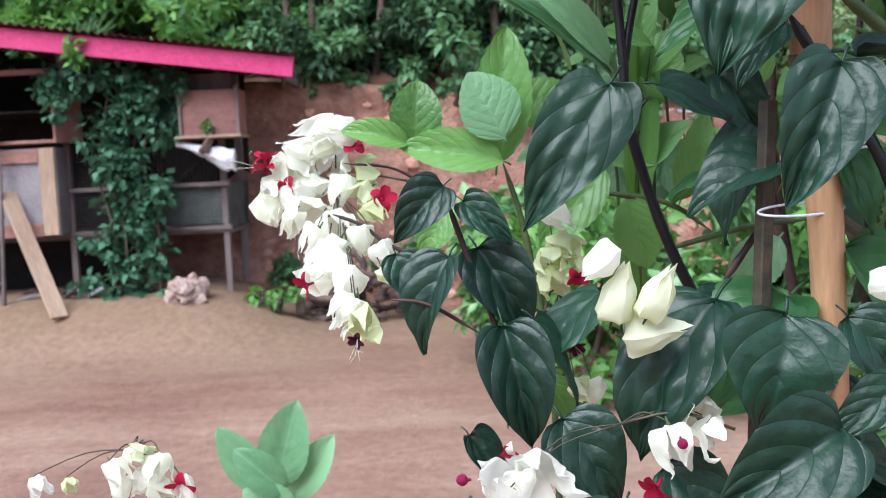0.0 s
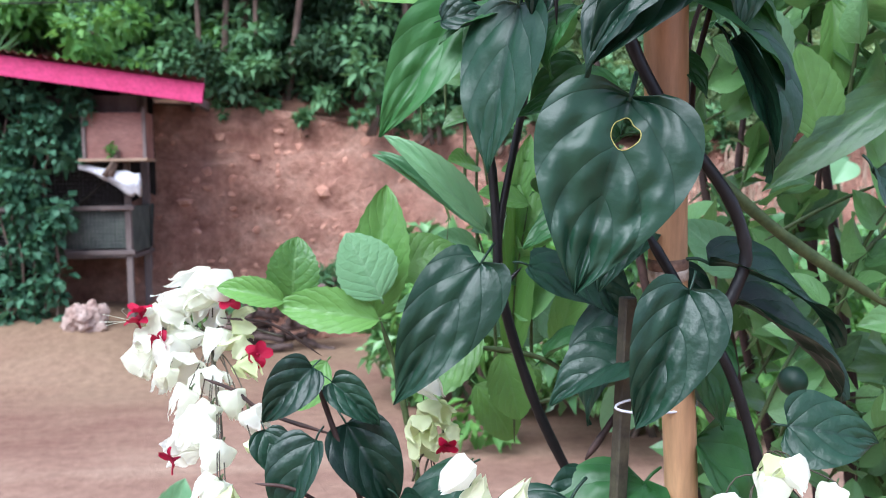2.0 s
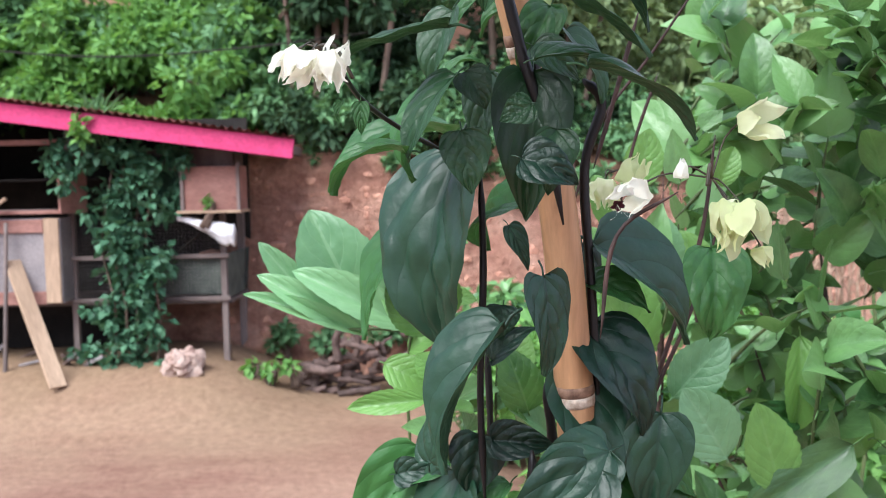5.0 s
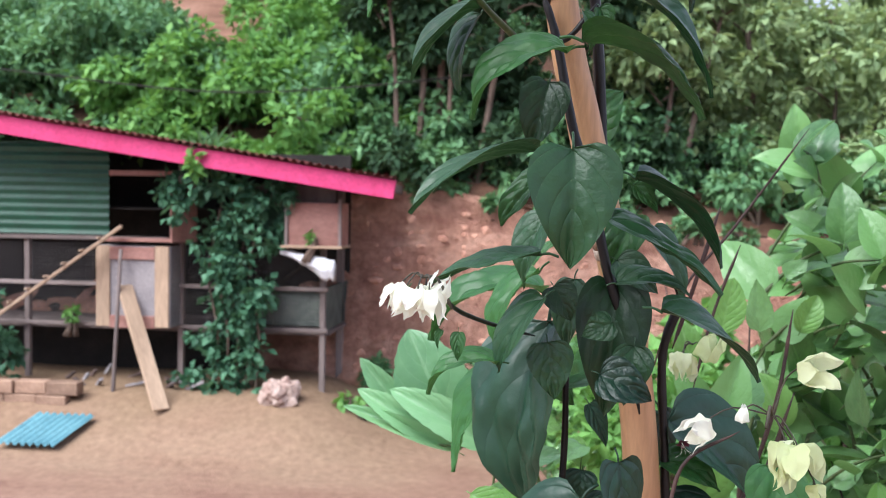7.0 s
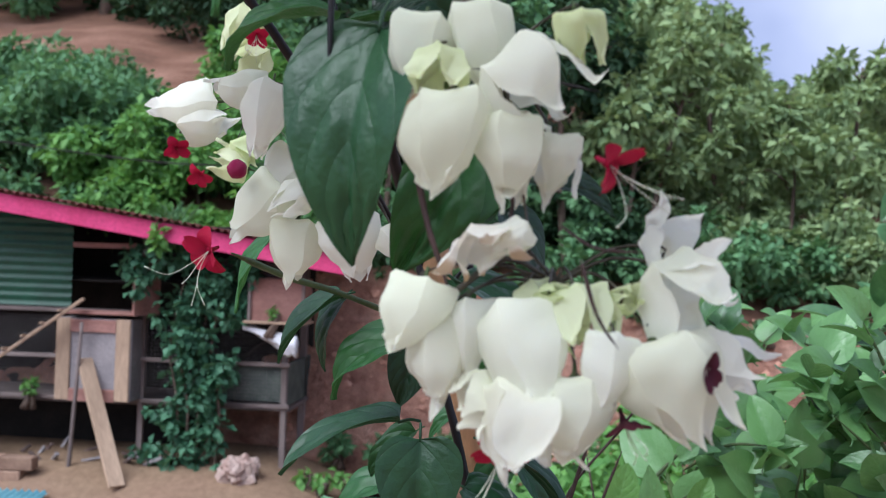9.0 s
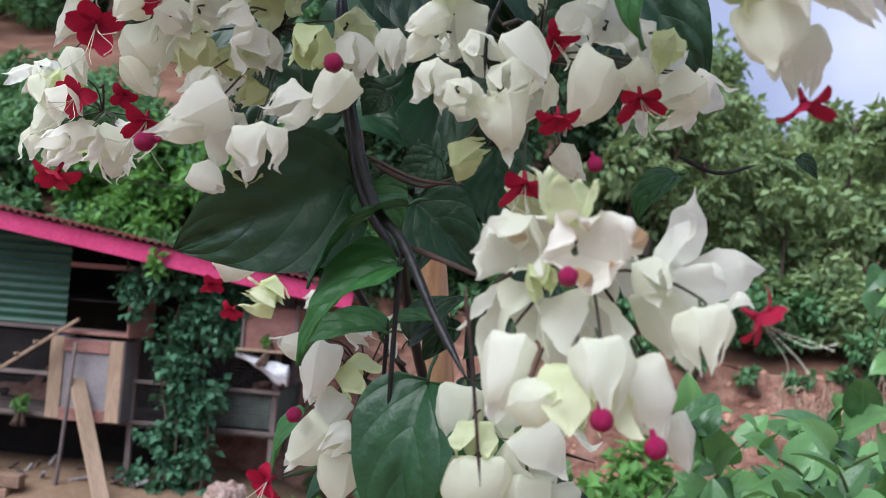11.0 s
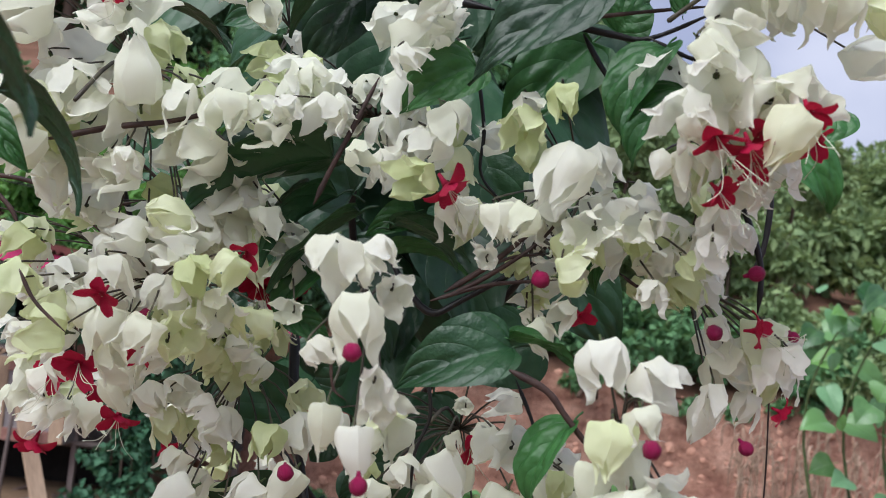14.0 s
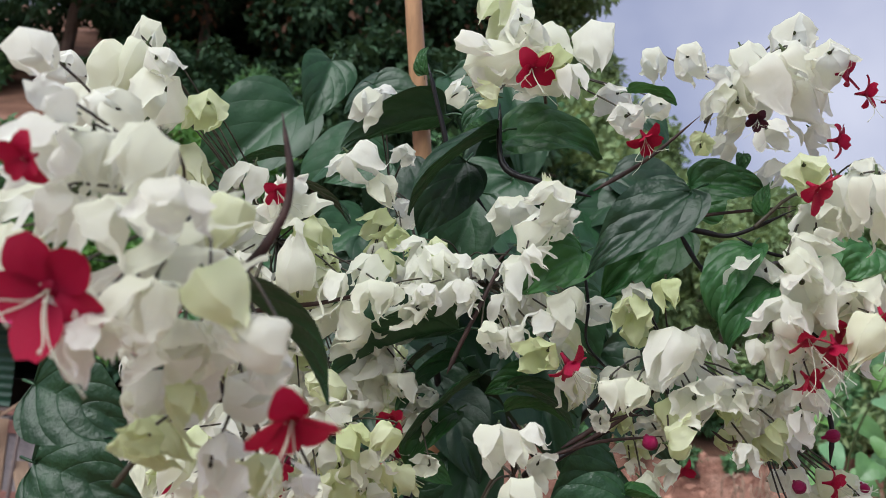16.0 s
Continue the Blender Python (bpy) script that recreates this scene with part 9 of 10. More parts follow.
spray.flower("c", 0.446, 0.131, 2.380, 0.33, -0.50, -0.80, 0.0208)
spray.done()
spray = Cluster(vine, (0.451, 0.125, 2.480))
spray.flower("o", 0.492, 0.124, 2.478, -0.67, -0.74, -0.01, 0.0284)
spray.flower("b", 0.456, 0.059, 2.478, -0.42, -0.48, -0.77, 0.0314)
spray.flower("b", 0.474, 0.061, 2.463, 0.44, -0.89, 0.12, 0.0294)
spray.flower("s", 0.461, 0.087, 2.435, -0.44, -0.67, -0.60, 0.0230)
spray.flower("b", 0.476, 0.086, 2.451, -0.42, -0.59, -0.68, 0.0287)
spray.flower("o", 0.429, 0.061, 2.441, 0.41, -0.28, -0.87, 0.0254)
spray.flower("o", 0.476, 0.124, 2.413, 0.22, -0.49, -0.84, 0.0191)
spray.flower("s", 0.447, 0.064, 2.415, -0.24, -0.16, -0.96, 0.0214)
spray.flower("b", 0.444, 0.061, 2.400, -0.03, -0.60, -0.80, 0.0192)
spray.flower("o", 0.488, 0.125, 2.477, -0.78, -0.30, 0.55, 0.0220)
spray.flower("s", 0.453, 0.074, 2.461, 0.21, -0.85, -0.48, 0.0250)
spray.flower("s", 0.491, 0.087, 2.483, 0.78, -0.05, -0.62, 0.0256)
spray.flower("o", 0.468, 0.092, 2.472, 0.35, -0.45, -0.82, 0.0207)
spray.flower("c", 0.454, 0.072, 2.484, 0.35, -0.62, -0.70, 0.0250)
spray.flower("b", 0.414, 0.069, 2.444, -0.34, -0.47, -0.82, 0.0145)
spray.red("red", 0.457, 0.047, 2.462, 0.55, -0.52, -0.66, 0.0197)
spray.red("red", 0.484, 0.047, 2.462, 0.55, -0.52, -0.66, 0.0197)
spray.red("red", 0.440, 0.047, 2.432, 0.55, -0.52, -0.66, 0.0197)
spray.red("red", 0.456, 0.047, 2.448, 0.55, -0.52, -0.66, 0.0197)
put_leaf(vine, "D", (0.197, 0.305, 2.637), (0.106, 0.305, 2.597), (-0.061, -0.575, 0.852), 0.031)
put_leaf(vine, "D", (0.244, 0.225, 2.606), (0.177, 0.225, 2.533), (-0.232, -0.862, 0.611), 0.050)
put_leaf(vine, "D", (0.219, 0.265, 2.588), (0.184, 0.265, 2.521), (0.009, -1.022, 0.215), 0.063)
put_leaf(vine, "D", (0.376, 0.105, 2.551), (0.307, 0.105, 2.486), (-0.228, -0.961, 0.603), 0.057)
put_leaf(vine, "D", (0.245, 0.175, 2.413), (0.191, 0.175, 2.355), (-0.347, -0.674, 0.718), 0.037)
put_leaf(vine, "D", (0.069, 0.045, 2.448), (0.117, 0.045, 2.387), (0.343, -0.455, 0.797), 0.028)
put_leaf(vine, "D", (0.044, -0.015, 2.494), (0.080, -0.015, 2.449), (0.439, -0.353, 0.814), 0.021)
put_leaf(vine, "D", (0.072, 0.245, 2.577), (0.028, 0.245, 2.560), (-0.064, -0.475, 0.860), 0.025)
put_leaf(vine, "D", (0.079, 0.265, 2.557), (0.125, 0.265, 2.527), (-0.052, -0.566, 0.753), 0.028)
put_leaf(vine, "D", (0.232, 0.395, 2.582), (0.203, 0.395, 2.481), (0.009, -1.022, 0.215), 0.081)
put_leaf(vine, "D", (0.141, 0.395, 2.608), (0.078, 0.395, 2.580), (0.009, -1.022, 0.215), 0.060)
put_leaf(vine, "D", (0.216, 0.345, 2.439), (0.142, 0.345, 2.463), (-0.009, -1.039, 0.414), 0.066)
put_leaf(vine, "D", (0.314, 0.345, 2.488), (0.350, 0.345, 2.420), (0.009, -1.022, 0.215), 0.071)
put_leaf(vine, "D", (0.371, 0.295, 2.339), (0.313, 0.295, 2.305), (0.009, -1.022, 0.215), 0.071)
put_leaf(vine, "D", (0.239, 0.295, 2.655), (0.213, 0.295, 2.618), (-0.049, -0.666, 0.745), 0.029)
put_leaf(vine, "M", (0.249, 0.245, 2.605), (0.330, 0.245, 2.595), (-0.024, -0.848, 0.530), 0.062)
put_leaf(vine, "M", (0.311, 0.145, 2.507), (0.267, 0.145, 2.473), (0.004, -1.026, 0.265), 0.044)
put_leaf(vine, "M", (0.379, 0.125, 2.558), (0.431, 0.125, 2.555), (0.000, -1.030, 0.315), 0.036)
put_leaf(vine, "M", (0.416, 0.095, 2.515), (0.397, 0.095, 2.459), (0.004, -1.026, 0.265), 0.033)
put_leaf(vine, "M", (0.383, 0.185, 2.538), (0.331, 0.185, 2.477), (0.004, -1.026, 0.265), 0.064)
put_leaf(vine, "M", (0.229, 0.205, 2.382), (0.195, 0.205, 2.331), (0.004, -1.026, 0.265), 0.036)
put_leaf(vine, "M", (0.265, 0.185, 2.387), (0.318, 0.185, 2.379), (-0.061, -0.575, 0.852), 0.025)
put_leaf(vine, "M", (0.334, 0.145, 2.627), (0.370, 0.145, 2.620), (-0.064, -0.475, 0.860), 0.020)
put_leaf(vine, "M", (0.401, 0.205, 2.552), (0.421, 0.205, 2.575), (0.004, -1.026, 0.265), 0.043)
put_leaf(vine, "M", (0.178, 0.245, 2.655), (0.180, 0.245, 2.679), (0.004, -1.026, 0.265), 0.014)
put_leaf(vine, "M", (0.280, 0.185, 2.417), (0.249, 0.185, 2.398), (0.004, -1.026, 0.265), 0.025)
put_leaf(vine, "M", (0.425, 0.105, 2.538), (0.428, 0.105, 2.561), (0.004, -1.026, 0.265), 0.011)
put_leaf(vine, "M", (0.466, 0.065, 2.564), (0.474, 0.065, 2.544), (0.004, -1.026, 0.265), 0.014)
put_leaf(vine, "M", (0.638, 0.445, 2.568), (0.607, 0.445, 2.531), (0.004, -1.026, 0.265), 0.051)
put_leaf(vine, "M", (0.099, -0.155, 2.478), (0.111, -0.155, 2.452), (0.004, -1.026, 0.265), 0.018)
put_leaf(vine, "M", (0.420, 0.145, 2.588), (0.417, 0.145, 2.572), (0.004, -1.026, 0.265), 0.012)
put_leaf(vine, "M", (0.051, 0.065, 2.440), (0.080, 0.065, 2.408), (0.004, -1.026, 0.265), 0.024)
vine_stem(vine, [(0.179, 0.265, 2.671), (0.196, 0.265, 2.619), (0.208, 0.265, 2.587), (0.240, 0.265, 2.547)], 0.0019, 0.0028, M_stem)
vine_stem(vine, [(0.243, 0.225, 2.631), (0.249, 0.212, 2.579), (0.280, 0.198, 2.564), (0.318, 0.185, 2.554)], 0.0022, 0.0033, M_stem)
vine_stem(vine, [(0.318, 0.175, 2.557), (0.357, 0.175, 2.585), (0.395, 0.175, 2.622)], 0.0021, 0.0010, M_brownstem)
vine_stem(vine, [(0.361, 0.115, 2.529), (0.388, 0.115, 2.525), (0.410, 0.115, 2.525), (0.450, 0.115, 2.546)], 0.0026, 0.0011, M_stem)
vine_stem(vine, [(0.371, 0.115, 2.524), (0.386, 0.115, 2.502), (0.404, 0.115, 2.485)], 0.0019, 0.0015, M_stem)
vine_stem(vine, [(0.408, 0.105, 2.522), (0.431, 0.105, 2.513), (0.449, 0.105, 2.511)], 0.0015, 0.0011, M_stem)
vine_stem(vine, [(0.361, 0.115, 2.531), (0.405, 0.115, 2.540), (0.450, 0.115, 2.548)], 0.0015, 0.0009, M_brownstem)
vine_stem(vine, [(0.049, 0.145, 2.436), (0.092, 0.145, 2.448), (0.127, 0.145, 2.455), (0.161, 0.145, 2.466)], 0.0024, 0.0014, M_brownstem)
vine_stem(vine, [(0.225, 0.205, 2.463), (0.247, 0.205, 2.495), (0.263, 0.205, 2.514)], 0.0017, 0.0013, M_brownstem)
vine_stem(vine, [(0.267, 0.175, 2.384), (0.294, 0.175, 2.354), (0.317, 0.175, 2.364), (0.371, 0.175, 2.401)], 0.0028, 0.0018, M_stem)
vine_stem(vine, [(0.297, 0.145, 2.361), (0.331, 0.145, 2.374), (0.376, 0.145, 2.382)], 0.0017, 0.0010, M_brownstem)
vine_stem(vine, [(0.067, 0.095, 2.356), (0.078, 0.095, 2.339), (0.098, 0.095, 2.323)], 0.0013, 0.0009, M_brownstem)
vine_stem(vine, [(0.077, -0.055, 2.453), (0.064, -0.055, 2.463), (0.052, -0.055, 2.468)], 0.0011, 0.0008, M_brownstem)
spray.done()
spray = Cluster(vine, (0.183, 0.305, 2.513))
spray.flower("b", 0.141, 0.321, 2.651, 0.71, -0.51, -0.49, 0.0233)
spray.flower("o", 0.129, 0.273, 2.631, -0.22, -0.77, -0.60, 0.0275)
spray.flower("o", 0.138, 0.244, 2.571, 0.80, 0.07, -0.60, 0.0378)
spray.flower("o", 0.166, 0.291, 2.541, -0.88, -0.47, 0.00, 0.0264)
spray.flower("o", 0.154, 0.248, 2.551, 0.40, -0.47, -0.79, 0.0313)
spray.flower("c", 0.144, 0.291, 2.528, -0.65, -0.61, -0.45, 0.0295)
spray.flower("o", 0.173, 0.337, 2.486, 0.25, -0.57, -0.78, 0.0277)
spray.flower("c", 0.158, 0.271, 2.489, 0.77, 0.06, -0.64, 0.0320)
spray.flower("b", 0.118, 0.249, 2.571, -0.25, -0.46, -0.85, 0.0199)
spray.flower("o", 0.151, 0.285, 2.506, 0.33, -0.03, -0.94, 0.0165)
spray.flower("c", 0.167, 0.240, 2.514, -0.50, -0.87, 0.03, 0.0195)
spray.flower("o", 0.166, 0.265, 2.588, -0.21, -0.78, -0.59, 0.0203)
spray.done()
spray = Cluster(vine, (0.279, 0.205, 2.629))
spray.flower("c", 0.236, 0.234, 2.707, -0.52, -0.25, -0.81, 0.0380)
spray.flower("b", 0.239, 0.174, 2.651, 0.76, -0.61, 0.23, 0.0436)
spray.flower("o", 0.260, 0.169, 2.643, -0.90, -0.44, 0.02, 0.0298)
spray.flower("b", 0.276, 0.188, 2.640, -0.58, -0.64, -0.51, 0.0306)
spray.flower("b", 0.284, 0.194, 2.670, 0.67, -0.51, -0.54, 0.0387)
spray.flower("b", 0.313, 0.189, 2.671, 0.06, -0.46, -0.89, 0.0353)
spray.flower("b", 0.212, 0.197, 2.630, 0.54, -0.76, 0.36, 0.0223)
spray.flower("b", 0.232, 0.170, 2.633, 0.53, -0.31, -0.79, 0.0269)
spray.flower("o", 0.294, 0.146, 2.631, 0.39, -0.09, -0.92, 0.0230)
spray.flower("b", 0.253, 0.222, 2.704, -0.02, -0.30, -0.95, 0.0258)
spray.flower("b", 0.267, 0.163, 2.663, 0.59, -0.45, -0.67, 0.0296)
spray.flower("b", 0.221, 0.146, 2.653, 0.85, -0.32, -0.41, 0.0261)
spray.flower("b", 0.265, 0.224, 2.646, -0.58, -0.66, -0.49, 0.0231)
spray.flower("c", 0.277, 0.154, 2.644, -0.52, -0.21, -0.83, 0.0263)
spray.flower("o", 0.250, 0.159, 2.669, -0.15, -0.59, -0.79, 0.0354)
spray.flower("o", 0.236, 0.217, 2.646, 0.59, -0.49, -0.64, 0.0153)
spray.flower("c", 0.231, 0.146, 2.617, -1.00, -0.04, 0.09, 0.0173)
spray.flower("s", 0.330, 0.194, 2.630, -0.32, -0.52, -0.79, 0.0246)
spray.flower("o", 0.362, 0.211, 2.632, -0.74, -0.42, -0.53, 0.0251)
spray.flower("b", 0.336, 0.145, 2.603, 0.01, -0.80, -0.60, 0.0286)
spray.red("red", 0.263, 0.147, 2.640, 0.41, -0.60, -0.69, 0.0301)
spray.red("red", 0.349, 0.147, 2.595, 0.41, -0.47, -0.78, 0.0238)
spray.done()
spray = Cluster(vine, (0.387, 0.125, 2.604))
spray.flower("o", 0.355, 0.157, 2.649, 0.04, -0.45, -0.89, 0.0245)
spray.flower("o", 0.366, 0.070, 2.625, 0.31, -0.56, -0.77, 0.0268)
spray.flower("o", 0.398, 0.086, 2.614, -0.27, -0.96, 0.01, 0.0300)
spray.flower("o", 0.446, 0.124, 2.661, -0.08, -0.52, -0.85, 0.0344)
spray.flower("o", 0.423, 0.089, 2.621, 0.62, -0.02, -0.78, 0.0406)
spray.flower("b", 0.454, 0.108, 2.617, 0.62, -0.17, -0.77, 0.0390)
spray.flower("o", 0.458, 0.117, 2.625, 0.83, -0.38, -0.40, 0.0251)
spray.flower("o", 0.450, 0.060, 2.629, -0.04, -0.49, -0.87, 0.0287)
spray.flower("b", 0.422, 0.074, 2.584, 0.45, -0.56, -0.69, 0.0229)
spray.flower("o", 0.404, 0.127, 2.634, -0.48, -0.71, -0.51, 0.0223)
spray.flower("o", 0.387, 0.102, 2.610, -0.58, 0.04, -0.81, 0.0267)
spray.flower("b", 0.434, 0.077, 2.633, 0.66, 0.04, -0.75, 0.0283)
spray.flower("o", 0.422, 0.158, 2.632, 0.67, -0.65, -0.37, 0.0256)
spray.flower("b", 0.409, 0.096, 2.637, 0.40, -0.24, -0.88, 0.0292)
spray.flower("b", 0.463, 0.108, 2.595, 0.55, -0.49, -0.67, 0.0215)
spray.flower("b", 0.401, 0.138, 2.588, -0.66, -0.03, -0.75, 0.0180)
spray.flower("o", 0.399, 0.103, 2.596, -0.34, -0.35, -0.87, 0.0214)
spray.flower("c", 0.381, 0.101, 2.583, -0.03, -1.00, 0.03, 0.0160)
spray.flower("b", 0.440, 0.111, 2.649, -0.31, -0.00, -0.95, 0.0217)
spray.flower("o", 0.447, 0.110, 2.629, -0.49, -0.40, -0.77, 0.0270)
spray.red("red", 0.461, 0.067, 2.629, 0.91, -0.42, 0.04, 0.0203)
spray.red("red", 0.491, 0.067, 2.613, 0.91, -0.42, 0.04, 0.0202)
spray.red("red", 0.458, 0.067, 2.585, 0.91, -0.42, 0.04, 0.0202)
spray.red("red", 0.474, 0.067, 2.617, 0.91, -0.42, 0.04, 0.0203)
spray.red("old", 0.404, 0.057, 2.592, -0.26, -0.66, -0.70, 0.0124)
spray.done()
spray = Cluster(vine, (0.286, 0.145, 2.533))
spray.flower("s", 0.257, 0.158, 2.528, 0.08, -0.53, -0.84, 0.0267)
spray.flower("s", 0.279, 0.090, 2.530, -0.44, -0.32, -0.84, 0.0300)
spray.flower("o", 0.277, 0.114, 2.511, 0.86, -0.44, 0.27, 0.0284)
spray.flower("o", 0.295, 0.160, 2.512, -0.86, -0.14, -0.50, 0.0220)
spray.flower("o", 0.286, 0.123, 2.525, -0.21, -0.98, 0.06, 0.0261)
spray.flower("o", 0.297, 0.128, 2.531, 0.86, -0.49, 0.14, 0.0194)
spray.flower("b", 0.285, 0.145, 2.490, 0.61, -0.62, -0.50, 0.0158)
spray.flower("b", 0.274, 0.094, 2.494, 0.73, -0.31, -0.61, 0.0183)
spray.flower("b", 0.279, 0.114, 2.546, -0.18, -0.28, 0.94, 0.0181)
spray.done()
spray = Cluster(vine, (0.233, 0.185, 2.475))
spray.flower("o", 0.229, 0.195, 2.477, 0.70, -0.69, 0.18, 0.0280)
spray.flower("s", 0.209, 0.162, 2.487, 0.66, -0.31, -0.68, 0.0334)
spray.flower("b", 0.201, 0.173, 2.475, -0.37, -0.50, -0.79, 0.0280)
spray.flower("c", 0.201, 0.212, 2.483, 0.61, -0.32, -0.73, 0.0224)
spray.flower("o", 0.226, 0.161, 2.484, 0.84, -0.37, -0.39, 0.0261)
spray.flower("b", 0.223, 0.157, 2.472, -0.02, -0.94, 0.33, 0.0173)
spray.flower("c", 0.183, 0.222, 2.503, -0.73, -0.39, -0.56, 0.0152)
spray.flower("c", 0.203, 0.169, 2.500, -0.43, -0.47, -0.78, 0.0177)
spray.flower("s", 0.259, 0.171, 2.432, -0.15, -0.06, -0.99, 0.0204)
spray.flower("b", 0.243, 0.180, 2.491, 0.36, -0.43, -0.83, 0.0191)
spray.flower("b", 0.262, 0.156, 2.488, -0.40, -0.43, -0.81, 0.0230)
spray.flower("o", 0.272, 0.173, 2.465, -0.49, -0.48, -0.73, 0.0294)
spray.done()
spray = Cluster(vine, (0.414, 0.085, 2.527))
spray.flower("o", 0.431, 0.117, 2.566, -0.65, -0.07, -0.76, 0.0228)
spray.flower("c", 0.436, 0.054, 2.555, -0.01, -0.60, -0.80, 0.0257)
spray.flower("b", 0.446, 0.058, 2.529, -0.25, -0.96, 0.10, 0.0331)
spray.flower("b", 0.466, 0.089, 2.533, -0.34, -0.20, -0.92, 0.0258)
spray.flower("o", 0.442, 0.050, 2.507, 0.74, -0.53, -0.41, 0.0302)
spray.flower("o", 0.474, 0.034, 2.538, 0.18, 0.06, -0.98, 0.0365)
spray.flower("o", 0.535, 0.103, 2.524, 0.26, -0.96, 0.09, 0.0326)
spray.flower("o", 0.512, 0.067, 2.546, 0.63, -0.42, -0.65, 0.0386)
spray.flower("b", 0.468, 0.070, 2.547, 0.41, -0.16, -0.90, 0.0301)
spray.flower("o", 0.489, 0.090, 2.546, -0.46, -0.88, 0.06, 0.0248)
spray.flower("o", 0.493, 0.050, 2.526, -0.08, -0.33, -0.94, 0.0289)
spray.flower("b", 0.520, 0.060, 2.533, -0.98, -0.17, 0.03, 0.0319)
spray.flower("b", 0.503, 0.097, 2.561, -0.92, -0.39, 0.08, 0.0189)
spray.flower("o", 0.475, 0.060, 2.560, 0.04, -0.52, -0.86, 0.0222)
spray.flower("b", 0.428, 0.036, 2.498, 0.72, 0.05, -0.69, 0.0188)
spray.red("red", 0.433, 0.027, 2.545, 0.61, -0.58, -0.54, 0.0259)
spray.done()
spray = Cluster(vine, (0.423, 0.085, 2.499))
spray.flower("s", 0.416, 0.083, 2.490, -0.15, -0.59, -0.79, 0.0316)
spray.flower("o", 0.432, 0.034, 2.478, -0.12, -0.76, -0.64, 0.0362)
spray.flower("o", 0.457, 0.050, 2.475, -0.50, -0.71, -0.49, 0.0372)
spray.flower("b", 0.476, 0.106, 2.482, 0.73, -0.67, 0.09, 0.0242)
spray.flower("o", 0.477, 0.041, 2.479, 0.09, -0.68, -0.72, 0.0272)
spray.flower("o", 0.417, 0.033, 2.464, -0.35, -0.43, -0.83, 0.0245)
spray.flower("o", 0.469, 0.095, 2.439, 0.42, -0.31, -0.85, 0.0278)
spray.flower("b", 0.463, 0.023, 2.455, -0.54, -0.12, -0.83, 0.0308)
spray.flower("b", 0.453, 0.063, 2.490, 0.17, -0.54, -0.82, 0.0295)
spray.flower("b", 0.441, 0.111, 2.445, -0.23, -0.58, -0.78, 0.0191)
spray.flower("b", 0.426, 0.031, 2.459, 0.59, -0.23, -0.78, 0.0209)
spray.red("red", 0.432, 0.027, 2.456, 0.29, -0.31, -0.90, 0.0224)
spray.red("red", 0.448, 0.027, 2.453, 0.29, -0.31, -0.90, 0.0223)
spray.red("red", 0.475, 0.027, 2.472, 0.29, -0.31, -0.90, 0.0224)
spray.done()
spray = Cluster(vine, (0.083, 0.105, 2.456))
spray.flower("o", -0.039, 0.180, 2.642, -0.24, -0.32, -0.92, 0.0369)
spray.flower("b", -0.054, 0.163, 2.612, -0.59, 0.04, -0.81, 0.0449)
spray.flower("o", -0.012, 0.133, 2.581, -0.26, -0.55, -0.79, 0.0513)
spray.flower("b", -0.031, 0.196, 2.587, -0.01, -0.04, -1.00, 0.0474)
spray.flower("s", -0.035, 0.140, 2.545, -0.50, -0.13, -0.85, 0.0546)
spray.flower("b", 0.016, 0.161, 2.545, 0.55, -0.51, -0.67, 0.0369)
spray.flower("b", 0.005, 0.188, 2.546, -0.84, -0.21, -0.51, 0.0331)
spray.flower("b", 0.023, 0.138, 2.509, -0.19, -0.80, -0.56, 0.0384)
spray.flower("c", 0.028, 0.148, 2.585, 0.20, -0.58, -0.79, 0.0276)
spray.flower("o", 0.036, 0.172, 2.474, -0.14, -0.18, -0.97, 0.0297)
spray.flower("o", 0.049, 0.173, 2.500, 0.93, -0.31, 0.17, 0.0373)
spray.flower("o", 0.069, 0.145, 2.466, 0.44, -0.26, -0.86, 0.0356)
spray.flower("o", 0.057, 0.172, 2.538, -0.24, 0.07, -0.97, 0.0323)
spray.flower("o", 0.097, 0.135, 2.527, 0.39, -0.91, 0.10, 0.0381)
spray.flower("c", 0.117, 0.150, 2.499, 0.60, -0.24, -0.76, 0.0302)
spray.flower("c", 0.120, 0.194, 2.486, 0.48, -0.77, -0.42, 0.0256)
spray.flower("o", 0.133, 0.135, 2.459, -0.21, -0.39, -0.90, 0.0294)
spray.flower("b", 0.141, 0.145, 2.433, -0.47, -0.49, -0.73, 0.0382)
spray.flower("o", 0.179, 0.177, 2.441, -0.35, -0.54, -0.77, 0.0272)
spray.flower("o", 0.166, 0.125, 2.454, 0.02, -0.29, -0.96, 0.0316)
spray.flower("o", 0.092, 0.153, 2.424, -0.91, -0.42, -0.00, 0.0301)
spray.flower("b", 0.069, 0.183, 2.402, 0.62, -0.78, 0.10, 0.0275)
spray.flower("b", 0.047, 0.173, 2.408, 0.48, -0.33, -0.81, 0.0339)
spray.flower("s", 0.172, 0.172, 2.399, 0.76, -0.57, -0.31, 0.0366)
spray.flower("b", 0.145, 0.177, 2.401, 0.68, -0.05, -0.74, 0.0248)
spray.flower("b", 0.132, 0.131, 2.397, -0.40, -0.92, 0.01, 0.0290)
spray.flower("b", 0.101, 0.151, 2.382, -0.96, -0.25, 0.10, 0.0298)
spray.flower("c", 0.140, 0.206, 2.385, 0.36, -0.56, -0.75, 0.0233)
spray.flower("o", 0.140, 0.125, 2.379, -0.67, -0.73, 0.10, 0.0259)
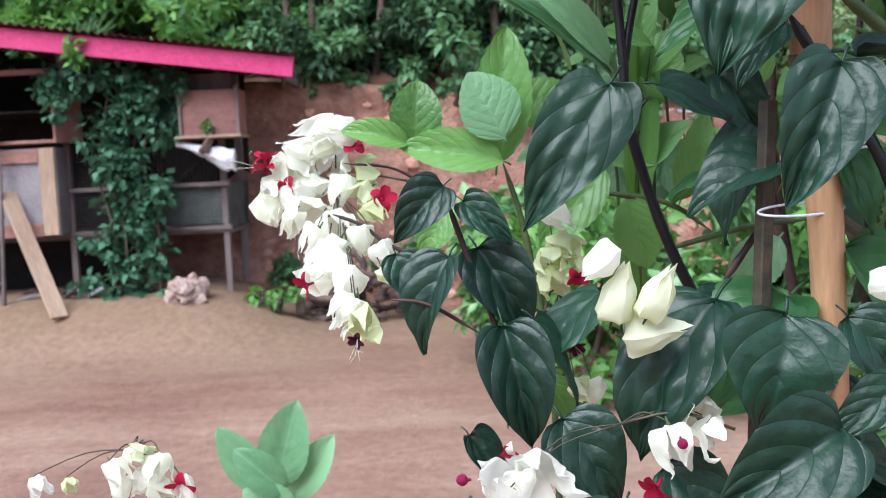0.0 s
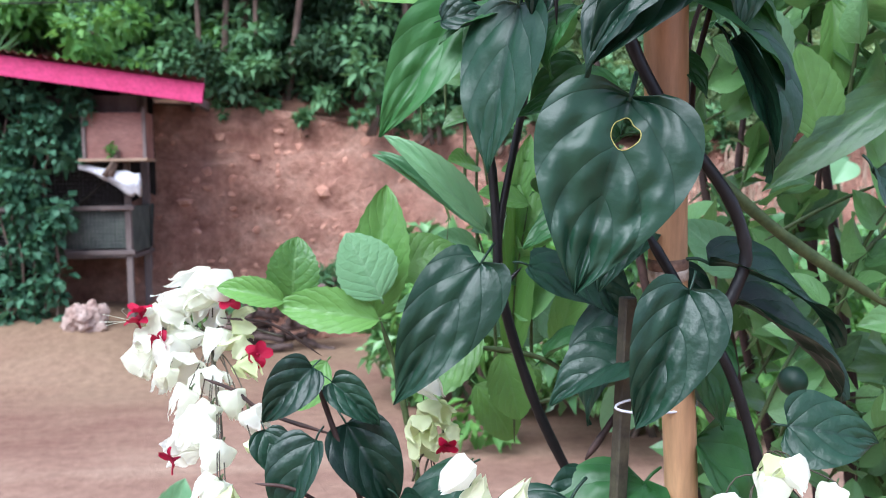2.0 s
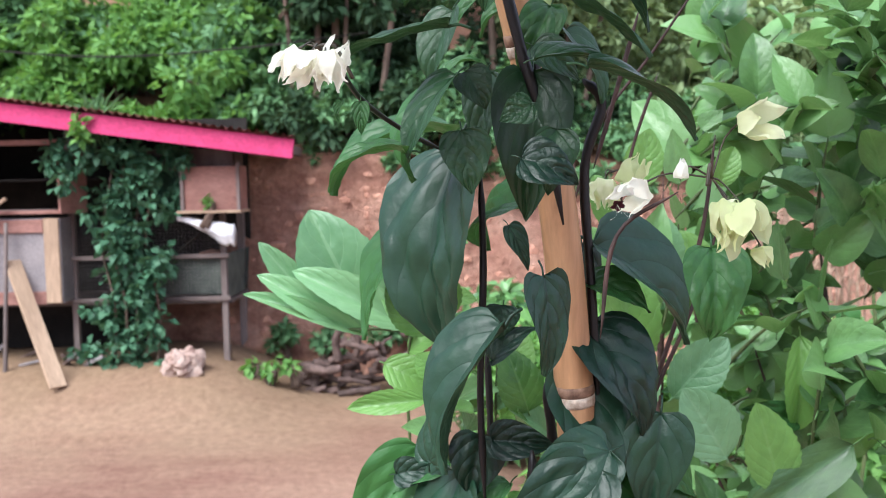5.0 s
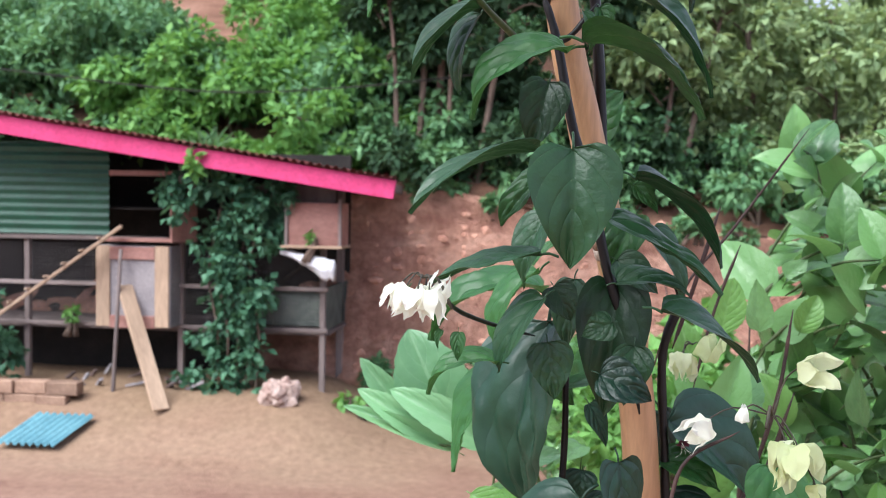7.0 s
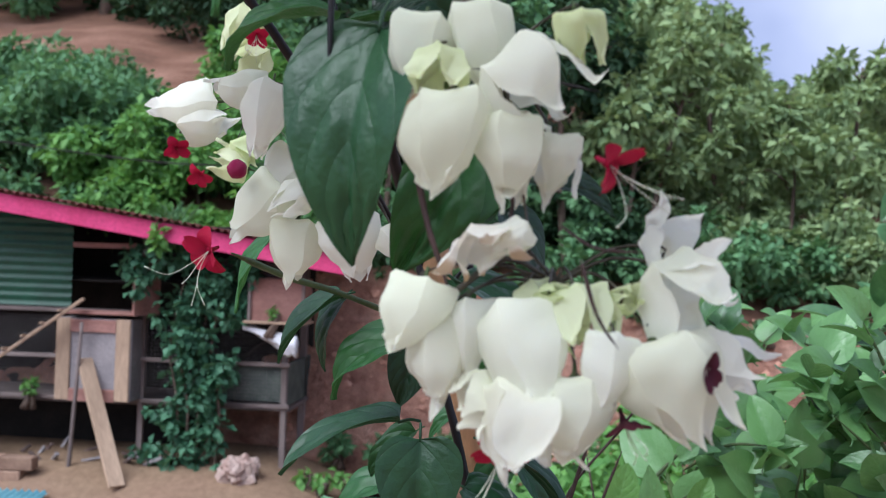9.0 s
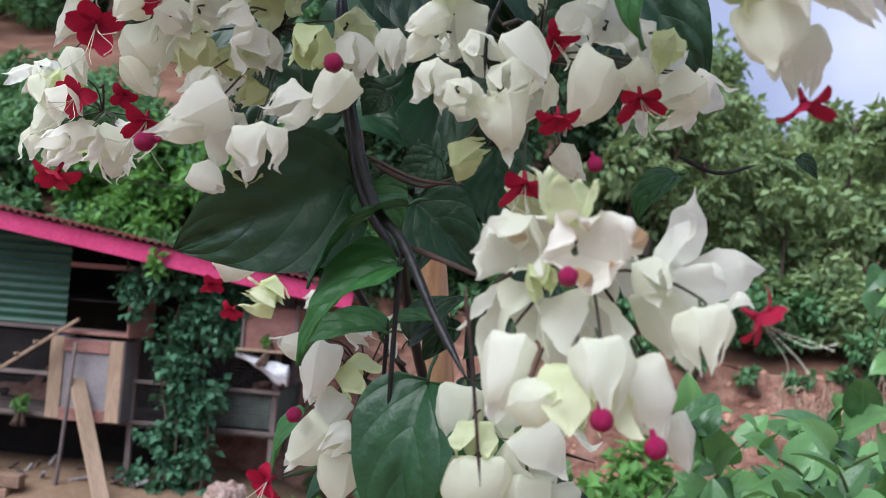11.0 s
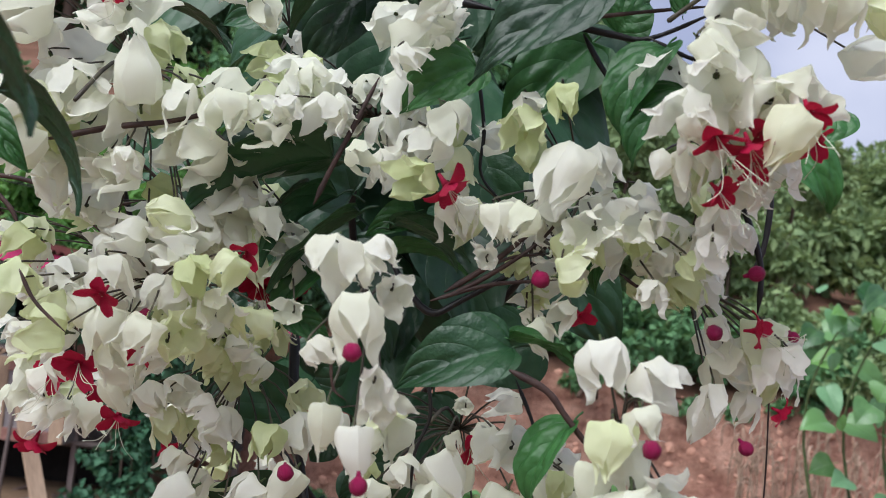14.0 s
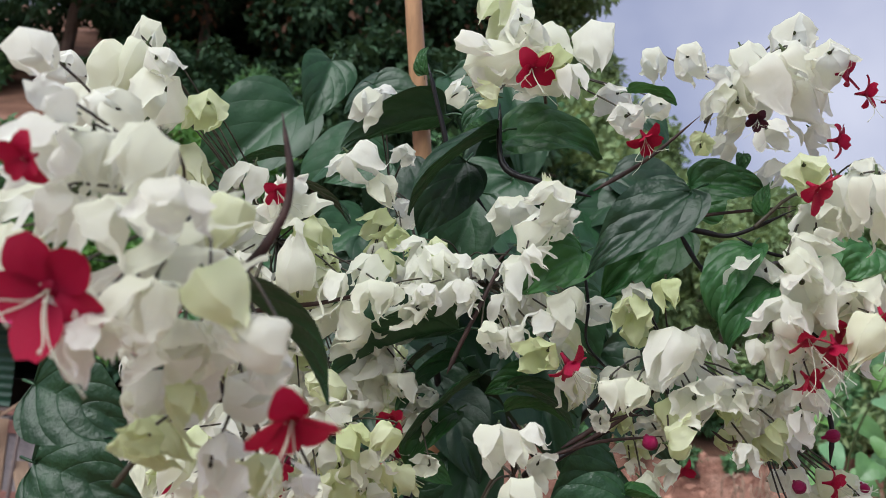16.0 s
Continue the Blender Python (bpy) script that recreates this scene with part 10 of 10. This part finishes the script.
spray.flower("o", 0.073, 0.141, 2.514, -0.56, -0.82, 0.11, 0.0285)
spray.flower("o", -0.056, 0.201, 2.625, -0.93, -0.32, 0.18, 0.0252)
spray.flower("b", 0.001, 0.120, 2.611, 0.62, -0.52, -0.59, 0.0281)
spray.flower("b", -0.035, 0.157, 2.620, -0.41, -0.02, -0.91, 0.0356)
spray.flower("o", -0.112, 0.215, 2.622, 0.40, -0.63, -0.67, 0.0361)
spray.flower("o", -0.065, 0.159, 2.580, 0.30, -0.78, -0.55, 0.0415)
spray.flower("o", 0.068, 0.165, 2.423, -0.74, -0.67, -0.02, 0.0263)
spray.flower("o", 0.114, 0.174, 2.467, -0.47, -0.73, -0.50, 0.0190)
spray.flower("c", 0.101, 0.173, 2.479, 0.41, -0.40, -0.82, 0.0237)
spray.flower("b", 0.154, 0.162, 2.430, 0.57, -0.38, -0.73, 0.0261)
spray.flower("o", 0.206, 0.170, 2.392, -0.55, -0.84, -0.02, 0.0186)
spray.flower("b", 0.189, 0.165, 2.397, 0.14, -0.03, -0.99, 0.0231)
spray.flower("o", 0.087, 0.165, 2.368, -0.34, -0.04, -0.94, 0.0232)
spray.flower("s", 0.146, 0.191, 2.391, -0.41, -0.46, -0.79, 0.0216)
spray.flower("b", 0.154, 0.129, 2.376, 0.86, -0.49, 0.13, 0.0247)
spray.flower("b", 0.107, 0.131, 2.482, -0.07, -0.40, 0.92, 0.0372)
spray.red("red", 0.089, 0.127, 2.531, 0.51, -0.61, -0.61, 0.0194)
spray.red("red", 0.115, 0.097, 2.347, -0.21, -0.67, -0.71, 0.0217)
spray.red("red", 0.184, 0.137, 2.379, -0.14, -0.68, -0.72, 0.0192)
spray.done()
spray = Cluster(vine, (0.064, 0.145, 2.344))
spray.flower("c", 0.063, 0.149, 2.332, -0.65, -0.54, -0.53, 0.0226)
spray.flower("c", 0.051, 0.125, 2.344, 0.62, -0.07, -0.78, 0.0273)
spray.flower("o", 0.073, 0.151, 2.352, 0.67, -0.74, 0.10, 0.0283)
spray.flower("b", 0.108, 0.183, 2.362, 0.77, -0.16, -0.62, 0.0237)
spray.flower("o", 0.109, 0.121, 2.354, 0.22, -0.01, -0.98, 0.0271)
spray.flower("o", 0.135, 0.143, 2.343, -0.33, -0.33, -0.89, 0.0279)
spray.flower("b", 0.064, 0.180, 2.331, 0.05, -0.54, -0.84, 0.0260)
spray.flower("c", 0.075, 0.108, 2.323, -0.89, -0.46, 0.07, 0.0291)
spray.flower("b", 0.098, 0.146, 2.320, 0.02, -0.61, -0.79, 0.0308)
spray.flower("o", 0.108, 0.147, 2.303, 0.71, -0.42, -0.57, 0.0224)
spray.flower("o", 0.135, 0.106, 2.322, -0.36, 0.00, -0.93, 0.0263)
spray.flower("c", 0.163, 0.113, 2.360, 0.54, -0.37, -0.76, 0.0240)
spray.flower("o", 0.180, 0.178, 2.320, 0.93, -0.17, 0.33, 0.0210)
spray.flower("o", 0.173, 0.128, 2.341, 0.41, -0.56, -0.72, 0.0245)
spray.flower("c", 0.191, 0.145, 2.332, -0.08, 0.03, -1.00, 0.0251)
spray.flower("c", 0.145, 0.157, 2.338, -0.16, -0.96, 0.24, 0.0205)
spray.flower("c", 0.151, 0.134, 2.323, 0.79, -0.59, 0.17, 0.0247)
spray.flower("b", 0.083, 0.150, 2.337, -0.50, -0.51, 0.70, 0.0254)
spray.flower("s", 0.040, 0.174, 2.310, 0.41, -0.80, -0.44, 0.0234)
spray.flower("b", 0.041, 0.117, 2.330, -0.18, 0.03, -0.98, 0.0269)
spray.flower("c", 0.182, 0.106, 2.366, -0.56, 0.03, -0.83, 0.0211)
spray.done()
spray = Cluster(vine, (0.110, -0.175, 2.444))
spray.flower("s", 0.063, -0.183, 2.469, -0.44, -0.48, -0.76, 0.0252)
spray.flower("o", 0.083, -0.236, 2.485, -0.32, -0.49, -0.81, 0.0224)
spray.flower("o", 0.108, -0.189, 2.481, 0.07, -0.80, -0.60, 0.0248)
spray.flower("b", 0.095, -0.213, 2.486, 0.17, 0.06, -0.98, 0.0239)
spray.flower("b", 0.075, -0.161, 2.519, -0.01, -1.00, 0.07, 0.0270)
spray.flower("o", 0.119, -0.241, 2.485, -0.43, -0.39, -0.82, 0.0220)
spray.flower("o", 0.088, -0.202, 2.487, 0.43, -0.41, -0.81, 0.0264)
spray.flower("b", 0.084, -0.220, 2.464, -0.49, 0.01, -0.87, 0.0257)
spray.flower("o", 0.073, -0.183, 2.484, -0.10, -0.99, 0.11, 0.0278)
spray.flower("o", 0.115, -0.242, 2.460, 0.51, -0.31, -0.80, 0.0239)
spray.flower("b", 0.101, -0.200, 2.438, -0.57, -0.41, -0.71, 0.0262)
spray.flower("o", 0.133, -0.237, 2.451, 0.93, -0.25, 0.26, 0.0242)
spray.flower("o", 0.136, -0.199, 2.466, 0.91, -0.16, 0.38, 0.0264)
spray.flower("b", 0.155, -0.246, 2.441, 0.65, -0.18, -0.74, 0.0234)
spray.flower("o", 0.132, -0.212, 2.414, -0.36, -0.44, -0.83, 0.0251)
spray.flower("b", 0.130, -0.252, 2.434, -0.13, -0.34, -0.93, 0.0229)
spray.flower("o", 0.055, -0.180, 2.448, 0.52, -0.48, -0.70, 0.0279)
spray.flower("o", 0.108, -0.253, 2.433, 0.68, -0.19, -0.70, 0.0229)
spray.flower("o", 0.114, -0.207, 2.435, -0.32, -0.81, -0.49, 0.0257)
spray.flower("b", 0.142, -0.225, 2.426, 0.75, -0.65, 0.12, 0.0249)
spray.flower("b", 0.151, -0.176, 2.409, 0.49, -0.82, 0.30, 0.0226)
spray.flower("b", 0.164, -0.243, 2.431, -0.94, -0.30, 0.18, 0.0192)
spray.flower("o", 0.124, -0.213, 2.427, 0.62, -0.25, -0.74, 0.0229)
spray.flower("o", 0.119, -0.258, 2.424, 0.67, -0.26, -0.70, 0.0204)
spray.flower("b", 0.043, -0.162, 2.538, 0.63, -0.51, -0.60, 0.0217)
spray.flower("s", 0.079, -0.226, 2.504, -0.69, -0.72, -0.04, 0.0185)
spray.flower("b", 0.137, -0.191, 2.471, -0.26, -0.03, -0.97, 0.0221)
spray.flower("s", 0.138, -0.260, 2.467, 0.09, -0.39, -0.92, 0.0184)
spray.flower("b", 0.148, -0.214, 2.431, -0.21, -0.15, -0.97, 0.0182)
spray.flower("b", 0.161, -0.206, 2.421, 0.02, -1.00, 0.08, 0.0191)
spray.flower("o", 0.035, -0.188, 2.462, -0.33, -0.52, -0.79, 0.0249)
spray.flower("b", 0.067, -0.210, 2.449, 0.07, -0.44, -0.89, 0.0240)
spray.red("red", 0.105, -0.263, 2.441, 0.05, -0.96, -0.29, 0.0324)
spray.red("red", 0.182, -0.263, 2.409, 0.29, -0.56, -0.78, 0.0251)
spray.red("red", 0.093, -0.263, 2.480, -0.27, -0.86, -0.44, 0.0156)
spray.done()
spray = Cluster(vine, (0.101, -0.175, 2.369))
spray.flower("b", 0.112, -0.181, 2.403, 0.01, -0.13, -0.99, 0.0224)
spray.flower("c", 0.124, -0.186, 2.386, 0.91, -0.11, -0.41, 0.0226)
spray.flower("o", 0.141, -0.151, 2.355, -0.14, -0.58, -0.80, 0.0225)
spray.flower("o", 0.153, -0.215, 2.386, 0.71, -0.70, 0.08, 0.0196)
spray.flower("c", 0.119, -0.210, 2.392, -0.46, -0.89, -0.01, 0.0141)
spray.flower("o", 0.171, -0.174, 2.375, -0.84, -0.53, 0.13, 0.0150)
spray.flower("c", 0.159, -0.186, 2.378, 0.36, -0.42, -0.83, 0.0150)
spray.flower("o", 0.113, -0.184, 2.403, 0.75, -0.53, -0.40, 0.0160)
spray.flower("c", 0.140, -0.224, 2.406, 0.49, -0.37, -0.79, 0.0147)
put_leaf(vine, "D", (0.131, -0.135, 2.448), (0.175, -0.135, 2.404), (0.343, -0.465, 0.791), 0.027)
put_leaf(vine, "M", (0.121, -0.185, 2.471), (0.116, -0.185, 2.453), (0.001, -1.028, 0.255), 0.015)
put_leaf(vine, "D", (0.013, -0.055, 2.395), (0.068, -0.055, 2.377), (0.001, -1.028, 0.255), 0.058)
put_leaf(vine, "D", (-0.004, -0.005, 2.348), (0.063, -0.005, 2.329), (0.001, -1.028, 0.255), 0.063)
vine_stem(vine, [(0.111, -0.175, 2.436), (0.140, -0.175, 2.454), (0.154, -0.175, 2.475), (0.157, -0.175, 2.493), (0.151, -0.175, 2.520)], 0.0024, 0.0013, M_brownstem)
spray.done()

# ---- the citrus tree's own foliage: limbs, twigs and single leaves ----
cr = random.Random(21)
for k in range(9):
    top = Vector((0.52 + 0.085 * k + cr.uniform(-0.1, 0.1), 1.45 + 0.5 * cr.random(), 1.35 + 0.5 * cr.random()))
    start = Vector((0.95 + 0.02 * k, 1.75, -0.42 + 0.1 * k))
    mid = start.lerp(top, 0.55) + Vector((cr.uniform(-0.15, 0.1), cr.uniform(-0.1, 0.1), 0.0))
    vine_stem(citrus, [start, mid, top], 0.016, 0.005, M_brownstem, 0.1, "limb")
for k in range(250):
    # a rounded crown, fuller towards its outside
    turn, far = cr.uniform(0, 2 * math.pi), cr.random() ** 0.42
    q = Vector((0.95 + 0.36 * far * math.cos(turn), 1.50 + 0.40 * far * math.sin(turn), 0.25 + 1.7 * cr.random() ** 0.8))
    q.z = min(q.z, 1.93 - 0.25 * max(0, 0.75 - q.x))
    p = q - Vector((cr.uniform(-0.16, 0.16), cr.uniform(-0.18, 0.02), cr.uniform(0.06, 0.18)))
    vine_stem(citrus, [p, p.lerp(q, 0.5) + Vector((0, 0, 0.02)), q], 0.0035, 0.0018, M_greenstem, 0.05, "twig")
    for i in range(5):
        b = p.lerp(q, 0.2 + 0.8 * i / 4)
        d = (q - p).normalized() * 0.6 + Vector((cr.uniform(-1, 1), cr.uniform(-1, 0.7), cr.uniform(-0.5, 0.5)))
        tip = b + d.normalized() * cr.uniform(0.06, 0.12)
        put_leaf(citrus, "C", b, tip, (cr.uniform(-0.9, 0.9), -0.5 + cr.uniform(-0.7, 0.6), 0.75))
for x, y, z in ((0.80, 1.35, 1.80), (0.86, 1.42, 1.84), (0.62, 1.2, 0.92)):
    bm = bmesh.new()
    bmesh.ops.create_uvsphere(bm, u_segments=16, v_segments=12, radius=0.019)
    for v in bm.verts:
        v.co *= 1 + 0.03 * noise.noise(v.co * 90)
    part("fruit", bm, M_leaf, citrus, "small dark green unripe fruit", Matrix.Translation((x, y, z)), True)

# ---- the lime-leaved shrub's inner shoots, close behind the pole ----
for k in range(11):
    b = Vector((0.16 + 0.017 * k, 1.16 + 0.14 * cr.random(), 0.98 + 0.50 * cr.random()))
    top = b + Vector((cr.uniform(-0.04, 0.05), cr.uniform(-0.03, 0.03), 0.13))
    vine_stem(lime_shrub, [b - Vector((0.0, 0.0, 0.16)), b, top], 0.0026, 0.0014, M_greenstem, 0.05, "twig")
    for i in range(5):
        a = 2.4 * i + k
        p = b.lerp(top, i / 4)
        tip = p + Vector((0.062 * math.cos(a), 0.035 * math.sin(a) - 0.02, cr.uniform(-0.02, 0.05)))
        put_leaf(lime_shrub, ("L", "C", "P", "C", "L")[(i + k) % 5], p, tip, (cr.uniform(-0.5, 0.5), -0.7, 0.7))

# ---- vine leaves that fill the tangle round the pole ----
for k in range(46):
    z = -0.2 + 1.82 * k / 45
    i = min(range(len(pole_line)), key=lambda j: abs(pole_line[j].z - z))
    c = pole_line[i]
    a = cr.uniform(0, 6.28)
    b = c + Vector((0.035 * math.cos(a), 0.05 + 0.04 * math.sin(a), 0))
    tip = b + Vector((0.10 * math.cos(a), 0.04 + 0.06 * math.sin(a), cr.uniform(-0.12, -0.02)))
    put_leaf(vine, "D" if cr.random() < 0.45 else "M", b, tip, (0.5 * math.cos(a), -0.6, 0.8))
for k in range(18):
    b = Vector((cr.uniform(0.10, 0.30), cr.uniform(0.40, 0.6), cr.uniform(2.22, 2.58)))
    tip = b + Vector((cr.uniform(-0.10, 0.10), -0.03, cr.uniform(-0.12, -0.03)))
    put_leaf(vine, "D", b, tip, (cr.uniform(-0.4, 0.4), -0.8, 0.7))
for k in range(52):
    b = Vector((cr.uniform(0.0, 0.42), cr.uniform(0.50, 0.78), cr.uniform(2.40, 2.78)))
    tip = b + Vector((cr.uniform(-0.12, 0.12), cr.uniform(-0.04, 0.04), cr.uniform(-0.14, -0.05)))
    put_leaf(vine, "D", b, tip, (cr.uniform(-0.5, 0.5), -0.7, 0.7))
vine_stem(vine, [(0.24, 0.80, 1.95), (0.20, 0.66, 2.15), (0.22, 0.52, 2.3), (0.20, 0.46, 2.45), (0.24, 0.40, 2.55)], 0.0058, 0.003)
vine_stem(vine, [(0.22, 0.78, 2.0), (0.10, 0.65, 2.2), (-0.02, 0.58, 2.35), (-0.06, 0.52, 2.5)], 0.005, 0.0025)
vine_stem(vine, [(0.24, 0.62, 2.2), (0.34, 0.45, 2.35), (0.40, 0.35, 2.45)], 0.0045, 0.0025)

# ---- dry stalks and green growth beyond, at the foot of the bank ----
for k in range(30):
    x, y = 2.7 + 1.8 * cr.random(), 8.0 + 0.8 * cr.random()
    z0 = yard_height(x, y)
    e = thing("dry_plant", (x, y, z0), "dead curled pale brown plant stalk", "dry plant", "dead stalks")
    h = 1.45 + 0.55 * cr.random()
    pts = [(x, y, z0), (x + cr.uniform(-0.05, 0.05), y, z0 + h * 0.6), (x + cr.uniform(-0.08, 0.08), y, z0 + h)]
    attach("stalk", tube_mesh("stalk", pts, 0.013, 0.006, M_straw, 6, 5, 0.15, k), e)
    for i in range(9):
        s = cr.uniform(-1, 1)
        b = Vector(pts[1]).lerp(Vector(pts[2]), cr.random())
        attach("curled_leaf", tube_mesh("curled_leaf", [b, b + Vector((s * 0.06, 0.03 * s, cr.uniform(0.02, 0.07))), b + Vector((s * 0.12, 0.04 * s, -0.02)), b + Vector((s * 0.11, 0, -cr.uniform(0.1, 0.25)))], 0.009, 0.005, M_straw, 4, 5), e)
for k in range(15):
    x, y = 0.6 + 4.6 * k / 14, 5.6 + 1.6 * cr.random()
    z0 = yard_height(x, y)
    shrub((x, y, z0), cr.uniform(0.9, 1.3), 1.35 + 0.35 * cr.random(), 14, 80, 0.13, M_shrubbright if k % 3 else M_citrus, 900 + k, "green garden bush before the bank", "bush", "garden bushes", "bush")

# ---- a tall broad-leaved garden plant beyond the citrus tree ----
bean = thing("climbing_bean", (2.35, 4.6, yard_height(2.35, 4.6)), "tall climbing plant with broad pale green leaves", "plant")
for k in range(4):
    x = 2.1 + 0.2 * k
    vine_stem(bean, [(x, 4.6, -0.42), (x + 0.1, 4.55, 0.9), (x - 0.05, 4.6, 1.9), (x + 0.1, 4.5, 2.5)], 0.012, 0.005, M_greenstem)
for k in range(70):
    b = Vector((2.05 + 0.85 * cr.random(), 4.35 + 0.4 * cr.random(), 0.6 + 2.0 * cr.random() ** 0.7))
    tip = b + Vector((cr.uniform(-0.16, 0.16), cr.uniform(-0.12, 0.05), cr.uniform(-0.16, 0.02)))
    put_leaf(bean, "B", b, tip, (cr.uniform(-0.5, 0.3), -0.8, 0.8), cr.uniform(0.12, 0.17))

# ---- a dead thread of dried florets that hangs from the vine ----
thread = [(0.535, 0.25, 2.34), (0.538, 0.25, 2.272), (0.539, 0.25, 2.223), (0.545, 0.25, 2.18), (0.540, 0.25, 2.14)]
vine_stem(vine, thread, 0.0007, 0.0004, M_brownstem, 0.0, "dry_thread")
for x, z, s in ((0.539, 2.225, 0.012), (0.544, 2.185, 0.010)):
    attach("dried_floret", WITHERED[0], vine, axis_pose((x, 0.249, z), (0.2, -0.3, -0.9), s, 30), "dried purple-brown floret")
